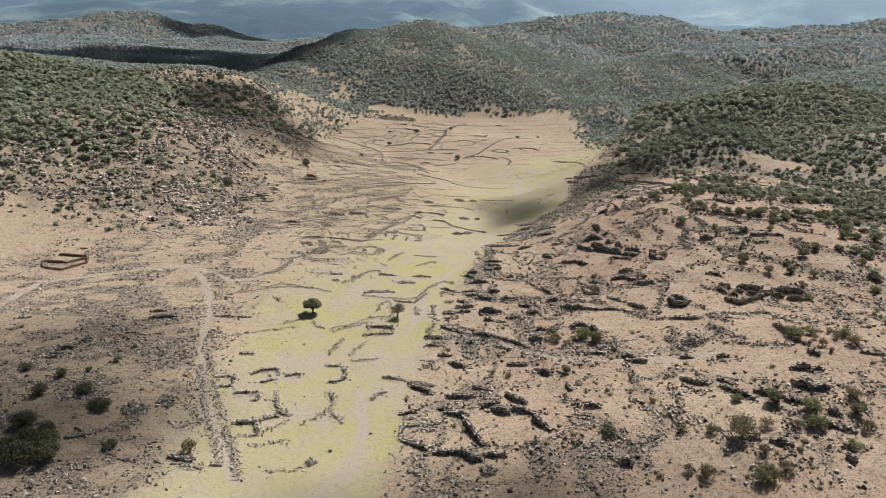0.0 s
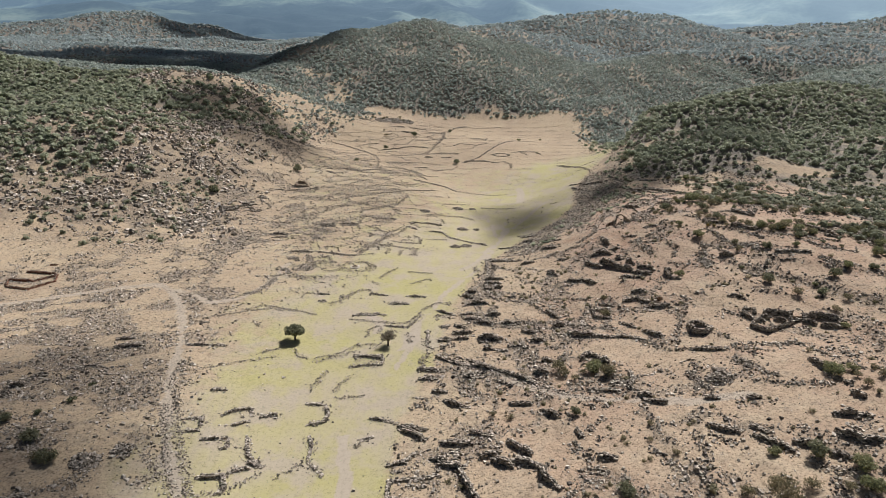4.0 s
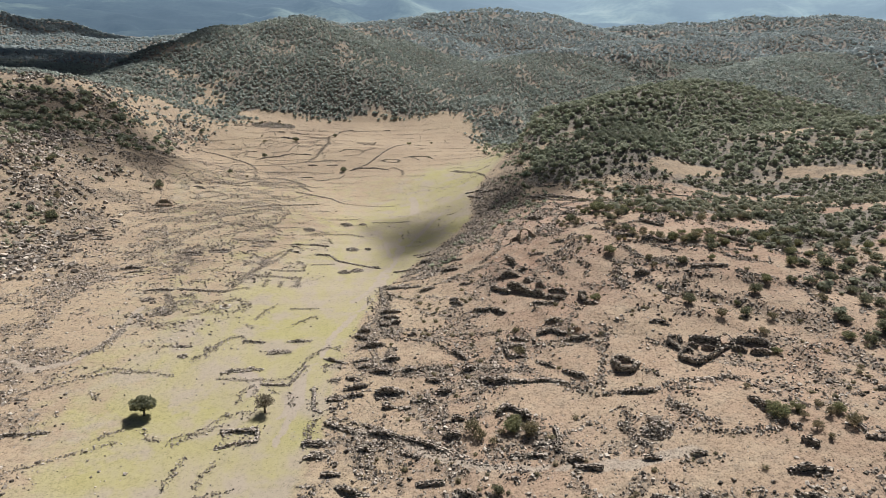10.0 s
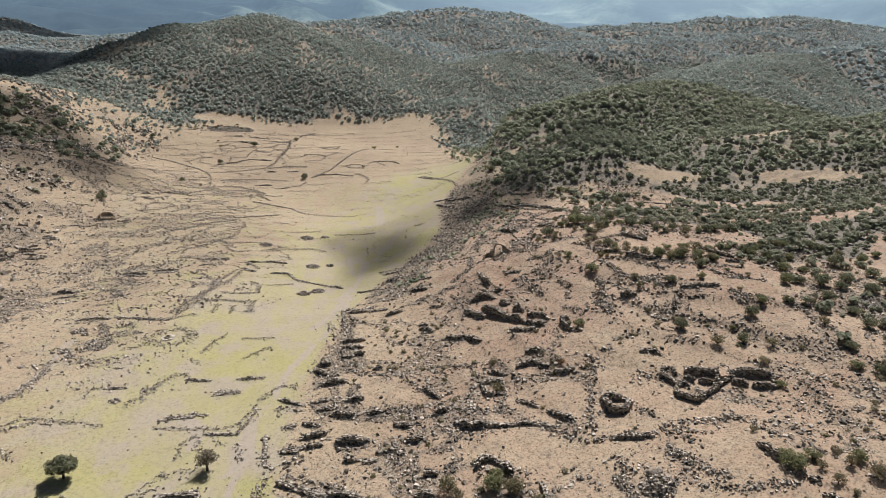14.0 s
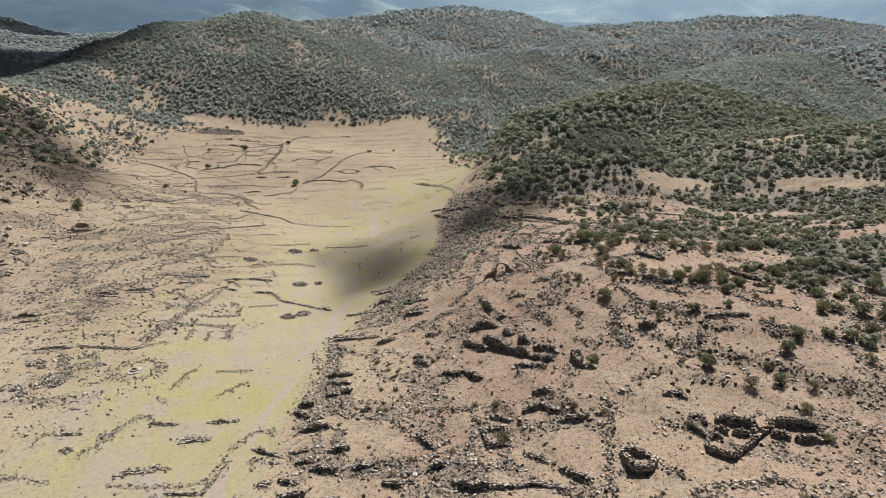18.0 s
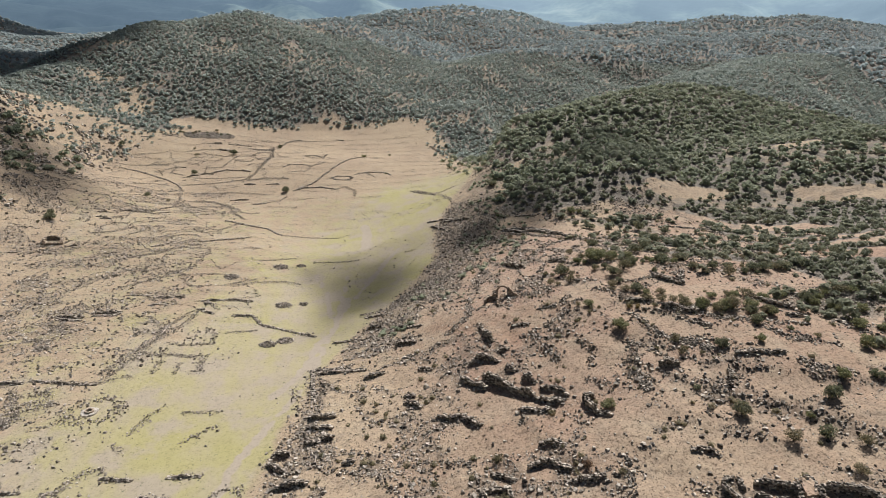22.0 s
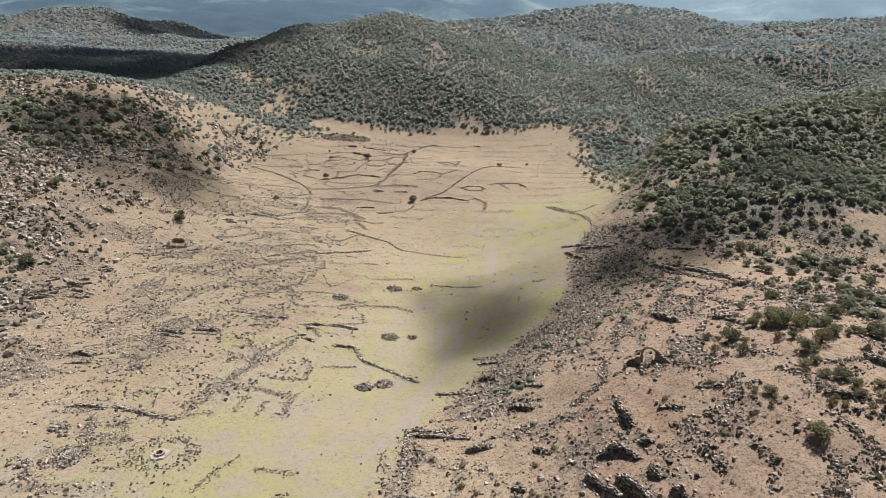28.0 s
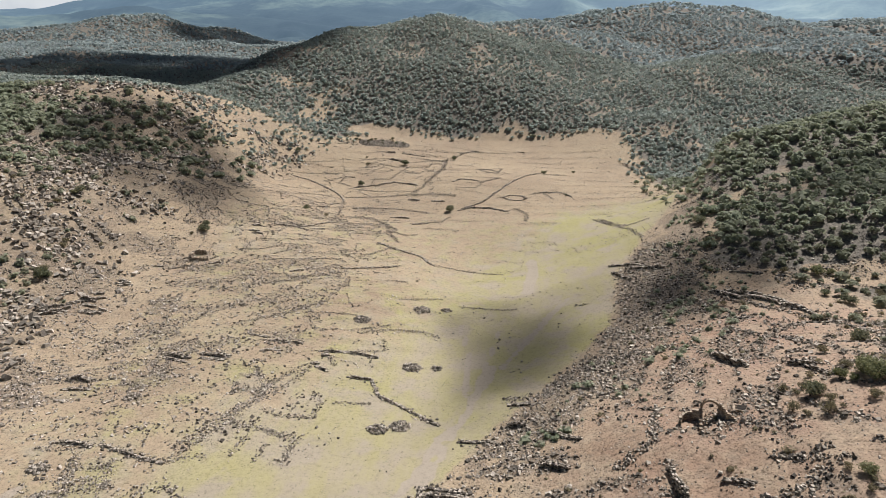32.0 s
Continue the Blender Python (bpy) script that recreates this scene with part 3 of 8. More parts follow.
gx = spread(-180, 170, 1.5, -4600, 4600, 1.07)
gy = np.concatenate([spread(88, 350, 1.45, -900, 340, 1.09), spread(353.0, 600, 2.5, 353.5, 4700, 1.09)])
XX, YY = np.meshgrid(gx, gy)
ZZ = land(XX, YY)
nx, ny = len(gx), len(gy)
idx = np.arange(nx * ny).reshape(ny, nx)
quads = np.stack([idx[:-1, :-1], idx[:-1, 1:], idx[1:, 1:], idx[1:, :-1]], -1).reshape(-1, 4)
ground_mesh = mesh_from("ground", np.stack([XX, YY, ZZ], -1).reshape(-1, 3), quads, GROUND)
ground_mesh.polygons.foreach_set("use_smooth", np.ones(len(quads), bool))
side = slope_side(XX, YY)
inner = smooth(5, -5, side) * smooth(470, 400, YY)
meadow = inner * (0.42 * smooth(-85, -55, XX + 0.1 * (YY - 200)) + 0.58 * smooth(-75, -20, side + 20 * (vnoise(XX, YY, 30, 2, 27) - 0.5)))
stony = np.clip(stony_left(XX, YY) * (0.35 + 0.65 * smooth(0.42, 0.58, vnoise(0.65 * XX, YY, 6, 3, 13))) + 0.45 * rocky_hill(XX, YY) + stony_right(XX, YY) * (0.25 + 0.75 * strewn_right(XX, YY)) + scree(XX, YY), 0, 1)
track = on_tracks(XX, YY)
zones = np.stack([meadow, stony * (1 - track), track, (1 - 0.25 * in_fields(XX, YY)) * smooth(6, 34, side) * smooth(325, 290, YY) * (0.6 + 0.4 * smooth(175, 205, YY) * smooth(40, 52, XX))], -1).astype(np.float32)
ground_mesh.color_attributes.new("zones", "FLOAT_COLOR", "POINT").data.foreach_set("color", zones.ravel())
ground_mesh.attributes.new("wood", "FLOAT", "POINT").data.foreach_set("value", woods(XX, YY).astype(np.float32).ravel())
tagged(new("ground", ground_mesh), "dry tan valley ground with yellow-green meadow grass", "ground", kind="structure")

# ---- woods on the hills ----
def crown_template(rng, leaves, core=True, leaf=0.34, three=False):
    """One bush crown of unit radius: a lumpy dark core and many leaf sprays round it; verts and triangles."""
    vs, fs = [], []
    if core:
        sides = 6 if core is True else core
        k = rng.uniform(0.75, 1.15, (2, sides))
        for row, (r, z) in enumerate(((0.66, -0.45), (0.56, 0.12))):
            for j in range(sides):
                a = (j + 0.5 * row) * 6.2832 / sides
                vs.append((r * k[row, j] * math.cos(a), r * k[row, j] * math.sin(a), z))
        vs.append((0, 0, 0.45))
        for j in range(sides):
            n = (j + 1) % sides
            fs += [(j, n, sides + j), (n, sides + n, sides + j), (sides + j, sides + n, 2 * sides)]
    lumps = [(rng.normal(0, 0.42), rng.normal(0, 0.42), rng.normal(0.12, 0.3)) for _ in range(7)]
    for _ in range(leaves):
        c = Vector(lumps[rng.randint(7)]) + Vector(rng.normal(0, 1, 3)).normalized() * (0.42 + 0.2 * rng.rand())
        n = (c.normalized() * 0.8 + Vector((0, 0, 0.55)) + Vector(rng.normal(0, 0.4, 3))).normalized()
        u = n.orthogonal().normalized()
        u.rotate(Matrix.Rotation(rng.rand() * 6.28, 3, n))
        w = n.cross(u)
        s = leaf * (0.6 + 0.8 * rng.rand())
        k = len(vs)
        if three:
            vs += [tuple(c + u * s * 1.2), tuple(c - u * s * 0.5 + w * s), tuple(c - u * s * 0.7 - w * s * 0.9)]
            fs.append((k, k + 1, k + 2))
            continue
        vs += [tuple(c + u * s), tuple(c + w * s * 0.8), tuple(c - u * s * 0.9), tuple(c - w * s * 0.7)]
        fs += [(k, k + 1, k + 2), (k, k + 2, k + 3)]
    return np.array(vs), np.array(fs)


def scrub_template(rng, leaves, leaf):
    """One round shrub of unit radius: leaf sprays laid over several swelling lobes, open underneath."""
    lobes = [(Vector((0, 0, 0.05)), 0.62)]
    for i in range(4):
        a = i * 1.571 + rng.uniform(-0.6, 0.6)
        d = rng.uniform(0.3, 0.5)
        lobes.append((Vector((d * math.cos(a), d * math.sin(a), rng.uniform(-0.12, 0.42))), rng.uniform(0.34, 0.5)))
    vs, fs = [], []
    for i in range(leaves):
        c, r = lobes[i % 5]
        d = Vector(rng.normal(0, 1, 3)).normalized()
        d = Vector((d.x, d.y, d.z if d.z > -0.35 else -d.z)).normalized()
        p = c + d * r * rng.uniform(0.82, 1.08)
        n = (d + Vector((0, 0, 0.4)) + Vector(rng.normal(0, 0.24, 3))).normalized()
        u = n.orthogonal().normalized()
        u.rotate(Matrix.Rotation(rng.rand() * 6.28, 3, n))
        w = n.cross(u)
        s = leaf * rng.uniform(0.75, 1.3)
        k = len(vs)
        vs += [tuple(p + u * s * 1.2), tuple(p - u * s * 0.6 + w * s), tuple(p - u * s * 0.7 - w * s * 0.95)]
        fs.append((k, k + 1, k + 2))
    return np.array(vs), np.array(fs)


def scatter(name, templates, spots, material, tilt=0.1, seed=1):
    """One mesh of many copies: spots are rows x, y, z, size, height factor."""
    rng = np.random.RandomState(seed)
    vs, fs, off = [], [], 0
    for x, y, z, size, high in spots:
        v, f = templates[rng.randint(len(templates))]
        a = rng.rand() * 6.283
        c, s = math.cos(a) * size, math.sin(a) * size
        out = np.empty_like(v)
        out[:, 0] = v[:, 0] * c - v[:, 1] * s + x
        out[:, 1] = v[:, 0] * s + v[:, 1] * c + y
        out[:, 2] = v[:, 2] * size * high + z
        vs.append(out)
        fs.append(f + off)
        off += len(v)
    return mesh_from(name, np.concatenate(vs), np.concatenate(fs), material)


def in_view(x, y):
    """Within the wedge of land that the walk ever looks over."""
    return (y > 60) & (x > -70 - 0.92 * (y - 60)) & (x < 90 + 1.15 * (y - 60))


def wood_spots(x0, x1, y0, y1, step, size0, size1, seed, near=None):
    rng = np.random.RandomState(seed)
    a, b = np.meshgrid(np.arange(x0, x1, step), np.arange(y0, y1, step))
    a, b = a.ravel() + rng.uniform(-0.5, 0.5, a.size) * step, b.ravel() + rng.uniform(-0.5, 0.5, a.size) * step
    keep = (rng.rand(a.size) < woods(a, b)) & in_view(a, b)
    if near is not None:
        keep &= ~near(a, b)
    a, b = a[keep], b[keep]
    z = land(a, b)
    s = size0 + (size1 - size0) * rng.rand(a.size) ** 1.6
    return np.stack([a, b, z + s * 0.42, s, 0.75 + 0.35 * rng.rand(a.size)], -1)


rng = np.random.RandomState(11)
BUSHES_MID = [crown_template(rng, 26) for _ in range(10)]
BUSHES_NEAR = [scrub_template(rng, 64, 0.26) for _ in range(12)]
BUSHES_WOOD = [scrub_template(rng, 11, 0.56) for _ in range(14)]
BUSHES_HILL = [scrub_template(rng, 30, 0.36) for _ in range(12)]
BUSHES_FAR = [scrub_template(rng, 8, 0.66) for _ in range(10)]
near_spots = wood_spots(90, 330, 110, 335, 3.0, 0.8, 2.2, 20)
near_part = lambda x, y: (x > 90) & (x < 330) & (y < 335)
hill_spots = wood_spots(-420, 520, 120, 480, 3.0, 1.1, 2.7, 21, near_part)
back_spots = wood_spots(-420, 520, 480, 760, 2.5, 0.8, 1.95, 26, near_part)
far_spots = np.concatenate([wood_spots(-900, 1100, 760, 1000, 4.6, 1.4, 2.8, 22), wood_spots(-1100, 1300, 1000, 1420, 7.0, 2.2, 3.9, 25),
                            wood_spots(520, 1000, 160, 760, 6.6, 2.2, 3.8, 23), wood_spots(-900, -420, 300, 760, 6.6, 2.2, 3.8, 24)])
tagged(new("woodland", scatter("woodland", BUSHES_NEAR, near_spots, LEAF_NEAR, seed=30)),
       "grey-green oak bushes at the edge of the ruined terraces", "woodland", kind="stuff")
hill_spots[hill_spots[:, 0] < -90, 3] *= 1.2
tagged(new("woodland", scatter("woodland", BUSHES_HILL, hill_spots, LEAF_HILL, seed=33)),
       "dark grey-green oak bushes on the rounded hill and the rocky slope", "woodland", kind="stuff")
tagged(new("woodland", scatter("woodland", BUSHES_WOOD, back_spots, LEAF_WOOD_HAZED, seed=31)),
       "grey-green oak scrub covering the valley's hills, leaf colour paled for haze", "woodland", kind="stuff")
tagged(new("distant_woodland", scatter("distant_woodland", BUSHES_FAR, far_spots, LEAF_FAR_HAZED, seed=32)),
       "scrub woods on the ridges behind, haze put into the leaf colour", "woodland", kind="stuff")

# ---- stones ----
def stone_template(rng, flat=0.75):
    """One rough field stone, about a metre across: 8 corners knocked about, top and four sides."""
    v = np.array([(x, y, z) for z in (-0.5, 0.5) for y in (-0.5, 0.5) for x in (-0.5, 0.5)], float)
    v *= 1 + rng.uniform(-0.42, 0.28, v.shape)
    v[4:, :2] *= rng.uniform(0.6, 0.95)
    v[4:, 2] *= rng.uniform(0.6, 1.15, 4)
    v[:, 2] *= flat
    f = np.array([(4, 5, 7, 6), (0, 1, 5, 4), (1, 3, 7, 5), (3, 2, 6, 7), (2, 0, 4, 6)])
    return v, f


STONES = [stone_template(np.random.RandomState(100 + i), 0.52 + 0.06 * (i % 6)) for i in range(24)]


def block_template(rng):
    """One roughly squared walling stone."""
    v = np.array([(x, y, z) for z in (-0.5, 0.5) for y in (-0.5, 0.5) for x in (-0.5, 0.5)], float)
    v *= 1 + rng.uniform(-0.14, 0.10, v.shape)
    v[:, 2] *= 0.6
    return v, STONES[0][1]


def chip_template(rng):
    """One small flat stone, four-sided, with an off-centre crown."""
    a = np.arange(4) * 1.5708 + rng.uniform(-0.4, 0.4, 4)
    r = rng.uniform(0.45, 0.7, 4)
    v = np.concatenate([np.stack([r * np.cos(a), r * np.sin(a), np.full(4, -0.25)], -1), [(rng.uniform(-0.25, 0.25), rng.uniform(-0.3, 0.3), 0.42)]])
    return v, np.array([(0, 1, 4), (1, 2, 4), (2, 3, 4), (3, 0, 4)])


BLOCKS = [block_template(np.random.RandomState(140 + i)) for i in range(16)]
CHIPS = [chip_template(np.random.RandomState(170 + i)) for i in range(16)]


def stones_mesh(name, spots, sizes, material, seed=0, tilt=0.35, turn=None, shapes=STONES):
    """One mesh of stones at spots (n, 3) with sizes (n, 3)."""
    rng = np.random.RandomState(seed)
    n = len(spots)
    kind = rng.randint(0, len(shapes), n)
    base = np.stack([s[0] for s in shapes])[kind] * sizes[:, None, :]
    a = rng.uniform(0, 6.283, n) if turn is None else turn + rng.normal(0, 0.2, n)
    p, q = rng.normal(0, tilt, n), rng.normal(0, tilt, n)
    x, y, z = base[..., 0], base[..., 1], base[..., 2]
    y, z = y * np.cos(p)[:, None] - z * np.sin(p)[:, None], y * np.sin(p)[:, None] + z * np.cos(p)[:, None]
    x, z = x * np.cos(q)[:, None] + z * np.sin(q)[:, None], -x * np.sin(q)[:, None] + z * np.cos(q)[:, None]
    x, y = x * np.cos(a)[:, None] - y * np.sin(a)[:, None], x * np.sin(a)[:, None] + y * np.cos(a)[:, None]
    v = np.stack([x, y, z], -1) + spots[:, None, :]
    f = shapes[0][1][None] + (np.arange(n) * base.shape[1])[:, None, None]
    return mesh_from(name, v.reshape(-1, 3), f.reshape(-1, f.shape[-1]), material)


def part(name, mesh, parent, label=""):
    ob = new(name, mesh)
    if name in ("masonry", "fallen_rubble", "stone_scatter", "cleared_rubble"):
        tagged(ob, kind="stuff")
    ob.parent = parent
    ob.matrix_parent_inverse = parent.matrix_world.inverted()
    if label:
        tagged(ob, label)
    return ob


def empty_at(name, x, y, label, category, group=""):
    ob = new(name)
    ob.empty_display_size = 0.5
    ob.location = (x, y, ground_z(x, y))
    ob.matrix_world = Matrix.Translation(ob.location)
    return tagged(ob, label, category, group)


def along(points, step):
    """Places every step metres along a broken line, and the heading at each."""
    xs, ys, hs = [], [], []
    for (ax, ay), (bx, by) in zip(points, points[1:]):
        d = math.hypot(bx - ax, by - ay)
        n = max(1, int(round(d / step)))
        for i in range(n):
            k = (i + 0.5) / n
            xs.append(ax + (bx - ax) * k)
            ys.append(ay + (by - ay) * k)
            hs.append(math.atan2(by - ay, bx - ax))
    return np.array(xs), np.array(ys), np.array(hs)


WALL_SEED = [0]
COPING = [mesh_from("coping_stone", v * np.array((0.5, 0.4, 0.34)), f, STONE) for v, f in STONES[:6]]


def wall_courses(high, thick, points, seed, ruin=0.85, size=0.38):
    """Dry-laid stones on both faces with a packed core, broken down unevenly along the top.
    Returns their places, sizes and headings, and the line of the top: x, y, z, heading."""
    rng = np.random.RandomState(seed)
    far = points[0][1] > 330
    size = size * (1.5 if far else 1.2 if points[0][1] > 260 else 1.0)
    x, y, h = along(points, size * 1.02)
    n = len(x)
    x, y = x + rng.normal(0, 0.06, n), y + rng.normal(0, 0.06, n)
    run = np.arange(n) * size
    top = high * (1.15 - ruin * 1.25 * vnoise(run, 0 * run + seed * 3.7, 3.2, 2, 4))
    ends = np.minimum(np.arange(n), np.arange(n)[::-1]) * size
    top = np.maximum(top * (0.6 + 0.4 * smooth(0, 1.4, ends)), 0.18)
    g = land(x, y)
    spots, sizes, turns = [], [], []
    course = size * 0.68
    for c in range(int(high * 1.2 / course) + 1):
        for face in ((-1, 1) if high > 0.7 or c == 0 else (0,)):
            ok = (c * course < top - 0.08) & (rng.rand(n) > (0.06 if high > 1.2 else 0.16))
            m = int(ok.sum())
            if not m:
                continue
            lean = thick / 2 * (1 - 0.08 * c * course / max(high, 0.5))
            off = face * lean + rng.normal(0, 0.035, m)
            shift = (0.5 if c % 2 else 0.0) * size + rng.normal(0, 0.1, m)
            px = x[ok] - np.sin(h[ok]) * off + np.cos(h[ok]) * shift
            py = y[ok] + np.cos(h[ok]) * off + np.sin(h[ok]) * shift
            spots.append(np.stack([px, py, g[ok] + (c + 0.4) * course + rng.normal(0, 0.05, m)], -1))
            k = rng.uniform(0.8, 1.35, m)
            sizes.append(np.stack([size * k * rng.uniform(0.9, 1.3, m), size * rng.uniform(0.75, 1.0, m), course * rng.uniform(1.25, 1.9, m)], -1))
            turns.append(h[ok])
    if high > 0.7:
        spots.append(np.stack([x, y, g + top * 0.36], -1))
        sizes.append(np.stack([np.full(n, size * 1.25), np.full(n, thick * 0.8), top * 1.0], -1))
        turns.append(h)
    return (np.concatenate(spots), np.concatenate(sizes), np.concatenate(turns)), (x, y, g + top, h)


def fallen(points, thick, per_metre, seed, spread_by=1.0, biggest=0.6):
    rng = np.random.RandomState(seed)
    x, y, h = along(points, 1.0 / per_metre)
    n = len(x)
    off = rng.normal(0, 1, n) * (thick * 0.5 + spread_by * 0.55)
    px, py = x - np.sin(h) * off + rng.normal(0, 0.4, n), y + np.cos(h) * off + rng.normal(0, 0.4, n)
    s = 0.15 + (biggest - 0.15) * rng.rand(n) ** 2.4
    heap = np.exp(-(off / (thick * 0.5 + 0.3 * spread_by)) ** 2) * 0.25 * rng.rand(n)
    spots = np.stack([px, py, land(px, py) + s * 0.22 + heap], -1)
    return spots, np.stack([s * rng.uniform(0.8, 1.4, n), s * rng.uniform(0.8, 1.3, n), s * rng.uniform(0.7, 1.2, n)], -1)


def stone_wall(high, thick, *points):
    """A standing stretch of ruined dry-stone wall with its fallen stones."""
    WALL_SEED[0] += 1
    seed = WALL_SEED[0]
    mid = points[len(points) // 2]
    tall = "tall" if high > 1.7 else "waist-high" if high > 0.95 else "low"
    where = "at the meadow's edge" if abs(float(slope_side(*mid))) < 10 else "on the stony slope" if slope_side(*mid) > 0 else "on the valley flats"
    thing = empty_at("dry_stone_ruin", *points[0], f"{tall} broken dry-stone masonry of grey field stones {where}", "stone ruin", "ruined field walls")
    high = high * (1.05 if slope_side(*mid) > 4 and mid[1] < 330 else 0.62 if mid[1] > 360 else 0.8)
    (spots, sizes, turns), (x, y, z, h) = wall_courses(high, 0.52 if high > 0.95 else 0.44, points, seed)
    mat = STONE if slope_side(*mid) > 0 else PALE_STONE
    part("masonry", stones_mesh("masonry", spots, sizes, mat, seed, 0.07, turns, BLOCKS), thing)
    fs, fz = fallen(points, thick, 5.0 if points[0][1] < 330 else 1.2, seed + 5000, 0.65, 0.5)
    part("fallen_rubble", stones_mesh("fallen_rubble", fs, fz, mat, seed, 0.4), thing, "stones fallen from the wall")
    if high > 0.95 and mid[1] < 260:
        for i in range(0, len(x), 3):
            ob = new("coping_stone", COPING[(i + seed) % 6])
            ob.parent = thing
            ob.matrix_parent_inverse = thing.matrix_world.inverted()
            ob.matrix_basis = pose(x[i], y[i], z[i] + 0.12, 6 * math.sin(i), 6 * math.cos(3 * i), math.degrees(h[i]) + 25 * math.sin(5.0 * i))
    return thing


def tumbled_line(wide, *points):
    """A field boundary that has tumbled to a line of loose stones."""
    WALL_SEED[0] += 1
    seed = WALL_SEED[0]
    far = points[0][1] > 330
    thing = empty_at("stone_row", *points[0], "tumbled row of loose grey stones marking a field edge", "stone row", "tumbled field boundaries")
    fs, fz = fallen(points, wide * 0.45, (8.5 if far else 9.0) * max(1.0, wide), seed, wide * 0.15, 0.44 if far else 0.56 if slope_side(*points[0]) > 0 else 0.42)
    low = slope_side(*points[0]) < 2
    fz[:, 2] *= 0.8 if low else 1.15
    part("stone_scatter", stones_mesh("stone_scatter", fs, fz, PALE_STONE if low else STONE, seed, 0.35), thing)
    return thing


def cairn(x, y, r, high):
    """A low heap of cleared stones."""
    WALL_SEED[0] += 1
    rng = np.random.RandomState(WALL_SEED[0] + 900)
    n = int(30 * r * r)
    a, d = rng.uniform(0, 6.283, n), r * np.sqrt(rng.rand(n))
    px, py = x + d * np.cos(a), y + d * np.sin(a) * 0.9
    s = 0.25 + 0.4 * rng.rand(n) ** 2
    z = land(px, py) + s * 0.25 + high * (1 - (d / r) ** 2) * rng.rand(n)
    me = stones_mesh("cairn", np.stack([px, py, z], -1), np.stack([s * 1.2, s, s * 0.8], -1), PALE_STONE, WALL_SEED[0])
    tagged(new("cairn", me), "low heap of cleared field stones on the grass", "cairn", "cairns")


stone_wall(1.3, 0.75, (-87.1, 170.1), (-79.7, 171.3))
stone_wall(0.8, 0.75, (-68.6, 172.4), (-57.8, 172.6))
tumbled_line(0.9, (-66.5, 158.2), (-59.6, 160.7), (-52.7, 163.8), (-42.6, 168.0))
tumbled_line(0.9, (-63.9, 149.5), (-66.2, 158.2), (-65.4, 166.0))
tumbled_line(0.9, (-72.8, 186.5), (-68.0, 191.0), (-60.5, 193.4), (-53.0, 196.6), (-45.2, 195.0))
tumbled_line(0.9, (-73.9, 203.2), (-66.3, 203.5), (-60.2, 209.6), (-56.7, 219.6))
stone_wall(1.6, 0.75, (-100.4, 141.4), (-96.5, 142.4))
stone_wall(1.6, 0.75, (-100.5, 145.7), (-96.8, 148.3))
stone_wall(1.6, 0.75, (-97.6, 151.0), (-95.2, 153.3))
stone_wall(0.8, 0.75, (-93.9, 156.4), (-85.3, 159.1))
stone_wall(1, 0.75, (-54.6, 150.9), (-50.4, 150.9))
stone_wall(1, 0.75, (-56.3, 138.4), (-52.5, 139.5), (-51.6, 136.6))
stone_wall(1, 0.75, (-54.2, 134.5), (-51.3, 134.9))
stone_wall(1, 0.75, (-48.7, 140.6), (-45.9, 143.0), (-42.7, 143.9), (-41.6, 140.9))
stone_wall(1, 0.75, (-45.0, 137.3), (-41.5, 139.4))
stone_wall(1, 0.75, (-39.8, 140.8), (-36.7, 142.4), (-36.3, 140.7))
stone_wall(0.8, 0.75, (-50.0, 132.0), (-44.4, 132.9), (-43.5, 129.9), (-45.2, 129.2))
stone_wall(1, 0.75, (-40.7, 133.8), (-38.6, 127.7), (-35.1, 124.8))
stone_wall(1.5, 0.75, (-46.7, 120.2), (-41.5, 121.2), (-40.2, 117.9), (-40.7, 116.5))
stone_wall(1.2, 0.75, (-41.2, 122.2), (-37.4, 124.0))
stone_wall(1.2, 0.75, (-38.0, 125.6), (-34.7, 124.2))
tumbled_line(0.9, (-44.6, 115.6), (-40.3, 117.1), (-36.5, 120.7), (-34.6, 122.8))
tumbled_line(1.8, (-62.3, 149.8), (-55.8, 134.7), (-51.5, 126.2), (-47.5, 118.6), (-43.7, 111.5), (-40.6, 105.0), (-39.1, 102.0))
tumbled_line(1.8, (-63.2, 143.8), (-58.5, 134.3), (-52.8, 121.8), (-48.7, 114.6), (-44.5, 106.3))
stone_wall(0.9, 0.75, (-55.3, 108.0), (-49.7, 107.7))
tumbled_line(0.9, (-51.7, 104.6), (-46.9, 104.7))
tumbled_line(0.9, (-40.2, 112.8), (-36.0, 114.5), (-32.8, 115.6))
stone_wall(1, 0.75, (-76.6, 110.6), (-73.7, 111.4))
tumbled_line(0.9, (-35.6, 105.1), (-30.3, 105.7), (-26.6, 106.6))
tumbled_line(0.9, (-33.1, 164.9), (-26.4, 168.3), (-21.8, 170.9))
stone_wall(0.8, 0.75, (-21.5, 168.1), (-14.9, 167.7), (-14.4, 165.1))
stone_wall(0.8, 0.75, (-23.1, 162.4), (-19.3, 163.2), (-14.6, 163.5))
tumbled_line(0.9, (-31.0, 151.4), (-29.3, 157.2), (-28.5, 161.2))
tumbled_line(0.9, (-25.2, 150.7), (-23.7, 155.2), (-21.9, 158.7))
tumbled_line(0.9, (-24.9, 148.8), (-17.7, 149.3))
stone_wall(1, 0.75, (-30.8, 146.6), (-26.0, 146.4), (-24.7, 142.8), (-24.9, 139.7), (-28.9, 138.6))
stone_wall(1, 0.75, (-27.5, 134.9), (-26.2, 131.5), (-26.0, 127.1))
tumbled_line(0.9, (-31.6, 121.0), (-29.1, 123.6), (-26.0, 127.1))
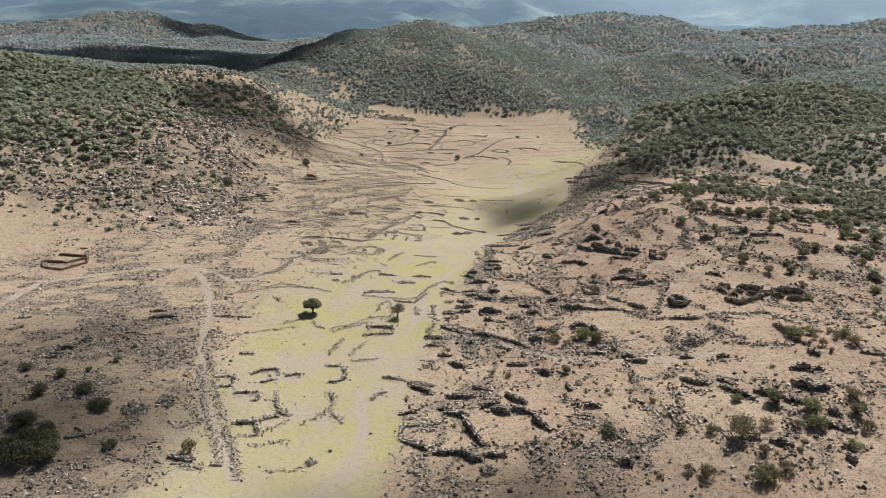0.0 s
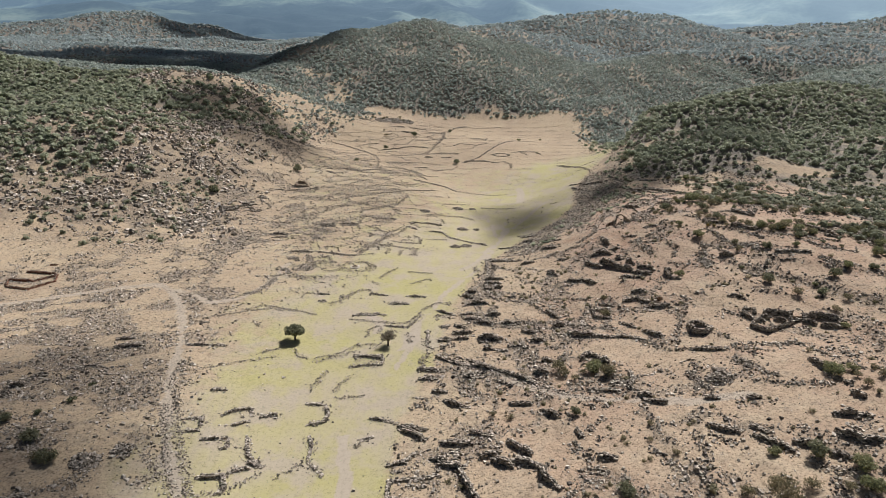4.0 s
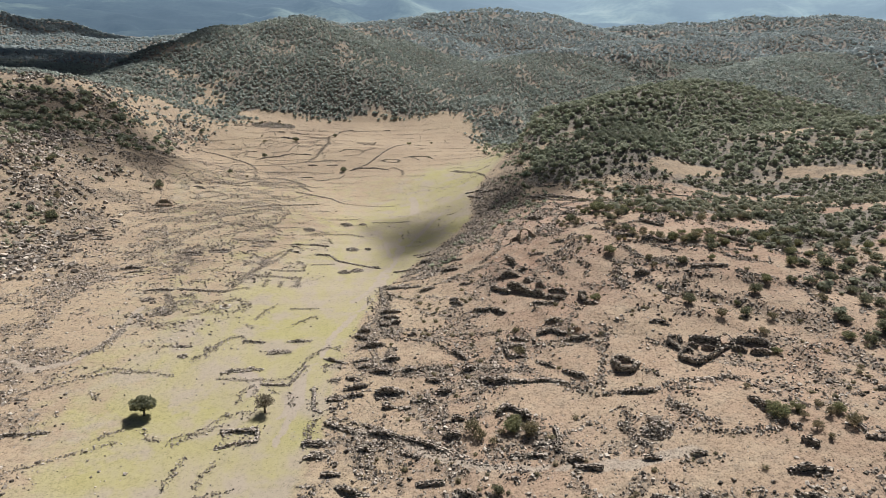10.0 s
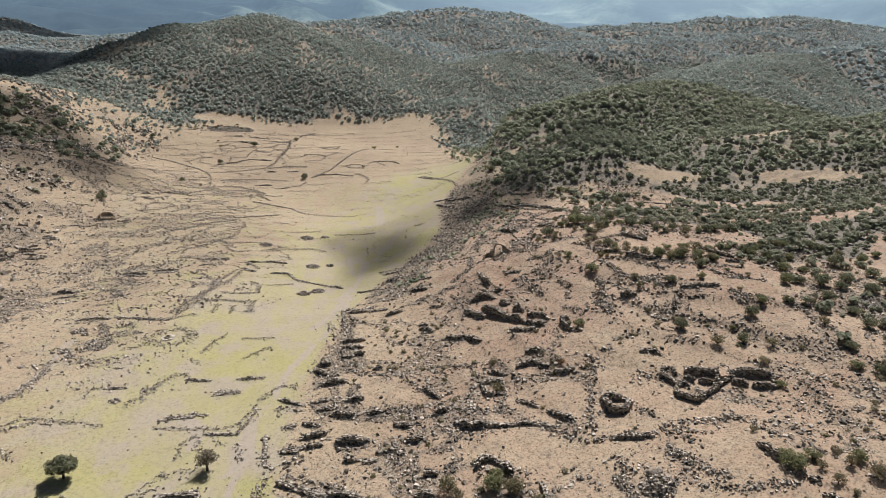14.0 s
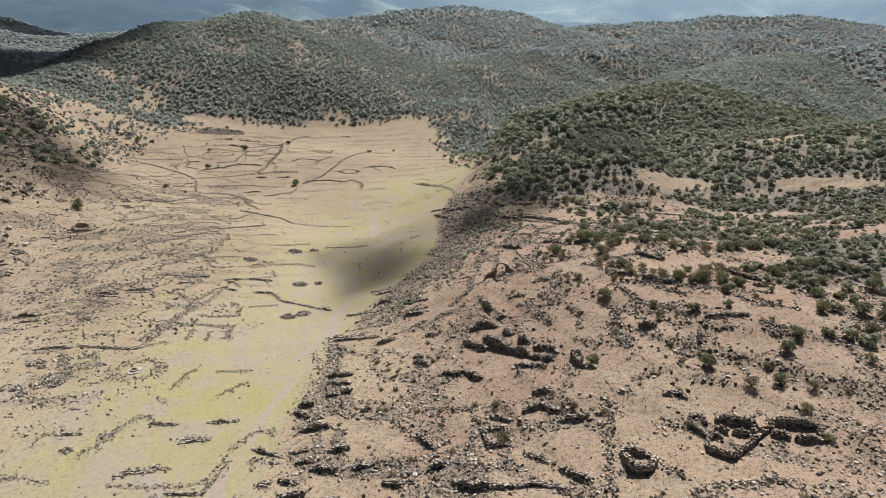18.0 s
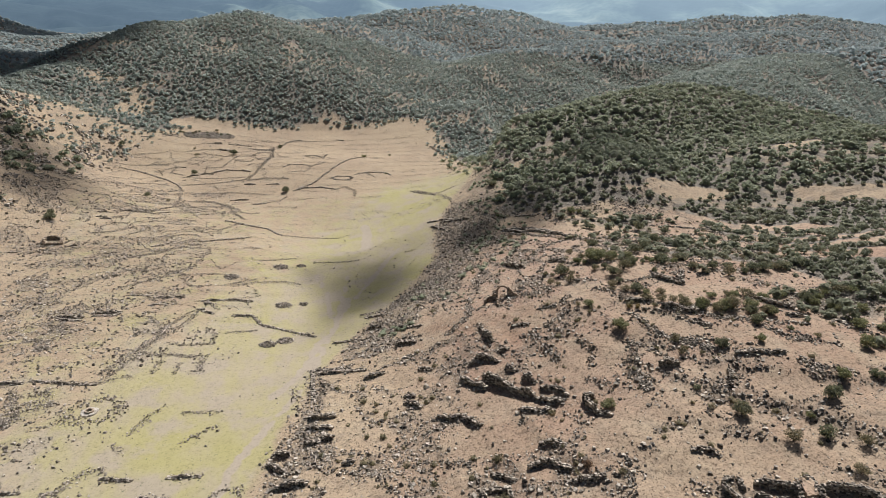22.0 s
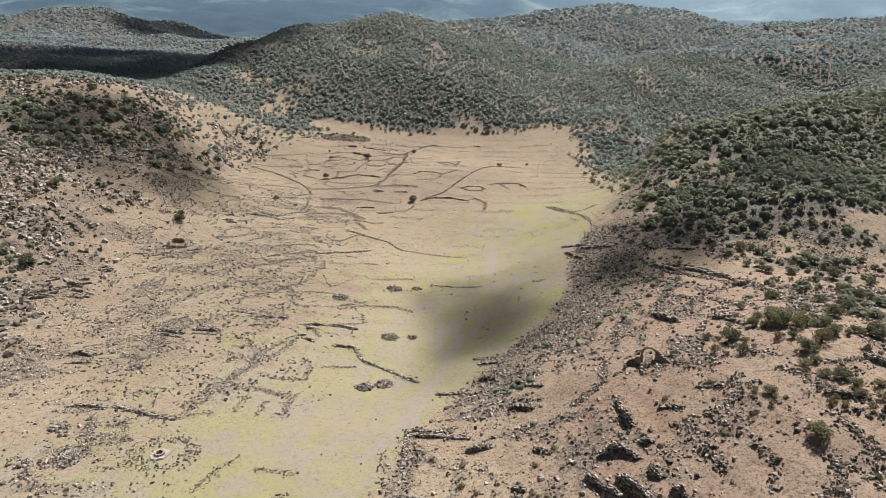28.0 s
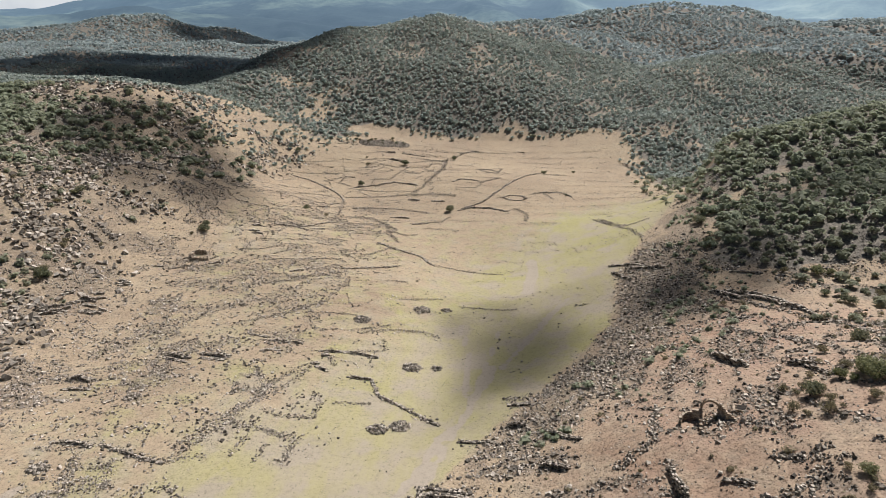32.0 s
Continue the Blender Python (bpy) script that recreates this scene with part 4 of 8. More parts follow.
stone_wall(0.7, 0.75, (-25.8, 126.1), (-22.0, 122.0))
stone_wall(0.8, 0.75, (-15.0, 140.6), (-8.2, 138.3))
stone_wall(1.2, 0.75, (-8.4, 137.1), (-1.9, 135.2))
stone_wall(0.8, 0.75, (-16.8, 130.1), (-15.2, 133.4), (-13.2, 134.0))
stone_wall(1.3, 0.75, (-4.9, 159.9), (-0.5, 158.7))
stone_wall(1.2, 0.75, (-4.7, 155.9), (-0.9, 154.8))
stone_wall(1, 0.75, (-9.8, 124.3), (-6.0, 125.0), (-3.6, 128.0))
stone_wall(0.8, 0.75, (-8.8, 115.5), (-8.5, 119.8), (-0.9, 119.9), (0.9, 120.7))
stone_wall(0.8, 0.75, (-9.0, 115.5), (-4.2, 113.7))
stone_wall(1.3, 0.75, (0.4, 175.3), (3.7, 175.1))
tumbled_line(0.9, (-0.3, 165.8), (6.0, 161.3), (13.5, 157.6), (20.4, 151.2), (28.2, 144.8), (37.0, 140.2))
stone_wall(0.5, 0.75, (-26.3, 192.4), (-19.9, 192.2))
stone_wall(0.5, 0.75, (-16.0, 200.2), (-11.2, 200.0))
tumbled_line(0.9, (-60.3, 194.6), (-57.6, 196.2), (-55.7, 198.7), (-48.8, 196.8), (-42.6, 195.0), (-37.9, 192.6))
tumbled_line(1.8, (-64.1, 207.5), (-59.5, 207.9), (-57.9, 214.0), (-57.2, 223.8))
tumbled_line(0.9, (-44.6, 204.6), (-44.7, 208.2), (-41.3, 208.5))
stone_wall(0.6, 0.75, (-41.2, 208.0), (-35.9, 207.2))
stone_wall(0.5, 0.75, (-32.5, 206.0), (-29.9, 206.0))
tumbled_line(1.8, (-34.9, 199.7), (-32.2, 201.5), (-30.8, 203.8), (-28.5, 208.6), (-26.2, 211.0), (-22.9, 210.9))
stone_wall(0.8, 0.75, (-23.2, 208.5), (-17.0, 206.7))
stone_wall(0.9, 0.75, (-15.5, 201.5), (-9.8, 199.9))
stone_wall(0.8, 0.75, (-10.9, 206.1), (-4.7, 205.2))
stone_wall(0.8, 0.75, (-25.2, 193.0), (-20.9, 192.5))
stone_wall(0.5, 0.75, (-17.9, 192.5), (-16.0, 192.1))
tumbled_line(0.9, (-27.0, 190.0), (-20.2, 187.7), (-13.0, 186.5), (-9.4, 187.0), (-7.2, 190.2), (-5.0, 195.7), (-1.2, 199.8))
stone_wall(0.8, 0.75, (-16.3, 185.1), (-9.2, 183.5), (-7.6, 186.7), (-5.5, 191.9))
tumbled_line(0.9, (-20.4, 178.0), (-20.0, 182.6), (-18.5, 184.2), (-16.9, 184.8))
tumbled_line(0.9, (-17.5, 185.0), (-15.7, 176.9), (-16.0, 173.5))
tumbled_line(0.9, (-13.2, 182.4), (-11.5, 180.6))
tumbled_line(0.9, (-9.1, 180.0), (-7.9, 174.0))
stone_wall(0.9, 0.75, (-3.2, 181.4), (-3.0, 171.7), (-1.1, 170.1))
tumbled_line(1.8, (-4.7, 161.2), (-3.7, 165.5), (-2.7, 168.2))
stone_wall(1.6, 0.75, (-5.2, 160.4), (-0.4, 159.1))
tumbled_line(0.9, (-21.8, 173.1), (-19.3, 174.2), (-17.6, 173.0), (-16.1, 174.4))
stone_wall(1.2, 0.75, (-22.5, 168.2), (-16.2, 166.9), (-14.6, 166.2), (-14.7, 163.3))
tumbled_line(0.9, (-22.5, 168.2), (-20.9, 164.8))
tumbled_line(0.9, (-19.7, 163.6), (-14.6, 162.7))
tumbled_line(0.9, (-32.9, 166.5), (-30.4, 167.9), (-26.7, 169.4), (-25.0, 170.6))
tumbled_line(0.9, (-24.6, 171.3), (-22.9, 173.4), (-22.1, 174.9))
tumbled_line(0.9, (-47.9, 169.3), (-45.6, 170.9), (-43.6, 172.0))
tumbled_line(0.9, (-39.3, 172.0), (-38.2, 169.1), (-34.8, 166.6))
tumbled_line(0.9, (-55.3, 186.9), (-54.0, 187.6), (-52.2, 183.6))
tumbled_line(0.9, (-45.4, 247.1), (-33.0, 243.7), (-25.4, 246.4))
tumbled_line(1.8, (-33.6, 247.6), (-28.7, 258.2), (-23.8, 267.6), (-22.8, 275.5))
tumbled_line(0.9, (-25.2, 257.7), (-10.3, 253.7), (-10.5, 244.5))
tumbled_line(0.9, (-41.9, 227.0), (-37.6, 228.2), (-34.5, 230.9))
tumbled_line(0.9, (-49.4, 241.3), (-41.7, 240.6), (-39.8, 235.3), (-47.4, 234.3), (-49.4, 241.3))
stone_wall(1, 0.75, (-70.5, 273.6), (-65.1, 272.8))
stone_wall(1, 0.75, (-52.4, 286.3), (-47.3, 283.9))
stone_wall(1, 0.75, (-43.0, 286.1), (-37.1, 284.7))
tumbled_line(0.9, (-55.6, 292.1), (-51.5, 295.3), (-46.5, 289.5))
tumbled_line(0.9, (-53.0, 284.7), (-48.9, 274.1))
tumbled_line(0.9, (-17.4, 290.1), (-7.4, 292.3), (-0.3, 294.2))
tumbled_line(0.9, (-13.3, 289.0), (-10.1, 284.1))
tumbled_line(0.9, (-16.9, 283.7), (-21.9, 275.4), (-24.7, 267.7))
stone_wall(0.8, 0.75, (-6.0, 279.5), (-0.1, 279.2), (2.9, 272.2), (8.6, 268.7), (17.8, 260.8))
tumbled_line(0.9, (-21.5, 221.5), (-18.6, 227.7), (-15.9, 231.5))
tumbled_line(0.9, (-11.8, 228.0), (-3.4, 227.0))
tumbled_line(0.9, (-10.3, 216.9), (-7.5, 218.9), (-3.9, 221.5))
tumbled_line(0.9, (-23.3, 219.2), (-21.1, 215.3))
stone_wall(0.9, 0.75, (16.5, 240.3), (24.9, 238.0))
stone_wall(0.9, 0.75, (16.5, 240.3), (16.6, 227.6))
stone_wall(1.3, 0.75, (7.0, 205.4), (11.1, 201.0))
tumbled_line(0.9, (7.0, 204.5), (10.1, 211.5), (14.7, 213.3))
stone_wall(1, 0.75, (-1.1, 194.6), (2.8, 191.8), (4.7, 190.5))
tumbled_line(0.9, (-0.9, 187.3), (-1.0, 191.6), (4.7, 187.9))
tumbled_line(0.9, (-0.5, 200.1), (2.8, 200.0), (2.8, 197.3))
stone_wall(1.2, 0.75, (0.4, 183.2), (2.4, 182.7))
stone_wall(1.7, 0.75, (-0.1, 175.0), (3.5, 174.0))
stone_wall(1.1, 0.75, (0.5, 171.7), (2.1, 171.3))
stone_wall(1.1, 0.75, (-0.5, 165.9), (5.8, 161.1))
tumbled_line(0.9, (0.5, 167.8), (4.3, 166.2))
tumbled_line(0.9, (-91.3, 349.4), (-84.9, 348.7))
tumbled_line(0.9, (-85.3, 345.1), (-78.6, 348.7))
stone_wall(1.3, 0.75, (-107.1, 308.0), (-98.5, 310.8))
stone_wall(1.3, 0.75, (-95.9, 312.5), (-88.6, 312.1))
stone_wall(1.2, 0.75, (-101.2, 314.2), (-95.8, 318.8))
stone_wall(1.1, 0.75, (-93.7, 329.3), (-89.9, 331.3))
stone_wall(1.1, 0.75, (-71.5, 268.8), (-64.4, 269.0))
tumbled_line(0.9, (-70.8, 276.4), (-64.7, 279.3), (-56.7, 281.9))
tumbled_line(0.9, (-56.8, 285.4), (-51.2, 274.7))
stone_wall(0.8, 0.75, (-54.7, 284.4), (-47.4, 281.9))
stone_wall(0.9, 0.75, (-45.2, 284.1), (-37.9, 283.2))
stone_wall(1.1, 0.75, (-31.0, 288.5), (-27.5, 289.9))
tumbled_line(0.9, (-57.5, 290.5), (-51.5, 291.8), (-48.2, 287.5))
tumbled_line(1.8, (-29.4, 280.7), (-25.4, 274.7), (-23.0, 268.9), (-24.8, 263.2), (-27.6, 255.3), (-30.4, 249.2), (-32.0, 243.7))
tumbled_line(0.9, (-27.1, 257.8), (-18.6, 255.9), (-11.3, 252.8), (-10.6, 247.1), (-13.0, 244.7))
tumbled_line(0.9, (-16.0, 251.3), (-16.3, 245.6))
tumbled_line(0.9, (-20.5, 253.4), (-21.4, 246.4))
stone_wall(0.8, 0.75, (-48.7, 248.1), (-44.1, 246.3), (-38.2, 244.2), (-32.8, 242.9))
tumbled_line(0.9, (-61.2, 246.0), (-53.7, 246.0), (-48.7, 248.1))
tumbled_line(1.8, (-42.7, 304.5), (-38.3, 307.0), (-30.8, 311.3), (-26.4, 315.1))
tumbled_line(0.9, (-26.4, 315.1), (-21.9, 303.7), (-18.2, 302.0))
tumbled_line(0.9, (-29.4, 312.8), (-22.3, 321.1), (-19.4, 335.3), (-19.6, 341.5))
tumbled_line(0.9, (-21.4, 263.4), (-14.7, 261.1), (-9.3, 261.0), (-9.5, 267.3), (-11.6, 271.4))
stone_wall(0.8, 0.75, (-30.4, 294.4), (-21.2, 293.6))
stone_wall(0.6, 0.75, (-38.9, 298.2), (-31.7, 296.2))
tumbled_line(0.9, (-15.4, 282.2), (-18.3, 275.4), (-21.0, 269.2))
stone_wall(0.8, 0.75, (-15.7, 290.4), (-6.3, 291.5), (-0.5, 290.3))
stone_wall(0.8, 0.75, (-14.8, 282.9), (-11.3, 280.9))
tumbled_line(0.9, (-6.5, 267.7), (1.7, 268.8))
tumbled_line(0.9, (-10.1, 304.0), (-0.5, 309.6))
tumbled_line(0.9, (-1.1, 301.0), (0.5, 294.9))
tumbled_line(0.9, (-8.1, 302.5), (-1.9, 306.8), (8.4, 308.3), (13.8, 305.6))
tumbled_line(0.9, (-0.9, 328.6), (12.3, 333.1))
tumbled_line(0.9, (-22.2, 312.7), (-11.7, 313.4))
stone_wall(0.6, 0.75, (-24.1, 349.1), (-12.5, 354.6), (-6.6, 359.3))
stone_wall(0.9, 0.75, (21.9, 254.8), (29.6, 253.5))
stone_wall(0.9, 0.75, (16.5, 238.3), (23.4, 237.1), (29.1, 235.5))
stone_wall(0.9, 0.75, (16.5, 238.3), (16.3, 232.6), (16.4, 226.7))
stone_wall(0.9, 0.75, (32.2, 268.0), (38.4, 267.1))
tumbled_line(0.9, (12.4, 233.2), (12.0, 226.4))
stone_wall(1.2, 0.75, (86.5, 310.4), (91.1, 304.1), (97.6, 299.5), (101.8, 290.6))
stone_wall(0.9, 0.75, (94.6, 320.1), (102.3, 316.9))
stone_wall(1.3, 0.75, (66.4, 347.2), (74.3, 341.5), (77.6, 334.6))
stone_wall(1.2, 0.75, (66.3, 340.9), (70.1, 330.3))
stone_wall(1, 0.75, (89.2, 309.4), (99.3, 300.4), (103.4, 284.6))
stone_wall(0.8, 0.75, (-63.4, 393.4), (-54.3, 394.6), (-48.9, 392.5))
stone_wall(0.8, 0.75, (-47.5, 395.9), (-43.4, 398.5))
stone_wall(1.3, 0.75, (-70.3, 387.4), (-67.3, 388.7))
stone_wall(1.3, 0.75, (-67.8, 380.5), (-64.0, 381.6))
stone_wall(0.9, 0.75, (-18.6, 386.0), (-10.0, 379.0), (0.2, 374.7), (5.2, 366.9))
tumbled_line(0.9, (-20.6, 365.1), (-12.5, 380.0))
tumbled_line(0.9, (71.7, 405.9), (75.8, 396.1), (79.3, 386.3), (87.8, 387.1))
stone_wall(1.5, 0.75, (71.6, 339.9), (80.2, 333.3))
stone_wall(1.3, 0.75, (-105.3, 305.6), (-99.5, 309.6))
stone_wall(1.3, 0.75, (-95.8, 311.8), (-90.2, 311.3))
stone_wall(1.2, 0.75, (-96.8, 319.3), (-92.9, 321.8))
stone_wall(1.2, 0.75, (-95.0, 330.2), (-91.0, 331.6))
tumbled_line(0.9, (-94.1, 390.0), (-87.9, 395.1))

cairn(-48.4, 229.8, 2.6, 0.5)
cairn(-53.6, 225.3, 1.2, 0.4)
cairn(-19.1, 192.8, 1.2, 0.4)
cairn(-37.3, 202.1, 1.2, 0.5)
cairn(-55.8, 228.2, 1.5, 0.5)
cairn(5.2, 258.7, 2.2, 0.7)
cairn(9.7, 260.3, 2.2, 0.7)
stone_wall(1.1, 0.8, (10.9, 432.9), (17.0, 435.2), (27.1, 433.2), (33.2, 429.0))
tumbled_line(1.2, (33.2, 429.0), (38.2, 432.3), (42.8, 424.8), (41.7, 414.3))
stone_wall(0.9, 0.8, (12.7, 434.9), (22.0, 440.9), (28.4, 452.5), (35.3, 466.7), (44.4, 485.6), (52.1, 493.8))
tumbled_line(1.2, (52.1, 493.8), (63.6, 490.5))
stone_wall(0.9, 0.8, (32.2, 446.3), (34.9, 449.0), (41.3, 448.3), (43.1, 445.1), (39.8, 442.5), (34.5, 443.5), (32.2, 446.3))
tumbled_line(1.0, (39.8, 442.5), (44.2, 440.1))
tumbled_line(1.2, (45.4, 451.1), (50.9, 455.2), (55.4, 445.8))
stone_wall(0.8, 0.8, (50.9, 455.2), (61.5, 455.2), (64.7, 448.5))
stone_wall(0.8, 0.8, (5.6, 471.6), (10.2, 476.4), (18.8, 471.9))
tumbled_line(1.3, (18.8, 471.9), (20.9, 468.3), (29.9, 475.8), (25.7, 478.1))
tumbled_line(2.2, (-1.8, 527.6), (-2.4, 503.8), (-6.4, 481.2), (-9.6, 469.6))
stone_wall(1.3, 0.8, (-47.2, 470.0), (-35.8, 472.9), (-26.6, 476.9), (-12.4, 470.0))
tumbled_line(1.0, (-39.0, 510.0), (-27.6, 505.1))
stone_wall(0.8, 0.8, (-55.8, 490.7), (-49.5, 488.7))
stone_wall(0.9, 0.8, (-85.7, 485.7), (-76.9, 484.6), (-68.6, 479.7), (-56.3, 464.3), (-48.9, 452.3), (-46.5, 445.5))
stone_wall(1.2, 0.8, (-51.5, 438.3), (-47.9, 441.8))
tumbled_line(1.4, (-46.5, 445.5), (-44.7, 433.2), (-43.7, 420.3), (-44.5, 409.1))
stone_wall(0.8, 0.8, (-44.5, 409.1), (-52.3, 396.2), (-59.7, 399.3))
tumbled_line(1.6, (-47.7, 452.9), (-32.7, 454.2), (-19.6, 456.2), (-13.2, 458.4), (-8.8, 469.3))
tumbled_line(1.3, (-19.9, 417.6), (-17.4, 405.1), (-10.6, 388.7))
tumbled_line(1.2, (18.8, 500.9), (18.0, 503.9), (24.1, 501.4), (30.0, 493.1), (24.2, 490.9), (18.8, 500.9))
stone_wall(1.1, 0.8, (5.5, 542.2), (11.9, 549.0), (17.0, 550.4))
stone_wall(0.9, 0.8, (40.6, 551.0), (45.7, 549.6))
stone_wall(1.5, 0.8, (-43.0, 530.9), (-34.4, 532.6))
stone_wall(1.4, 0.8, (-35.8, 519.5), (-23.5, 515.5))
tumbled_line(2.4, (-17.4, 524.2), (-3.0, 522.4))
tumbled_line(2.5, (-23.4, 495.9), (-14.0, 492.0))
tumbled_line(1.2, (71.9, 410.3), (75.5, 398.4))
tumbled_line(2.6, (100.6, 514.4), (103.4, 501.3), (113.2, 498.3))
stone_wall(1.2, 0.8, (-20.3, 427.7), (-11.5, 426.8))
stone_wall(1.1, 0.8, (-8.5, 417.0), (-1.5, 417.5))
stone_wall(1.2, 0.8, (-2.8, 446.6), (3.8, 445.0))
stone_wall(1.2, 0.8, (-14.9, 450.3), (-8.8, 448.5))
tumbled_line(2.6, (-14.3, 456.2), (-2.2, 455.2), (8.7, 451.3))
tumbled_line(2.4, (-39.4, 422.9), (-27.8, 424.9), (-14.3, 407.4))
tumbled_line(2.0, (-71.1, 538.8), (-61.6, 539.7))
stone_wall(0.9, 0.8, (-81.7, 528.9), (-77.3, 530.4))
stone_wall(0.9, 0.8, (-70.4, 535.1), (-65.3, 537.7))
tumbled_line(1.0, (-71.9, 448.1), (-62.0, 454.4), (-51.9, 451.2))
stone_wall(1.0, 0.8, (-55.8, 430.8), (-51.1, 434.1))
tumbled_line(0.9, (-55.8, 490.7), (-57.3, 480.5), (-48.5, 473.1))
tumbled_line(0.9, (-40.6, 484.1), (-28.9, 483.0), (-26.2, 494.7), (-20.6, 510.3))
tumbled_line(0.9, (8.2, 462.0), (19.0, 460.6), (20.9, 468.3))
stone_wall(1.8, 0.8, (-106.2, 308.7), (-103.6, 311.1), (-101.7, 313.4))
stone_wall(1.8, 0.8, (-99.3, 318.9), (-94.4, 318.2))
stone_wall(1.6, 0.8, (-97.5, 322.4), (-94.9, 323.7))
stone_wall(1.6, 0.8, (-96.8, 315.7), (-92.8, 315.4))
stone_wall(1.3, 0.8, (-105.3, 317.5), (-102.6, 320.7))
stone_wall(1.4, 0.8, (-95.3, 332.4), (-92.5, 332.6))
stone_wall(1.2, 0.8, (-91.0, 314.2), (-88.3, 314.0))
tumbled_line(1.8, (-92.3, 387.0), (-90.3, 390.7), (-87.1, 392.9))
tumbled_line(3, (-92.5, 376.4), (-90.5, 379.8))
tumbled_line(1.2, (-91.6, 352.9), (-88.0, 353.7))
stone_wall(1.0, 0.8, (-89.5, 345.3), (-86.7, 345.8))
tumbled_line(1.6, (-83.9, 350.4), (-77.2, 353.6))
stone_wall(1.1, 0.8, (-72.9, 351.0), (-69.0, 352.4))
stone_wall(1.2, 0.8, (-69.8, 382.4), (-65.9, 383.3))
stone_wall(1.2, 0.8, (-72.5, 390.2), (-68.6, 391.0))
tumbled_line(1.4, (-66.5, 394.1), (-59.1, 397.1), (-53.2, 395.2), (-45.5, 402.4))
tumbled_line(1.6, (-67.6, 364.8), (-58.7, 366.7), (-53.4, 371.4))
tumbled_line(1.2, (-64.0, 383.2), (-58.1, 387.1))
tumbled_line(1.3, (-41.7, 309.3), (-37.8, 311.3), (-33.0, 313.1), (-27.0, 316.2), (-23.8, 312.6), (-20.1, 306.5))
tumbled_line(1.1, (-39.0, 299.8), (-31.5, 298.4), (-21.5, 295.0))
tumbled_line(1.4, (-77.7, 322.3), (-71.0, 321.8))
tumbled_line(1.3, (-72.2, 302.4), (-64.1, 300.7), (-57.5, 299.2))
tumbled_line(1.1, (-57.9, 290.9), (-54.1, 294.9), (-49.9, 291.9))
stone_wall(1.3, 0.8, (-45.6, 286.2), (-38.8, 285.1))
tumbled_line(1.6, (-44.8, 320.6), (-36.6, 319.7))
tumbled_line(1.8, (-40.8, 339.1), (-32.6, 337.3))
tumbled_line(1.3, (-29.0, 323.8), (-24.3, 324.3))
stone_wall(1.0, 0.8, (-40.9, 343.9), (-36.5, 345.3))
tumbled_line(1.4, (-72.7, 278.0), (-68.2, 280.2), (-62.5, 281.8), (-59.9, 284.3), (-57.3, 283.2), (-52.8, 275.4))
tumbled_line(1.5, (-53.1, 282.1), (-48.9, 272.6))
stone_wall(1.6, 0.8, (-73.3, 273.3), (-70.7, 274.3), (-66.5, 272.5))
stone_wall(1.2, 0.8, (-55.1, 286.3), (-48.3, 283.9))
tumbled_line(1.3, (-57.5, 258.7), (-51.2, 258.6))
stone_wall(1.2, 0.8, (-57.4, 263.5), (-55.5, 263.8))
tumbled_line(2.5, (-57.1, 271.8), (-51.7, 269.5))
stone_wall(0.9, 0.8, (-59.4, 247.7), (-55.7, 248.0), (-52.6, 247.7), (-49.5, 246.8))
tumbled_line(2.2, (-51.3, 244.6), (-49.9, 241.0), (-48.5, 236.6), (-44.4, 237.0), (-38.8, 236.2))
tumbled_line(3.0, (-44.4, 241.2), (-41.6, 242.6))
tumbled_line(3.0, (-49.4, 229.9), (-51.2, 233.3), (-48.4, 233.3), (-45.9, 232.6), (-47.7, 230.0))
tumbled_line(1.2, (16.2, 202), (20.3, 199.4), (24.3, 196.9))
stone_wall(1.5, 0.8, (21.2, 201), (23.4, 201))
tumbled_line(1.2, (26.4, 196.3), (28.2, 192.2), (29.6, 190.1), (30.5, 187))
stone_wall(1.2, 0.8, (31.4, 188.2), (32.6, 185.9), (34.2, 182.9))
stone_wall(1.7, 0.8, (7.8, 207.2), (11.5, 207.2))
stone_wall(1.8, 0.8, (14.2, 209.6), (20, 210))
stone_wall(1.4, 0.8, (15.3, 218.8), (20.8, 217.9))
stone_wall(1.3, 0.8, (14.5, 215.2), (20, 213.6))
stone_wall(1.5, 0.8, (8.8, 197.5), (11.6, 197.6), (14.7, 197.5))
stone_wall(1.8, 0.8, (13.8, 189.6), (17.8, 188.8))
stone_wall(1.9, 0.8, (17.8, 182.4), (21, 182))
stone_wall(1.6, 0.8, (10.9, 184.9), (15.9, 182.5))
stone_wall(1.5, 0.8, (7.4, 187.8), (11, 187.4))
stone_wall(1.3, 0.8, (7.2, 190.8), (10.6, 191.6))
tumbled_line(2, (21.7, 182.4), (26, 180.8), (29.2, 179.9))
stone_wall(1.7, 0.8, (31.3, 177.5), (34.6, 177.8))
stone_wall(1.4, 0.8, (22.9, 177), (26.4, 175))
stone_wall(2, 0.8, (24.6, 170.5), (27.9, 169.8))
stone_wall(1.8, 0.8, (10.9, 175.1), (16.2, 173.4), (17.4, 173.4))
stone_wall(1.5, 0.8, (18.5, 169.7), (22.3, 169.1))
stone_wall(1.4, 0.8, (0.1, 175.4), (3.7, 174.8))
stone_wall(1.2, 0.8, (0.7, 183.2), (2.9, 183.4))
stone_wall(1.2, 0.8, (4.4, 183.5), (7.5, 181.5))
stone_wall(1.2, 0.8, (3.7, 178.3), (9.2, 178.5))
stone_wall(1.2, 0.8, (4.3, 175.2), (7.9, 175))
stone_wall(1.4, 0.8, (12.2, 168.9), (15.1, 168.4))
stone_wall(1.3, 0.8, (15.4, 167.5), (18.5, 167.3))
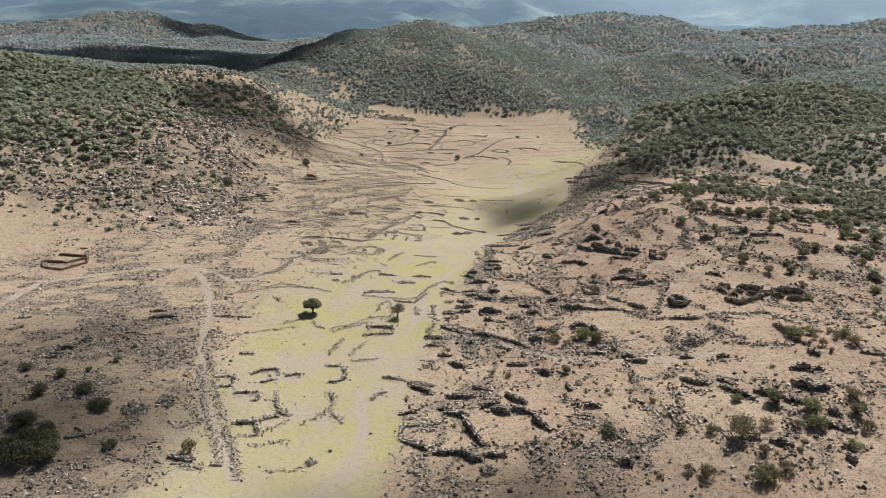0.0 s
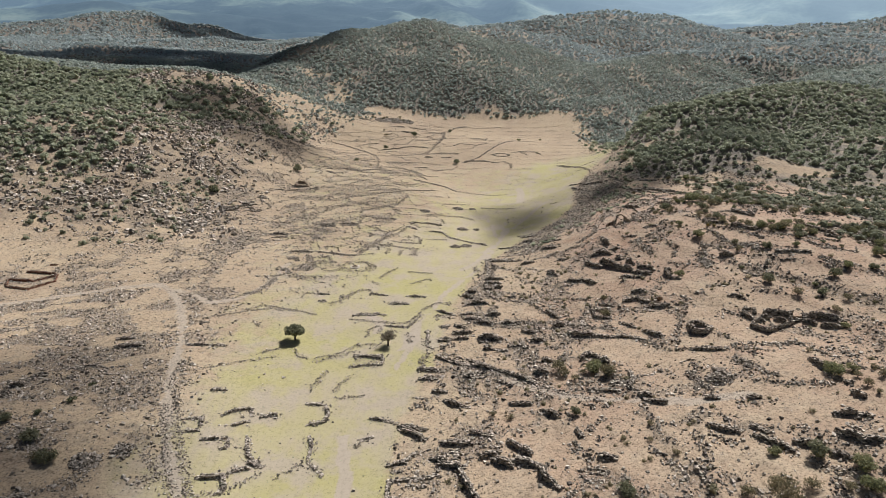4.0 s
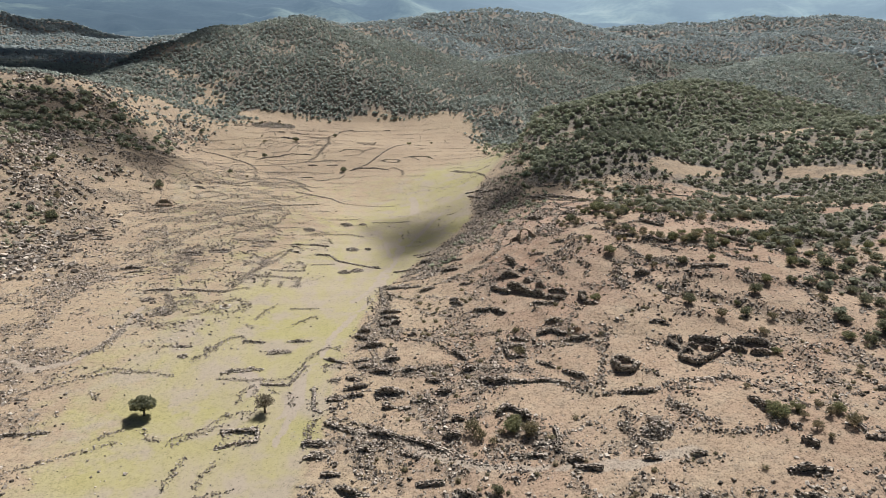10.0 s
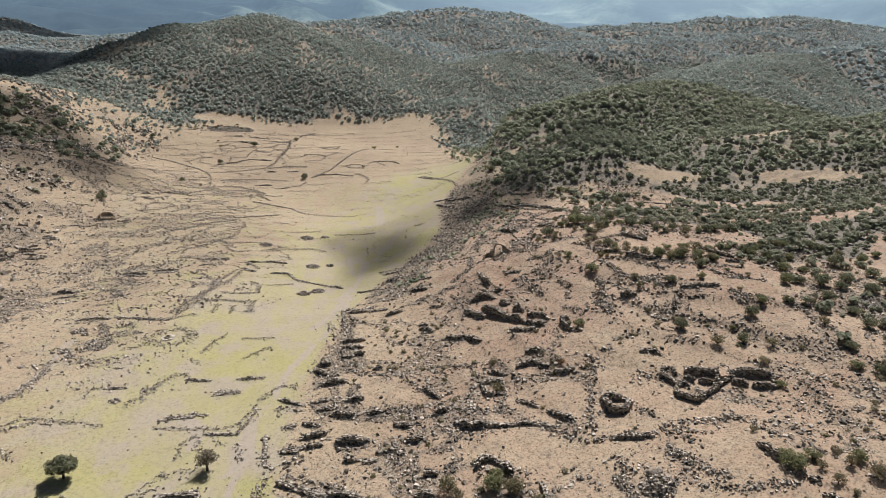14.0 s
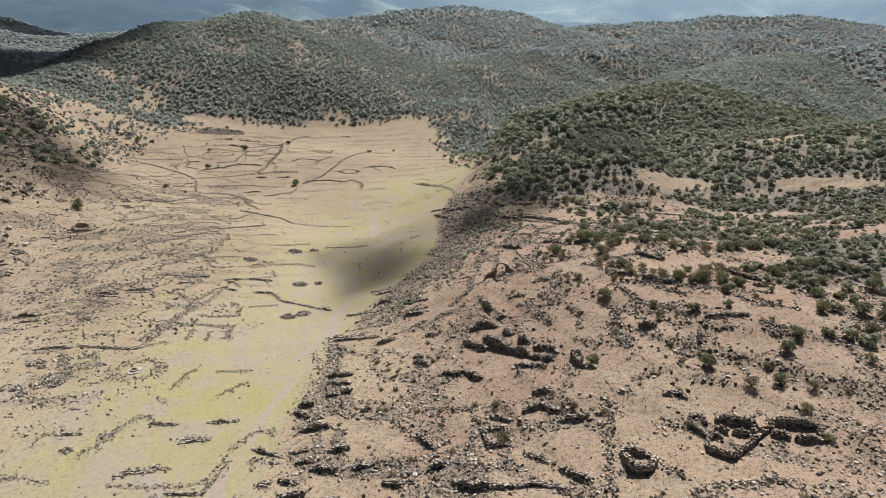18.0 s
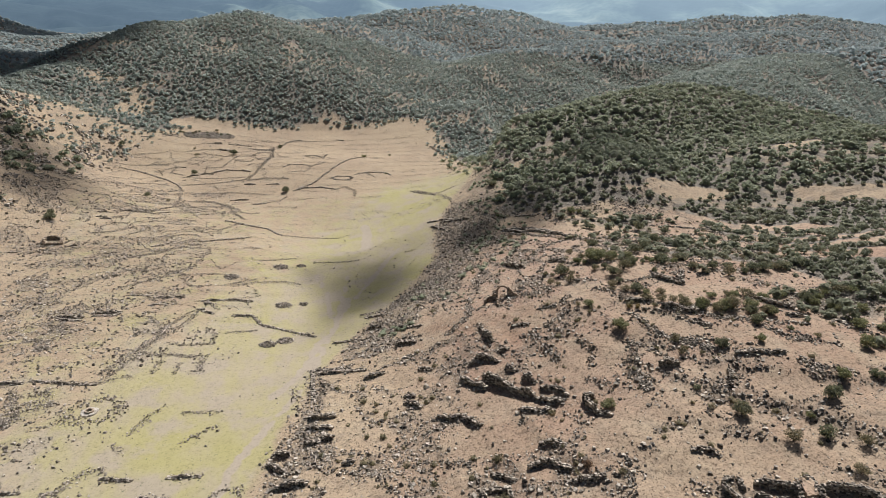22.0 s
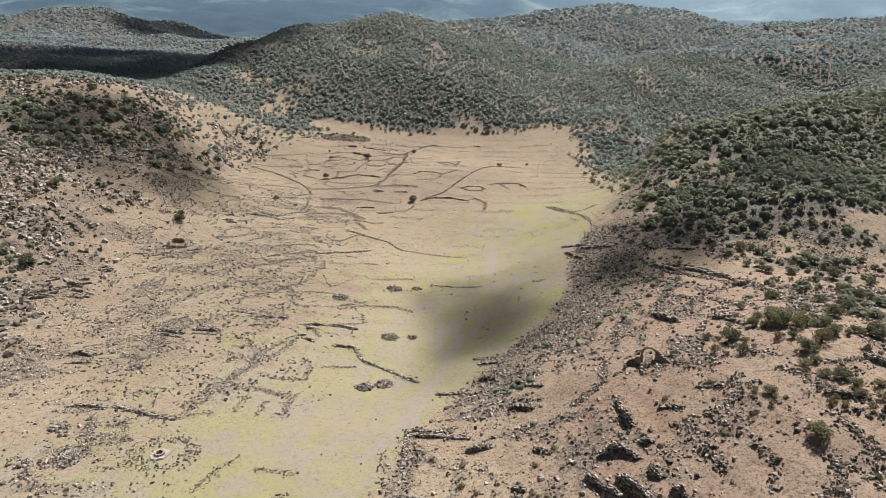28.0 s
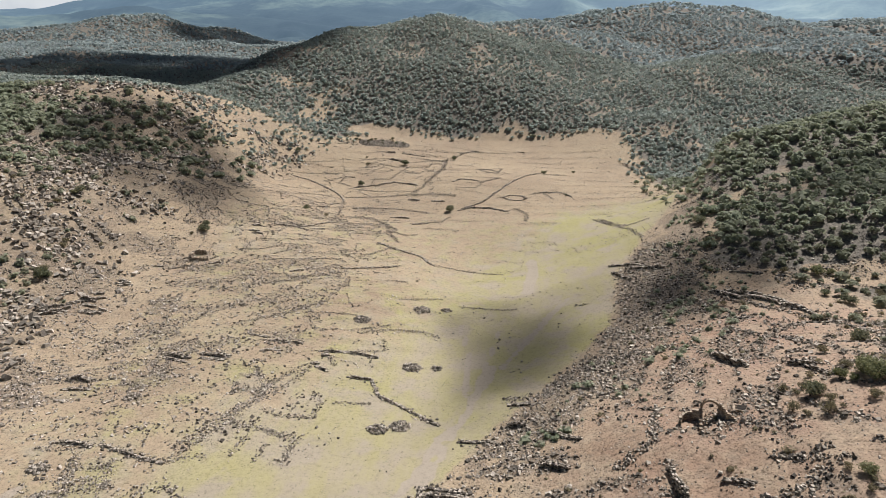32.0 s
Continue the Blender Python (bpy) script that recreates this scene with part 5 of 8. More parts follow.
stone_wall(2, 0.8, (26, 159.8), (28.8, 159.5))
stone_wall(1.8, 0.8, (23.6, 155.5), (26.6, 154.2))
tumbled_line(1.4, (-0.1, 166.4), (2.9, 164.5), (5.1, 162.8), (8.2, 159.4))
stone_wall(1.2, 0.8, (8.3, 160.5), (11.4, 158.7), (15.1, 156.8))
stone_wall(1.2, 0.8, (15.5, 156.3), (18.5, 154.6), (21.4, 152.4), (24.2, 150.3))
tumbled_line(1.2, (5.2, 165.2), (9.5, 162.3), (13.6, 158.4))
stone_wall(1.2, 0.8, (-2.9, 160.1), (0.2, 159.1))
stone_wall(1.3, 0.8, (6.5, 155.6), (9.5, 153.9))
stone_wall(1.3, 0.8, (-3.3, 156.7), (-0.2, 155.2))
stone_wall(1.3, 0.8, (14.5, 152.1), (17.9, 150.1))
tumbled_line(1.3, (6.5, 156.6), (11.3, 156.5), (15.3, 154.1))
stone_wall(2, 0.8, (35.4, 158.2), (37.6, 159.9), (39.2, 159.3), (40.7, 156.4), (41.2, 154.4))
stone_wall(1.3, 0.8, (34.8, 145.1), (38.5, 144.2), (41.3, 143.2))
stone_wall(1.3, 0.8, (44.5, 140.5), (47.2, 139.6))
stone_wall(1.5, 0.8, (45.4, 150.3), (44.8, 145.6), (43.5, 143))
stone_wall(1.3, 0.8, (39.9, 146.9), (43.8, 145.8))
stone_wall(1.5, 0.8, (43.9, 185), (48.3, 183.6), (47.6, 178.9), (43.8, 179.8), (43.9, 185))
tumbled_line(2, (38.5, 195.2), (44.8, 191.3))
stone_wall(1.4, 0.8, (46.6, 188.3), (50.3, 185.3))
stone_wall(1.6, 0.8, (52.8, 186.7), (56.4, 186.7), (59.4, 183.2))
stone_wall(1.7, 0.8, (57.4, 181.4), (61.1, 180.2), (63.7, 179.6))
stone_wall(1.4, 0.8, (56.6, 191.5), (60.2, 189.2))
stone_wall(1, 0.8, (49.2, 175.4), (51.7, 172.9), (52.6, 171.7))
stone_wall(1, 0.8, (53.7, 169.6), (55.3, 166.9), (57.3, 164))
stone_wall(1.5, 0.8, (34.8, 172.8), (37.8, 169.8), (41.3, 168.7), (44.8, 167.7), (48.4, 167.2), (52.5, 164.5))
tumbled_line(2.2, (52.3, 164.1), (55.4, 159.4))
tumbled_line(1.6, (32.7, 181.1), (36, 178.2), (42.6, 173.3), (47.7, 172.8))
tumbled_line(1.3, (55.2, 158.8), (56.8, 157.2), (59.6, 156.5), (61.5, 156.6))
stone_wall(1.1, 0.8, (61.3, 156.3), (65.4, 154.8), (68.6, 153.9))
tumbled_line(1.6, (68.6, 153.9), (72, 155.6), (74.5, 155.6), (78.2, 155.5), (83.2, 153.4))
tumbled_line(1.2, (70.3, 163.3), (71.2, 160), (72.2, 158.4))
stone_wall(1.8, 0.8, (65, 168.4), (64.5, 163.3), (67.3, 162.3), (69.7, 164.6), (68, 166.4), (65, 168.4))
tumbled_line(1.5, (68.9, 182), (65.9, 174.4), (61.2, 164.9), (58.8, 159.3))
tumbled_line(1.2, (76.7, 174.4), (77.7, 170.9), (80.4, 170.7))
stone_wall(0.9, 0.8, (79.3, 179.5), (82.4, 178.5), (83.6, 177.1))
tumbled_line(1.4, (73.2, 152.5), (74.1, 148.9))
tumbled_line(2.5, (68.5, 149.4), (70.8, 145.4), (72.6, 141), (73.4, 138.9))
tumbled_line(2, (83.9, 155.4), (86.2, 152.4), (87.6, 150.8))
stone_wall(1.4, 0.8, (83.1, 144.6), (83.7, 141.3), (84.3, 139))
tumbled_line(1.4, (84.3, 139), (84.2, 136.6), (84.9, 135.3))
stone_wall(1.5, 0.8, (85, 134.7), (86.4, 134.1))
tumbled_line(1.4, (68.5, 139.7), (73.2, 136.8), (78.7, 135.3), (82.8, 134.8))
stone_wall(1, 0.8, (96.4, 134.3), (95.8, 131.1), (95.4, 128.9))
stone_wall(1.3, 0.8, (94.5, 128), (96.9, 127), (99, 127))
stone_wall(1.5, 0.8, (107.5, 140.3), (111.6, 139.5))
tumbled_line(1.6, (108.1, 144.9), (108.8, 141.6))
stone_wall(1.8, 0.8, (84.4, 131), (85.6, 128.6))
stone_wall(2.4, 0.8, (77.2, 124.8), (80.2, 123.7), (83.3, 122.5))
tumbled_line(2, (60.3, 150.5), (60, 147.4), (57.7, 146.2))
tumbled_line(1.8, (57.6, 147.2), (58.1, 142.5), (59.3, 138.5))
stone_wall(1.3, 0.8, (58.3, 140.8), (59.5, 138.9))
stone_wall(1.4, 0.8, (65, 133.8), (67.5, 132.9))
stone_wall(1.3, 0.8, (57.2, 135.6), (60.1, 134.4))
stone_wall(1.6, 0.8, (31.9, 258.9), (35.8, 258.4))
tumbled_line(2.5, (31.5, 271.1), (41.5, 270.3), (46.5, 280.2), (54.3, 282.9))
tumbled_line(3, (49.9, 279), (59.7, 282.4), (70.3, 280.7))
stone_wall(1.8, 0.8, (37.7, 243.7), (42.4, 241.2))
stone_wall(1.2, 0.8, (39.3, 255.3), (45.3, 249.2))
stone_wall(2, 0.8, (28.4, 231.3), (33.2, 231.7))
stone_wall(1.4, 0.8, (40.7, 228.1), (43.6, 225.6))
stone_wall(1.4, 0.8, (35.8, 217.9), (38.1, 217))
stone_wall(1.2, 0.8, (35.4, 215.8), (38.5, 212.3))
stone_wall(2, 0.8, (51, 220.7), (53.1, 221.4), (55.4, 220.3), (56.8, 218.3))
stone_wall(2, 0.8, (48.1, 217), (50.3, 213.2), (52.2, 211.1))
stone_wall(2.6, 0.8, (52.6, 214.7), (55, 210.3), (57.4, 206.5), (60, 203.6))
stone_wall(2.2, 0.8, (57.7, 214.9), (59, 213.2))
stone_wall(2.4, 0.8, (59.9, 210.2), (61.5, 207.9))
stone_wall(2.4, 0.8, (61.9, 205.4), (63.7, 204), (64.9, 204.1))
stone_wall(1.5, 0.8, (59.8, 203.1), (62.5, 200.7), (64.9, 199.7))
stone_wall(1.5, 0.8, (64.2, 203.8), (66, 200.8))
stone_wall(1.2, 0.8, (56.1, 200.9), (60, 198.8), (62.2, 198.4))
stone_wall(1.9, 0.8, (68.9, 193), (68.1, 196.1), (68.3, 198.1), (70, 198))
stone_wall(1.5, 0.8, (68.9, 193), (71, 191.7))
stone_wall(1.8, 0.8, (41.1, 207.8), (43.6, 205.8), (45.9, 205.7))
stone_wall(1.2, 0.8, (45.8, 205.3), (48, 200.4))
stone_wall(1.4, 0.8, (57.5, 223), (60.3, 221.2))
stone_wall(1.2, 0.8, (63.8, 230), (67.4, 228.3))
tumbled_line(1.5, (66.8, 224.6), (72.2, 224.5), (76.3, 227.8))
tumbled_line(1.8, (49.6, 237.6), (56.6, 242.5), (59.7, 254.1))
tumbled_line(1.3, (71.3, 233.3), (76.8, 229), (80.8, 228.6))
stone_wall(1.5, 0.8, (84, 258.6), (88.2, 256.4))
stone_wall(1.3, 0.8, (74.3, 270), (78.2, 260.9))
tumbled_line(2.5, (67.1, 218.1), (67.9, 211.6))
tumbled_line(1, (147, 292.9), (154.9, 291), (158.4, 284.6), (161.4, 278.1))
stone_wall(1.4, 0.8, (102.1, 232.3), (104.2, 229.2), (107.3, 228))
stone_wall(2, 0.8, (94.4, 216.4), (97.6, 214.7))
stone_wall(2, 0.8, (96.9, 213.7), (101.3, 212.9))
stone_wall(1.3, 0.8, (88.9, 223), (94, 220.6))
tumbled_line(1.3, (99.8, 211.5), (104.1, 209.7), (108.8, 208.4), (114.3, 208.1))
tumbled_line(1.4, (99.8, 209.4), (100.6, 206.4))
stone_wall(1.6, 0.8, (99.9, 197.6), (103.9, 196.2), (108.9, 194.4))
stone_wall(1.4, 0.8, (120.1, 208.2), (124.6, 207.3))
tumbled_line(2.2, (112.7, 204.2), (114.5, 199.5), (119.2, 198.7))
tumbled_line(2.2, (109.7, 192.1), (112.9, 189.8), (109.9, 187.7))
stone_wall(1.8, 0.8, (96.8, 194.7), (93.9, 189.9))
stone_wall(2, 0.8, (84.6, 199.9), (87, 198.7), (88.3, 198.9))
tumbled_line(2.2, (79.1, 204.6), (79.5, 198.3), (79.9, 194.5))
tumbled_line(1.8, (87.9, 209.5), (92, 205.3), (98.8, 203.6))
tumbled_line(1.2, (90.3, 233.3), (95.4, 231.4), (102.1, 232.3))
tumbled_line(2, (144.1, 258.2), (132.1, 254.9), (126, 260))
stone_wall(1.2, 0.8, (-1.2, 150), (2.4, 149.3))
stone_wall(1.2, 0.8, (1.7, 146.2), (4.4, 143.8), (7.8, 142.6))
tumbled_line(1, (10.7, 160.9), (14.9, 156.3), (20.4, 153.1), (24.3, 149.5))
stone_wall(1.4, 0.8, (16.6, 142.5), (21.3, 141.8))
stone_wall(1.4, 0.8, (23.6, 139), (26.4, 135.9))
tumbled_line(1.3, (-5.1, 143.1), (-4.6, 145.4), (-1, 142.6))
stone_wall(1.5, 0.8, (-8.1, 136.3), (-4.7, 134.1), (-2, 131.7))
stone_wall(1.4, 0.8, (1.2, 130.3), (5.5, 129.2), (8, 129.3))
stone_wall(1.4, 0.8, (7.5, 132.9), (11.9, 131.2))
stone_wall(2.2, 0.8, (14.8, 129), (17.6, 125.7), (19.2, 123.8))
stone_wall(2, 0.8, (14.9, 122.4), (18.3, 121.4), (20.5, 119.9), (20.6, 116.7), (23.5, 113.5))
stone_wall(1.5, 0.8, (11.4, 123.3), (15.4, 120.9))
stone_wall(1.6, 0.8, (9.1, 124.5), (13.4, 125.5))
stone_wall(1.3, 0.8, (-0.6, 125.7), (2.4, 124.1))
stone_wall(1.6, 0.8, (0.6, 123.6), (4.8, 122.5), (5.9, 118.2), (8, 112.7), (9, 110.8))
tumbled_line(1, (9, 110.9), (12.8, 110.3), (14.8, 109.2), (18.7, 110.1))
stone_wall(1.3, 0.8, (-8.3, 114.7), (-4.8, 112.5), (-2.5, 110.9))
stone_wall(1.4, 0.8, (-1.4, 109.7), (4.6, 109.2), (6.7, 106.8), (8.8, 106.4))
stone_wall(1.2, 0.8, (8.9, 108), (13.6, 107.3))
tumbled_line(1.1, (-8.9, 121.9), (-5.4, 122.5), (-3.6, 124.1), (-1.9, 126))
tumbled_line(1, (-6.8, 117.7), (-2.2, 117.9))
tumbled_line(2, (25.1, 112.8), (28.4, 107.9), (32, 105.2), (35.5, 103))
stone_wall(2, 0.8, (34.5, 102.9), (37.2, 101.8))
stone_wall(1.5, 0.8, (31.8, 121.8), (35, 120.3))
tumbled_line(2, (27.6, 127.5), (30.1, 121.8), (32.5, 116.8))
stone_wall(1.6, 0.8, (27, 108.7), (28.7, 109.3))
stone_wall(1.2, 0.8, (29.4, 131), (30.2, 128.6))
stone_wall(2.2, 0.8, (67.3, 119.5), (71.3, 117.6))
stone_wall(2.2, 0.8, (75.3, 119.3), (77.8, 116), (80.7, 115.6))
stone_wall(1.4, 0.8, (61.1, 122.2), (64.5, 119.4), (66.6, 116.8))
stone_wall(1.6, 0.8, (71.7, 115.3), (74, 112.8))
tumbled_line(2, (68, 115.1), (70.1, 111), (73, 109))
tumbled_line(1.6, (69.3, 109.4), (68.6, 106.2), (68.1, 103.4))
stone_wall(1.8, 0.8, (74.8, 106.7), (77.6, 104.6), (79.8, 103.8))
stone_wall(1.4, 0.8, (77.4, 109.6), (79.1, 108.1))
stone_wall(1.4, 0.8, (61.7, 124.9), (63.7, 122.9))
stone_wall(1.3, 0.8, (54.2, 126.8), (59.4, 123.5))
tumbled_line(2, (53.7, 123.7), (58.2, 120.4))
stone_wall(1.2, 0.8, (63.4, 103.7), (66.6, 101.5))
tumbled_line(1.2, (63, 99), (66.5, 100.3))
tumbled_line(1.8, (42.1, 123.4), (44.2, 118.9), (46.9, 115.1))
tumbled_line(1.6, (51.4, 125.4), (51, 117.6), (48.9, 113), (49.4, 110))
stone_wall(1.4, 0.8, (45, 138.6), (49.3, 135.9))
tumbled_line(1.4, (35.5, 110.8), (39.5, 106.3), (45.8, 110.1))
tumbled_line(2.2, (54.1, 102.2), (57.7, 104), (55.9, 109.2))
stone_wall(1.6, 0.8, (74.5, 97.8), (75.4, 96.6))
stone_wall(1.5, 0.8, (83.4, 113.1), (84.5, 111.6))
cairn(-52.6, 544.1, 6.5, 0.5)
cairn(-43.1, 546.8, 7.5, 0.5)
cairn(-33.3, 548.3, 6, 0.5)
stone_wall(1.6, 0.8, (-87.0, 169.2), (-79.5, 170.8))
stone_wall(1.2, 0.8, (-89.1, 174.3), (-83.9, 175.2))
stone_wall(2.0, 0.8, (-100.1, 146.6), (-96.4, 147.7))
stone_wall(2.0, 0.8, (-100.9, 142.2), (-96.8, 143.6))
stone_wall(1.8, 0.8, (-98.0, 151.2), (-94.9, 152.7))
stone_wall(1.4, 0.8, (-125.8, 167.2), (-122.0, 168.1))
tumbled_line(2.0, (-105.2, 166.7), (-98.3, 162.9))
tumbled_line(2.2, (-106.6, 174.9), (-102.5, 175.2))
stone_wall(1.2, 0.8, (-102.4, 178.3), (-100.1, 178.8))
tumbled_line(1.5, (-95.1, 155.7), (-89.3, 149.2), (-85.0, 148.0))
stone_wall(1.4, 0.8, (-89.5, 151.8), (-87.9, 152.8))
stone_wall(1.2, 0.8, (-77.4, 109.9), (-73.9, 111.6))
tumbled_line(2.0, (-93.7, 130.8), (-90.4, 134.0), (-84.9, 136.1))
tumbled_line(3.0, (-86.4, 129.4), (-77.6, 122.6))
tumbled_line(4.0, (-68.1, 124.5), (-68.5, 120.3), (-67.3, 115.5))
stone_wall(1.2, 0.8, (-75.3, 160.9), (-73.4, 161.8))
tumbled_line(2.5, (-126.2, 176.4), (-121.6, 180.1), (-112.2, 181.8))
tumbled_line(2.0, (-125.2, 191.7), (-115.2, 193.8), (-105.8, 193.6))
tumbled_line(1.5, (-120.3, 199.4), (-111.2, 204.1), (-102.8, 201.0))
stone_wall(1.4, 0.8, (-55.6, 107.4), (-50.4, 106.7))
tumbled_line(1.8, (-53.2, 105.5), (-47.7, 105.4))
stone_wall(1.4, 0.8, (-46.3, 106.1), (-44.5, 106.3))
tumbled_line(2.5, (-70.3, 111.2), (-66.3, 106.8), (-65.7, 103.5))
tumbled_line(1.5, (-47.3, 116.8), (-43.9, 111.8), (-41.6, 106.8))
tumbled_line(2.0, (-57.0, 117.2), (-53.2, 119.7), (-59.9, 127.3))
tumbled_line(2.0, (-105.2, 136.3), (-98.9, 135.0), (-93.4, 136.9))
tumbled_line(1.5, (-98.9, 129.0), (-92.2, 128.5), (-86.9, 128.1))
cairn(8.6, 287.3, 2.4, 0.8)
cairn(6.9, 322.7, 2.6, 0.9)
cairn(14.3, 324.2, 1.6, 0.6)
cairn(-9.0, 311.0, 2.4, 0.7)
cairn(14.8, 287.9, 1.5, 0.5)
cairn(-52.1, 265.8, 2, 0.6)
cairn(-55.7, 239.9, 2, 0.5)
cairn(9.6, 103.2, 1.8, 0.9)
cairn(62.8, 141.8, 3, 1.6)
cairn(-26.4, 108.3, 1.4, 0.4)
cairn(-63.3, 126.4, 2.5, 0.8)
cairn(-68.8, 122.1, 3, 0.8)
cairn(-74.2, 148.0, 1.5, 0.4)


# ---- loose rubble over the slopes ----
tumbled_line(0.9, (101.6, 213.0), (105.6, 209.0), (113.5, 207.4), (122.9, 203.9))
tumbled_line(1.6, (85.4, 231.8), (91.5, 222.8), (95.8, 217.0), (100.7, 215.1), (112.8, 212.8))
tumbled_line(0.8, (115.0, 317.1), (122.5, 307.2), (130.0, 298.9), (149.7, 292.4), (174.4, 286.5))
tumbled_line(1.2, (91.8, 300.9), (101.5, 284.8), (111.2, 270.8))
tumbled_line(1.6, (81.3, 285.1), (87.6, 275.2), (94.9, 269.4))
tumbled_line(1.4, (93.0, 256.9), (99.7, 255.7), (105.0, 251.8))
stone_wall(1.2, 0.7, (103.4, 234.7), (102.5, 231.5), (106.3, 228.2), (110.3, 233.5))
tumbled_line(1.2, (144.7, 286.3), (156.9, 285.4), (164.2, 291.8))
tumbled_line(1.5, (130.8, 261.5), (136.3, 259.0), (149.9, 266.4))
tumbled_line(2.0, (87.6, 216.6), (88.5, 211.4), (90.2, 206.9), (93.8, 203.4), (99.1, 198.5))
tumbled_line(1.2, (71.6, 232.2), (76.2, 230.7), (79.2, 232.3))
tumbled_line(1.6, (66.0, 224.8), (68.4, 219.5), (71.7, 218.9))
tumbled_line(2.2, (83.2, 209.0), (81.5, 203.6), (79.9, 199.1), (81.6, 195.7))
stone_wall(1.1, 0.7, (118.3, 218.2), (121.2, 213.5), (125.1, 211.4))
tumbled_line(1.6, (110.7, 192.5), (114.2, 189.9), (118.5, 187.0))
tumbled_line(1.3, (136.5, 220.2), (139.1, 215.3), (145.8, 211.6), (153.5, 209.2))
tumbled_line(1.2, (88.0, 304.8), (95.7, 295.6), (106.1, 287.9))
stone_wall(1.1, 0.7, (85.5, 259.0), (89.0, 250.7))
tumbled_line(1.5, (88.2, 249.0), (93.8, 244.7), (102.6, 246.6), (109.1, 244.0))
tumbled_line(1.3, (102.3, 261.2), (113.5, 262.6), (117.9, 258.0))
stone_wall(1.2, 0.7, (101.5, 233.3), (103.6, 230.0), (106.2, 226.7), (107.4, 230.8))
tumbled_line(1.4, (86.0, 218.2), (90.8, 217.7), (95.8, 213.0), (101.2, 207.5))
stone_wall(1.2, 0.7, (97.6, 214.9), (100.7, 213.5), (102.9, 215.5))
tumbled_line(1.3, (122.2, 259.1), (128.6, 252.8), (144.8, 255.0), (150.0, 248.1))
tumbled_line(1.6, (92.4, 205.4), (96.4, 202.2), (101.6, 201.0))
tumbled_line(1.4, (83.0, 210.0), (86.2, 204.9), (88.3, 198.7))
tumbled_line(1.4, (116.8, 202.6), (118.3, 198.5), (123.1, 195.4))
tumbled_line(1.2, (74.3, 214.5), (75.9, 210.1), (73.1, 206.6))
tumbled_line(1.1, (64.7, 245.8), (73.1, 240.8), (79.8, 239.7))
stone_wall(0.9, 0.7, (-29.9, 532.0), (-15.5, 530.1))
tumbled_line(0.7, (2.4, 544.6), (19.6, 548.0), (37.2, 547.4))
tumbled_line(0.8, (-52.2, 515.2), (-40.9, 519.1), (-25.6, 521.9))
tumbled_line(0.9, (-25.0, 513.4), (-14.9, 519.0), (-4.6, 525.1), (6.2, 540.5))
tumbled_line(0.9, (-9.7, 418.3), (4.2, 418.9), (7.6, 425.5))
tumbled_line(0.6, (5.2, 366.9), (14.7, 364.9), (31.6, 361.4))
tumbled_line(1.6, (-36.5, 338.5), (-25.9, 342.3))
tumbled_line(1.6, (-53.8, 332.2), (-44.7, 334.6), (-35.2, 336.4))
tumbled_line(1.2, (-7.2, 343.1), (-0.9, 344.4))
tumbled_line(1.2, (-36.6, 438.6), (-19.6, 439.6), (-1.8, 431.4))
tumbled_line(1.0, (-49.3, 468.8), (-33.4, 463.1), (-11.8, 461.1))
tumbled_line(0.8, (-90.1, 503.1), (-80.0, 506.0), (-65.1, 512.5))
tumbled_line(0.6, (20.5, 500.9), (31.3, 506.1), (28.7, 486.2))
tumbled_line(0.9, (-94.2, 487.7), (-80.6, 492.1), (-62.8, 496.2))
tumbled_line(1.2, (-16.9, 406.0), (-8.6, 399.7), (-4.8, 402.9))
tumbled_line(0.9, (-55.4, 355.4), (-40.9, 356.8), (-28.3, 359.1))
tumbled_line(1.0, (18.6, 328.2), (35.7, 325.7))
tumbled_line(0.8, (70.2, 410.5), (78.8, 380.9), (80.4, 364.3))
tumbled_line(0.9, (52.8, 322.5), (55.9, 321.1))


def rubble(name, label, x0, x1, y0, y1, count, density, small, large, seed, power=2.2, shapes=STONES, material=STONE):
    rng = np.random.RandomState(seed)
    x, y = rng.uniform(x0, x1, count), rng.uniform(y0, y1, count)
    keep = rng.rand(count) < density(x, y)
    x, y = x[keep], y[keep]
    n = len(x)
    s = small + (large - small) * rng.rand(n) ** power
    spots = np.stack([x, y, land(x, y) + s * 0.2], -1)
    sizes = np.stack([s * rng.uniform(0.8, 1.4, n), s * rng.uniform(0.8, 1.3, n), s * rng.uniform(0.7, 1.2, n)], -1)
    tagged(new(name, stones_mesh(name, spots, sizes, material, seed, shapes=shapes)), label, "rubble", kind="stuff")


def clumps(x, y, size, a, b, seed):
    return smooth(a, b, vnoise(x, y, size, 3, seed))


def lines(x, y, size, wide, seed):
    """Wandering lines of stones: old boundaries worn past telling."""
    return smooth(wide, wide * 0.3, np.abs(vnoise(x, y, size, 2, seed) - 0.5)) * smooth(0.38, 0.5, vnoise(x, y, size * 0.6, 2, seed + 40))


def dens_right(x, y):
    d = 0.78 * stony_right(x, y) * (0.05 + 0.95 * strewn_right(x, y))
    return np.maximum(d, scree(x, y) * (0.3 * smooth(0.38, 0.54, vnoise(x, y, 13, 3, 96)) + 0.36 * smooth(365, 335, y))) * (1 - on_tracks(x, y))


def dens_left(x, y):
    c = 0.07 + 0.93 * np.maximum(clumps(0.65 * x, y, 6, 0.44, 0.60, 13), 0.9 * lines(x, y, 17, 0.06, 21))
    return stony_left(x, y) * c * (1 - on_tracks(x, y)) * (1 - in_fields(x, y))


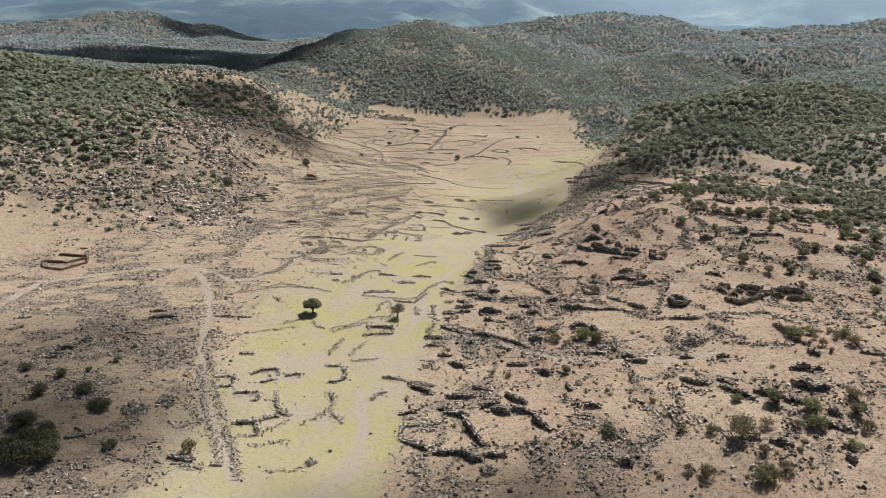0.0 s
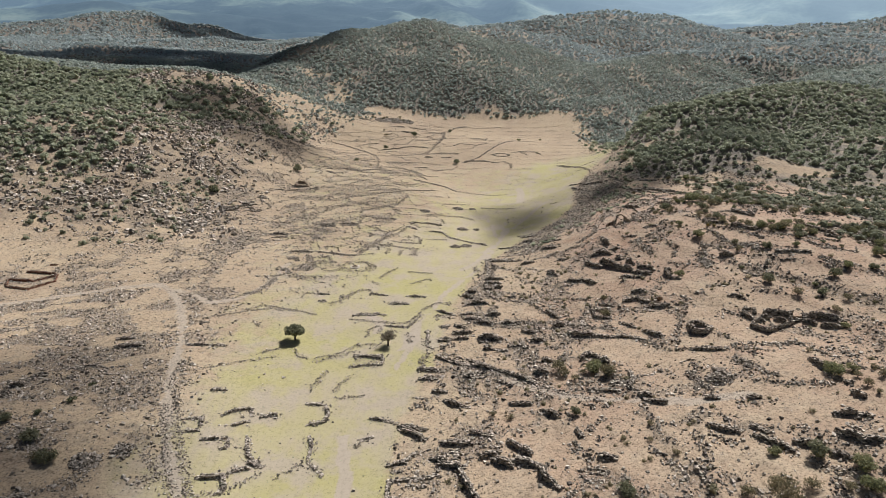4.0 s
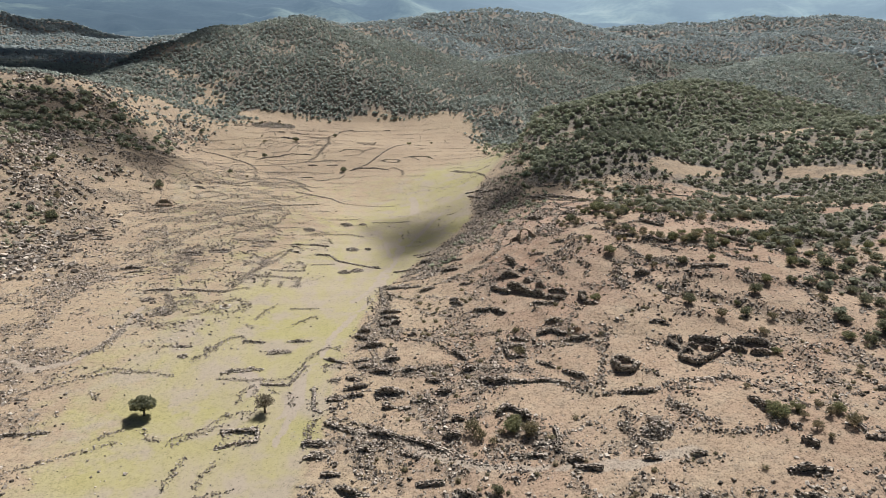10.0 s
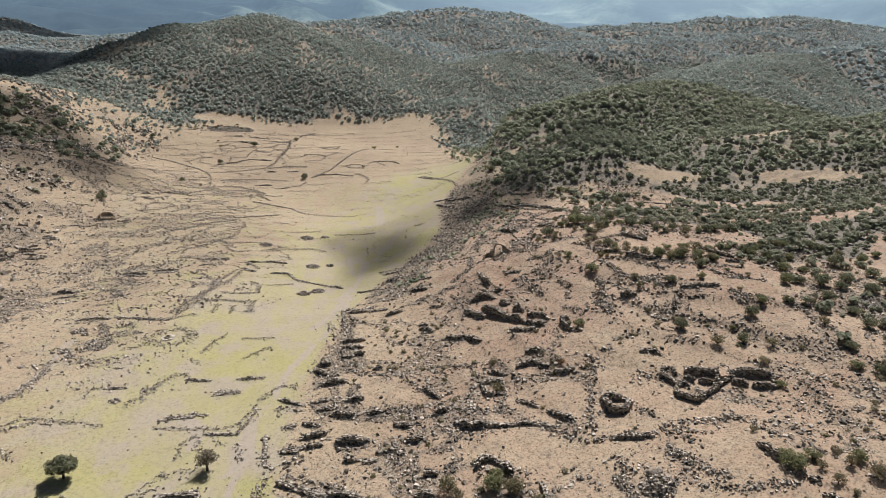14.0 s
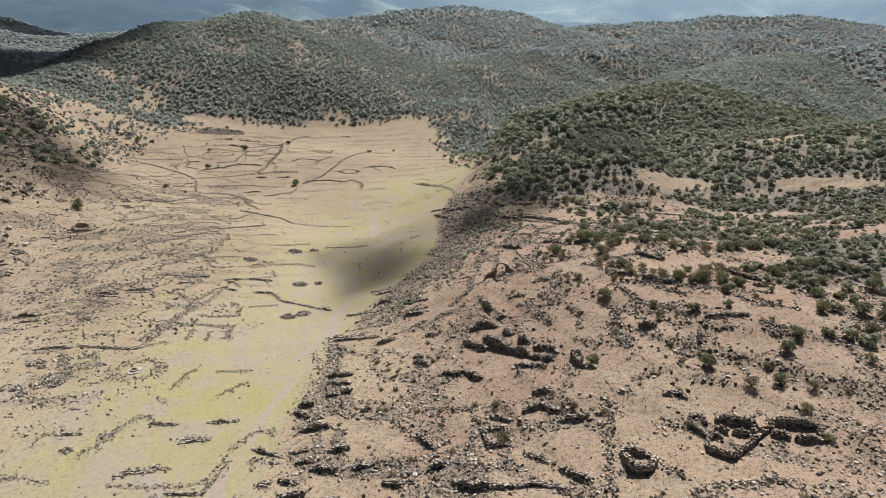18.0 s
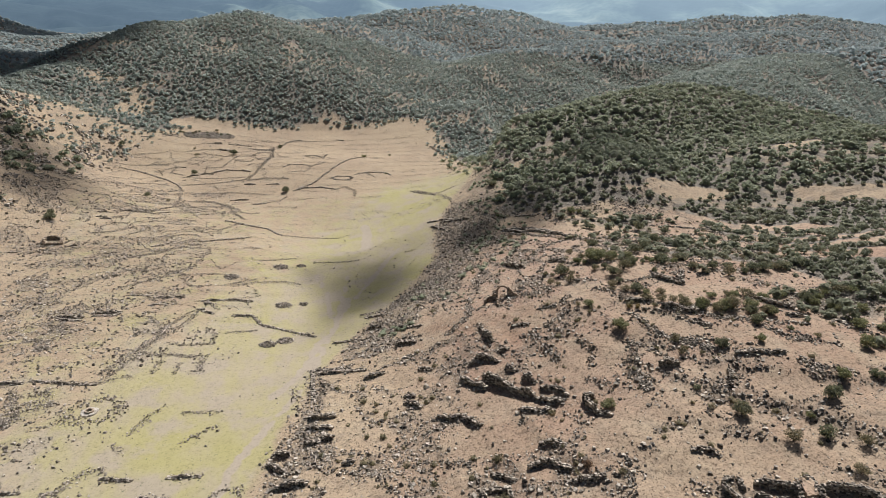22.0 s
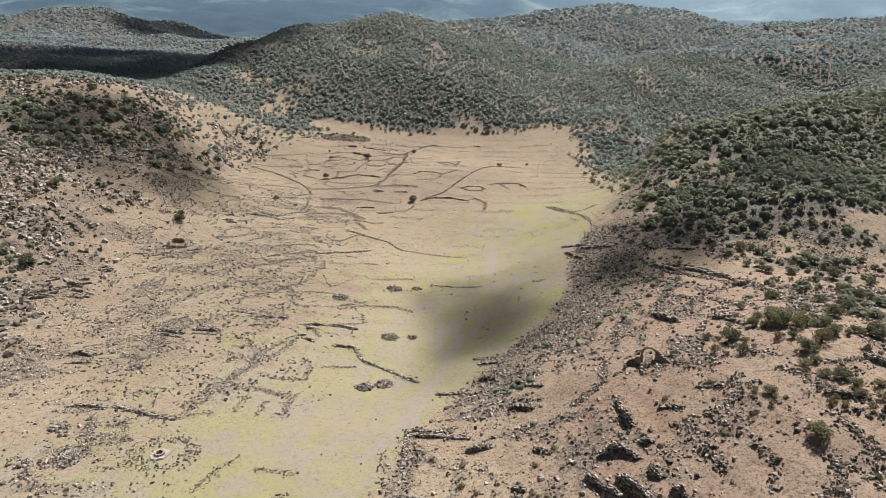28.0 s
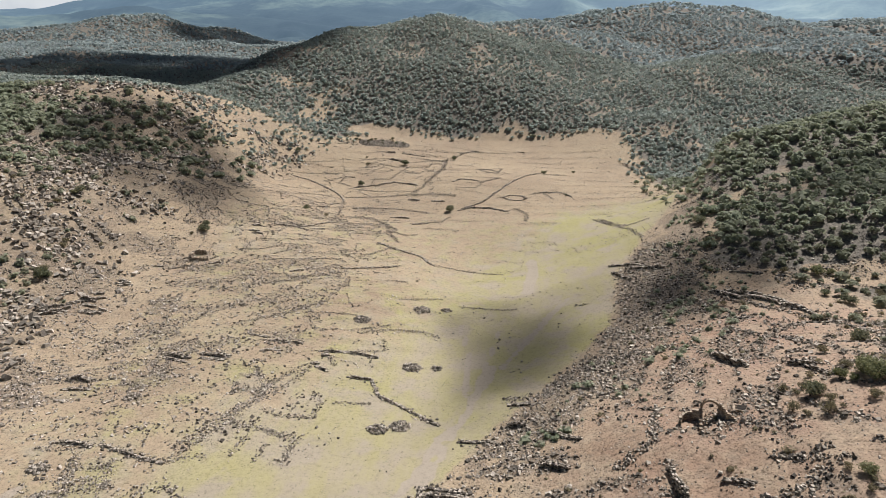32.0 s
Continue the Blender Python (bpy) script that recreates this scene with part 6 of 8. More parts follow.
def ledges(x, y):
    """Broken rock bands that step down the foot of the rocky hill."""
    u = (y + 0.45 * x + 9 * vnoise(x, y, 24, 2, 97)) / 6.5 % 1.0
    return smooth(0.26, 0.10, np.abs(u - 0.5)) * smooth(0.42, 0.52, vnoise(x, y, 9, 2, 98)) * smooth(400, 350, y)


def dens_hill(x, y):
    return rocky_hill(x, y) * (0.05 + 0.95 * np.maximum(0.8 * clumps(x, y, 11, 0.44, 0.66, 14), ledges(x, y)))


def dens_thin(x, y):
    u, kept = plots(x, y)
    s = slope_side(x, y)
    open_ground = smooth(3, -2, s) * smooth(-95, -70, x) * (0.2 + 0.8 * smooth(220, 300, y)) + 0.35 * smooth(30, 60, s)
    west = smooth(20, -40, x - 0.1 * (y - 300))
    c = np.maximum(clumps(x, y, 9, 0.56, 0.72, 15), (0.25 + 0.75 * west) * lines(x, y, 15, 0.055 + 0.03 * smooth(390, 430, y), 22))
    c = np.maximum(0.6 * c * (1 - 0.5 * smooth(350, 400, y)), kept * smooth(0.16, 0.05, np.abs(u - 0.88)) * smooth(0.3, 0.5, vnoise(x, y, 7, 2, 73)))
    return np.clip(open_ground, 0, 1) * (0.2 + 0.8 * np.maximum(west, smooth(340, 390, y))) * (0.03 + 0.97 * c) * (1 - on_tracks(x, y)) * (1 - 0.8 * in_fields(x, y))


rubble("rubble", "loose grey stones strewn over the ruined terraces", -25, 150, 88, 415, 220000, dens_right, 0.22, 0.76, 41, 2.5)
rubble("rubble", "small weathered stones covering the stony flats", -175, -20, 88, 440, 80000, dens_left, 0.26, 0.8, 42, 2.4, material=PALE_STONE)
rubble("rubble", "large pale rocks tumbled down the hillside", -240, -80, 255, 520, 48000, dens_hill, 0.32, 2.0, 43, 2.2, material=PALE_STONE)
rubble("rubble", "scattered small stones on the open ground", -95, 200, 88, 330, 60000, dens_thin, 0.18, 0.7, 44, 3.0, material=PALE_STONE)
rubble("rubble", "loose stones along old field edges in the far valley", -110, 160, 320, 585, 120000, dens_thin, 0.16, 0.44, 45, 2.0, material=PALE_STONE)
def dens_walls(x, y):
    """Lines of larger stones: the worn field walls west of the meadow."""
    a = np.maximum(lines(x, y, 12, 0.045, 92), lines(0.6 * x, y, 9, 0.045, 95))
    where = smooth(5, -25, x - 0.05 * (y - 300)) * smooth(232, 262, y) * smooth(565, 530, y) * smooth(-112, -98, x)
    return a * where * (1 - on_tracks(x, y))


rubble("rubble", "weathered stones lying along worn field walls", -112, 20, 232, 565, 70000, dens_walls, 0.22, 0.62, 48, 1.6, material=PALE_STONE)
rubble("rubble", "small tan and grey stones thick on the ruined terraces", -25, 160, 86, 415, 380000, dens_right, 0.17, 0.46, 46, 1.5, CHIPS, PALE_STONE)
rubble("rubble", "small grey stones thick on the stony flats", -175, -20, 86, 440, 170000, dens_left, 0.17, 0.46, 47, 1.5, CHIPS, PALE_STONE)

# ---- shrubs and single trees ----
def tube(bm, a, b, ra, rb, sides=6):
    """A tapered limb from a to b."""
    a, b = Vector(a), Vector(b)
    w = (b - a).normalized()
    u = w.orthogonal().normalized()
    v = w.cross(u)
    rings = []
    for p, r in ((a, ra), (b, rb)):
        rings.append([bm.verts.new(p + (u * math.cos(k * 6.2832 / sides) + v * math.sin(k * 6.2832 / sides)) * r) for k in range(sides)])
    for k in range(sides):
        bm.faces.new((rings[0][k], rings[0][(k + 1) % sides], rings[1][(k + 1) % sides], rings[1][k]))
    bm.faces.new(rings[1])


def limbs_mesh(name, rng, trunk, high, spread_by, radius, count, material):
    """Trunk and forking limbs up into the crown."""
    bm = bmesh.new()
    top = Vector((rng.normal(0, 0.05), rng.normal(0, 0.05), trunk))
    tube(bm, (0, 0, -0.3), top, radius * 1.25, radius * 0.85, 8)
    for i in range(count):
        a = i * 6.283 / count + rng.uniform(-0.4, 0.4)
        mid = top + Vector((math.cos(a), math.sin(a), 0)) * spread_by * 0.45 + Vector((0, 0, (high - trunk) * rng.uniform(0.3, 0.5)))
        tube(bm, top, mid, radius * 0.6, radius * 0.38)
        for j in range(3):
            b = a + rng.uniform(-0.7, 0.7)
            tip = mid + Vector((math.cos(b), math.sin(b), 0)) * spread_by * rng.uniform(0.25, 0.5) + Vector((0, 0, (high - trunk) * rng.uniform(0.15, 0.45)))
            tube(bm, mid, tip, radius * 0.34, radius * 0.1, 5)
    me = bpy.data.meshes.new(name)
    bm.to_mesh(me)
    bm.free()
    me.materials.append(material)
    return me


def crown_mesh(name, rng, leaves, leaf, lumps, flat, lift, material, core=True):
    """A crown of unit radius: several leafy lumps of sprays with gaps between, uneven in outline."""
    vs, fs = [], []
    cs = []
    for i in range(lumps):
        a, d = rng.uniform(0, 6.283), math.sqrt(rng.rand()) * 0.62
        cs.append((Vector((d * math.cos(a), d * math.sin(a), lift + flat * rng.uniform(-0.35, 0.55) * (1.15 - d))), rng.uniform(0.28, 0.46)))
    for i in range(leaves):
        c, r = cs[rng.randint(lumps)]
        d = Vector(rng.normal(0, 1, 3)).normalized()
        d.z *= 0.8
        p = c + d * r * (0.55 + 0.55 * rng.rand())
        n = (d + Vector(rng.normal(0, 0.5, 3))).normalized()
        u = n.orthogonal().normalized()
        u.rotate(Matrix.Rotation(rng.rand() * 6.28, 3, n))
        w = n.cross(u)
        s = leaf * rng.uniform(0.6, 1.4)
        k = len(vs)
        vs += [p + u * s, p + w * s * 0.7, p - u * s * 0.9, p - w * s * 0.6]
        fs.append((k, k + 1, k + 2, k + 3))
    if core:
        for c, r in cs:
            k = len(vs)
            for z in (-0.55, 0.0, 0.55):
                for j in range(5):
                    rr = r * (0.72 if z == 0 else 0.45) * rng.uniform(0.8, 1.1)
                    vs.append(c + Vector((rr * math.cos(j * 1.2566 + z), rr * math.sin(j * 1.2566 + z), z * r)))
            for q in (0, 1):
                for j in range(5):
                    fs.append((k + q * 5 + j, k + q * 5 + (j + 1) % 5, k + q * 5 + 5 + (j + 1) % 5, k + q * 5 + 5 + j))
    return mesh_from(name, np.array([tuple(v) for v in vs]), np.array(fs), material)


BARK = stone_material("grey_bark", (0.05, 0.042, 0.034), (0.09, 0.075, 0.06), (0.14, 0.12, 0.095))
LEAF = {
    "dark": leaf_material("dark_leaves", (0.10, 0.11, 0.062), (0.20, 0.21, 0.12), (0.27, 0.255, 0.16)),
    "green": leaf_material("green_leaves", (0.125, 0.135, 0.06), (0.25, 0.26, 0.125), (0.33, 0.305, 0.17)),
    "olive": leaf_material("olive_leaves", (0.115, 0.108, 0.058), (0.23, 0.205, 0.115), (0.31, 0.255, 0.155)),
    "russet": leaf_material("russet_leaves", (0.10, 0.06, 0.035), (0.18, 0.105, 0.06), (0.25, 0.16, 0.09)),
    "straw": leaf_material("straw_tufts", (0.2, 0.15, 0.06), (0.3, 0.22, 0.09), (0.36, 0.28, 0.13)),
}
LEAF["tall"] = LEAF["dark"]
WORDS = {"dark": "dark green holm-oak shrub with dense leaves", "green": "bright green leafy shrub among the stones",
         "olive": "dry olive-brown thorn shrub with thin leaves", "russet": "russet-brown withered shrub beside a broken wall",
         "straw": "straw-coloured tuft of dry grass", "tall": "slim upright dark green tree on the valley floor"}
PROTO = {}


def shrub(look_of, x, y, r):
    """A shrub of crown radius r: stems and crown; three shapes for each look."""
    turn = (x * 37.7 + y * 91.3) % 360
    big = 0 if r < 1.7 else 1 if r < 2.7 else 2
    k = (look_of, int(x * 7 + y * 3) % 3, big)
    tall = look_of == "tall"
    s = r * (0.9 + 0.2 * math.sin(x + y))
    size = Vector((s, s, s * (0.95 + 0.2 * math.sin(3 * x))))
    m = pose(x, y, ground_z(x, y), 0, 0, turn)
    if k in PROTO:
        first = PROTO[k].scale
        return copy_thing(PROTO[k], m @ Matrix.Diagonal((size.x / first.x, size.y / first.y, size.z / first.z, 1)))
    rng = np.random.RandomState(sum(map(ord, look_of)) + 10 * k[1])
    thing = new("tree" if tall else "shrub")
    tagged(thing, WORDS[look_of], "tree" if tall else "shrub", "slim trees" if tall else "shrubs on the slopes")
    thin = look_of in ("olive", "russet")
    part("stem", limbs_mesh("stem", rng, 0.5 if tall else 0.15, 1.6 if tall else 0.9, 0.5 if tall else 0.8, 0.07, 4 if tall else 5, BARK), thing)
    part("crown", crown_mesh("crown", rng, (330 if thin else 520) * (1, 2, 4)[big], (0.115 if thin else 0.135) * (1, 0.74, 0.52)[big], (11 if thin else 14) + 7 * big, 1.5 if tall else 0.75, 1.25 if tall else 0.6,
                             LEAF[look_of], core=False), thing)
    PROTO[k] = thing
    thing.matrix_basis = m @ Matrix.Diagonal((*size, 1))
    return thing


shrub("dark", -83.6, 107.7, 3.4)
shrub("dark", -79.2, 106.4, 3.0)
shrub("dark", -84.9, 104.0, 3.1)
shrub("dark", -77.0, 102.9, 3.2)
shrub("dark", -81.0, 101.4, 3.3)
shrub("dark", -81.4, 110.6, 2.9)
shrub("dark", -87.1, 112.0, 3.5)
shrub("dark", -75.4, 120.8, 2.2)
shrub("olive", -78.1, 121.4, 2.2)
shrub("olive", -51.9, 109.8, 1.9)
shrub("dark", -101.1, 135.2, 2)
shrub("dark", -91.3, 132.3, 2)
shrub("dark", -86.7, 135.8, 1.6)
shrub("dark", -82.4, 141.5, 1.3)
shrub("dark", -82.1, 149.4, 1.2)
shrub("dark", -82.4, 126.9, 2.5)
shrub("dark", -91.3, 124.1, 2)
shrub("dark", -67.6, 108.4, 1.9)
shrub("olive", 29.5, 154.4, 2.2)
shrub("olive", 32.5, 149.7, 1.4)
shrub("green", 38.1, 154.5, 2.2)
shrub("olive", 40.0, 150.5, 2)
shrub("olive", 16.3, 137.2, 1.3)
shrub("olive", 12.5, 138.6, 1.2)
shrub("dark", 30.1, 135.7, 1.5)
shrub("dark", 34.8, 111.8, 2)
shrub("olive", 44.0, 129.7, 1.3)
shrub("olive", 42.9, 125.3, 1.2)
shrub("olive", 46.1, 120.1, 1.2)
shrub("olive", 52.0, 127.9, 1)
shrub("green", 62.6, 116.7, 1.8)
shrub("olive", 54.5, 108.4, 2)
shrub("olive", 59.2, 105.6, 3.2)
shrub("olive", 59.9, 109.5, 2)
shrub("olive", 64.9, 107.9, 2)
shrub("olive", 61.5, 105.1, 1.3)
shrub("dark", 69.6, 115.1, 2.2)
shrub("green", 74.5, 110.5, 2.5)
shrub("green", 73.3, 105.8, 2.5)
shrub("olive", 70.0, 106.4, 1.5)
shrub("green", 84.9, 138.0, 2.5)
shrub("olive", 88.5, 136.0, 1.6)
shrub("olive", 93.1, 135.0, 1.5)
shrub("olive", 94.6, 131.6, 2.2)
shrub("olive", 83.7, 112.4, 2)
shrub("green", 58.6, 94.4, 2.5)
shrub("olive", 48.9, 96.6, 2)
shrub("olive", 46.3, 98.2, 1.5)
shrub("olive", 62.7, 95.7, 1.8)
shrub("olive", 61.2, 100.6, 2)
shrub("green", 77.2, 99.9, 1.5)
shrub("olive", 88.7, 129.3, 1.3)
shrub("olive", 81.9, 104.1, 2)
shrub("dark", 82.0, 108.0, 1.6)
shrub("dark", 98.8, 200.5, 2.2)
shrub("green", 107.0, 199.2, 1.8)
shrub("dark", 116.9, 202.8, 1.3)
shrub("olive", 120.3, 198.7, 1.5)
shrub("green", 128.2, 194.3, 2)
shrub("dark", 132.2, 193.8, 2)
shrub("dark", 136.3, 191.6, 2.5)
shrub("green", 115.1, 186.2, 2.2)
shrub("dark", 109.6, 182.5, 2.2)
shrub("dark", 121.4, 184.8, 2.2)
shrub("dark", 131.9, 184.0, 2)
shrub("olive", 127.3, 183.6, 1.5)
shrub("dark", 92.4, 184.3, 2.2)
shrub("olive", 96.4, 176.0, 1.8)
shrub("olive", 107.7, 172.2, 2)
shrub("olive", 102.1, 167.5, 2.2)
shrub("green", 103.1, 180.0, 1)
shrub("green", 116.9, 158.7, 2.3)
shrub("dark", 119.7, 156.0, 2.2)
shrub("dark", 120.8, 165.0, 2.2)
shrub("dark", 130.7, 170.6, 2.5)
shrub("dark", 135.2, 170.2, 2.5)
shrub("dark", 139.8, 188.7, 2)
shrub("dark", 144.4, 191.9, 2.5)
shrub("dark", 145.7, 184.9, 3)
shrub("dark", 154.7, 193.5, 2.5)
shrub("green", 99.8, 159.7, 1.4)
shrub("olive", 110.5, 147.8, 1)
shrub("olive", 84.9, 148.3, 1)
shrub("olive", 108.6, 155.3, 1)
shrub("green", 108.4, 212.7, 2.4)
shrub("green", 114.3, 212.3, 2.2)
shrub("green", 117.3, 209.1, 2.2)
shrub("dark", 131.8, 215.6, 2)
shrub("green", 134.8, 210.2, 2)
shrub("green", 141.3, 208.8, 2.5)
shrub("dark", 152.7, 214.7, 2.2)
shrub("dark", 153.3, 211.4, 2)
shrub("olive", 156.9, 207.7, 2)
shrub("green", 168.8, 206.8, 2.5)
shrub("green", 161.4, 204.3, 2)
shrub("green", 133.5, 201.9, 2.2)
shrub("green", 138.0, 199.8, 2.2)
shrub("dark", 150.9, 202.9, 2.5)
shrub("green", 83.0, 213.7, 2)
shrub("olive", 99.7, 215.3, 1.5)
shrub("olive", 93.7, 217.9, 1.3)
shrub("green", 102.8, 214.2, 2)
shrub("green", 106.0, 213.0, 2)
shrub("olive", 93.7, 223.2, 1.2)
shrub("dark", 92.2, 232.2, 1.5)
shrub("olive", 79.7, 221.9, 1)
shrub("olive", 91.3, 205.2, 1.5)
shrub("dark", 88.1, 191.9, 1.2)
shrub("olive", 48.4, 190.9, 1.5)
shrub("russet", 61.8, 182.3, 1.8)
shrub("olive", 66.6, 179.2, 1)
shrub("green", 71.1, 194.0, 1.6)
shrub("olive", 46.3, 180.3, 1.9)
shrub("green", 37.6, 152.7, 2.2)
shrub("olive", 40.4, 150.3, 2)
shrub("olive", 30.2, 151.7, 2.2)
shrub("olive", 35.0, 152.4, 1.5)
shrub("green", 85.1, 140.4, 2.3)
shrub("green", 89.1, 138.7, 1.5)
shrub("olive", 93.5, 138.5, 1.5)
shrub("green", 95.2, 135.5, 2.2)
shrub("olive", 88.5, 132.5, 1.3)
shrub("olive", 78.8, 226.3, 1.2)
shrub("olive", 112.3, 168.9, 1.5)
shrub("dark", 125.6, 158.3, 2.3)
shrub("dark", 129.9, 164.2, 2.3)
shrub("dark", 133.4, 177.6, 2.2)
shrub("olive", 122.4, 174.1, 1.6)
shrub("dark", 102.8, 175.5, 1.6)
shrub("dark", -113.1, 324.5, 2)
shrub("olive", -109.5, 347.8, 1.5)
shrub("green", 81.1, 225.2, 2.2)
shrub("dark", 92.3, 236.2, 1.8)
shrub("olive", 93.7, 235.5, 1.5)
shrub("olive", 89.6, 230.8, 2)
shrub("green", 94.9, 224.0, 1.8)
shrub("dark", 94.1, 227.1, 2)
shrub("olive", 91.7, 228.3, 2)
shrub("olive", 98.1, 223.2, 1.5)
shrub("dark", 103.1, 234.7, 1.5)
shrub("olive", 78.0, 241.9, 1.8)
shrub("olive", 79.5, 240.3, 1.3)
shrub("olive", 82.5, 239.8, 1.5)
shrub("dark", 82.3, 245.6, 2)
shrub("green", 97.3, 246.5, 3)
shrub("green", 93.4, 247.5, 3)
shrub("green", 92.6, 250.0, 2.5)
shrub("olive", 91.2, 252.8, 2)
shrub("green", 101.6, 246.6, 2)
shrub("green", 105.3, 242.3, 1)
shrub("dark", 108.4, 239.5, 2)
shrub("olive", 85.2, 252.1, 1.5)
shrub("olive", 92.1, 262.4, 1.5)
shrub("straw", 88.6, 220.1, 0.7)
shrub("straw", 90.0, 219.2, 0.9)
shrub("olive", 86.8, 300.6, 1.5)
shrub("olive", 90.7, 298.1, 1.3)
shrub("green", 115.2, 314.6, 2.2)
shrub("green", 118.4, 314.0, 2)
shrub("olive", 107.3, 316.3, 1.5)
shrub("dark", 110.9, 300.8, 1.8)
shrub("dark", 114.4, 296.1, 2)
shrub("olive", 123.7, 300.3, 1.8)
shrub("dark", 129.9, 303.2, 2)
shrub("green", 133.0, 299.7, 2)
shrub("dark", 130.5, 291.1, 2.5)
shrub("dark", 116.8, 282.8, 2)
shrub("dark", 102.9, 269.8, 2)
shrub("dark", 107.8, 253.4, 2.5)
shrub("dark", 124.0, 269.9, 3)
shrub("dark", 123.5, 274.7, 2.5)
shrub("dark", 138.2, 287.3, 2.5)
shrub("dark", 114.1, 258.6, 2.2)
shrub("dark", 89.9, 324.9, 1.6)
shrub("dark", 105.4, 331.4, 1.8)
shrub("dark", 97.7, 361.6, 3)
shrub("dark", 100.8, 368.8, 2.2)
shrub("dark", 95.2, 341.7, 2.5)
shrub("dark", -85.6, 378.3, 2.3)
shrub("dark", -114.4, 323.2, 2.6)
shrub("olive", -118.0, 340.0, 1.8)
shrub("olive", -140.0, 364.0, 1.8)
shrub("olive", -138.7, 371.8, 1.8)
shrub("green", -129.7, 367.4, 2.2)
shrub("olive", -141.0, 355.2, 1.6)
shrub("olive", -138.3, 350.5, 1.5)
shrub("olive", -132.0, 359.2, 1.4)
shrub("olive", -150.3, 364.0, 1.4)
shrub("dark", -140.1, 378.4, 1.8)
shrub("tall", -57.3, 419.4, 2.3)
shrub("tall", -88.8, 511.2, 1.9)
shrub("olive", -46.5, 509.0, 2.4)
shrub("dark", -43.7, 473.9, 2.2)
shrub("dark", -25.2, 510.4, 2.6)
shrub("dark", 2.6, 528.9, 2.4)
shrub("green", 54.3, 494.1, 1.6)
shrub("olive", 71.0, 498.2, 1.8)
shrub("dark", 110.8, 509.7, 2.4)
shrub("dark", 7.2, 432.5, 2.9)
shrub("olive", -49.3, 518.9, 1.6)
shrub("dark", 51.9, 572.8, 2.6)
shrub("dark", 62.6, 450.6, 1.6)
shrub("olive", -47.9, 418.4, 1.4)
shrub("dark", -84.7, 374.8, 2.4)
shrub("olive", -87.6, 370.1, 1.2)
shrub("olive", -118.6, 342.6, 2.0)
shrub("olive", -115.8, 325.6, 2.6)
shrub("dark", -128.9, 369.2, 2.2)
shrub("olive", -131.1, 359.7, 1.5)


# the round green tree and the thin-leaved grey tree on the meadow
def thicket(look_of, r, wide, count, *points):
    """A loose row of shrubs along an old terrace edge."""
    rng = np.random.RandomState(count + int(abs(10 * points[0][0])))
    run = np.linspace(0, len(points) - 1.001, count)
    for k in run:
        (ax, ay), (bx, by) = points[int(k)], points[int(k) + 1]
        f = k % 1.0 + rng.uniform(-0.12, 0.12)
        shrub(look_of if rng.rand() < 0.7 else "olive", ax + (bx - ax) * f + rng.normal(0, 0.5), ay + (by - ay) * f + rng.normal(0, wide * 0.4),
              r * rng.uniform(0.65, 1.25))


thicket("green", 1.6, 2.0, 8, (88.3, 250.2), (99.8, 242.2), (112.2, 239.5))
thicket("dark", 2.0, 4.5, 14, (113.6, 236.2), (128.3, 232.0), (146.9, 232.6))
thicket("green", 2.1, 4.5, 12, (109.3, 219.1), (119.6, 215.6), (132.5, 215.4), (146.6, 218.1))
thicket("dark", 1.9, 4.0, 10, (137.4, 244.3), (163.0, 251.2), (176.7, 243.7))
thicket("olive", 1.5, 2.0, 8, (99.3, 285.6), (115.7, 287.3), (130.6, 288.6))
thicket("dark", 1.9, 3.0, 9, (89.4, 241.9), (102.0, 240.1), (117.7, 244.6))
thicket("olive", 1.5, 2.5, 6, (88.9, 223.9), (94.6, 219.7), (99.8, 215.2))
thicket("dark", 2.0, 3.0, 8, (102.7, 215.6), (108.1, 209.9), (116.9, 209.0))
thicket("olive", 1.2, 2.0, 6, (77.6, 248.5), (83.8, 247.6), (85.5, 239.8))
thicket("olive", 1.2, 2.5, 6, (87.7, 203.4), (93.6, 201.6), (96.9, 194.4))
thicket("dark", 1.3, 7.0, 18, (-60.0, 545.0), (-44.0, 549.0), (-30.0, 551.0))


def meadow_tree(x, y, r, leaf, label, leaves, core, seed):
    rng = np.random.RandomState(seed)
    thing = new("tree")
    thing.location = (x, y, ground_z(x, y))
    thing.matrix_world = Matrix.Translation(thing.location)
    tagged(thing, label, "tree")
    trunk = new("trunk", limbs_mesh("trunk", rng, 1.3, 4.6, r * 0.8, 0.24, 6, BARK))
    trunk.parent = thing
    crown = new("crown", crown_mesh("crown", rng, leaves, 0.11, 18, 0.9, 0.25, leaf, core))
    crown.parent = thing
    crown.location, crown.scale = (0, 0, 2.35), (r, r, r * 0.82)


GREY_LEAF = leaf_material("grey_dry_leaves", (0.12, 0.10, 0.07), (0.21, 0.18, 0.125), (0.28, 0.24, 0.17))
meadow_tree(-40.2, 177.0, 3.2, LEAF["dark"], "round dark green broad-leaved tree alone on the meadow", 2400, True, 5)
meadow_tree(-13.8, 173.4, 2.6, GREY_LEAF, "grey-brown almost leafless tree by a low wall", 650, False, 6)


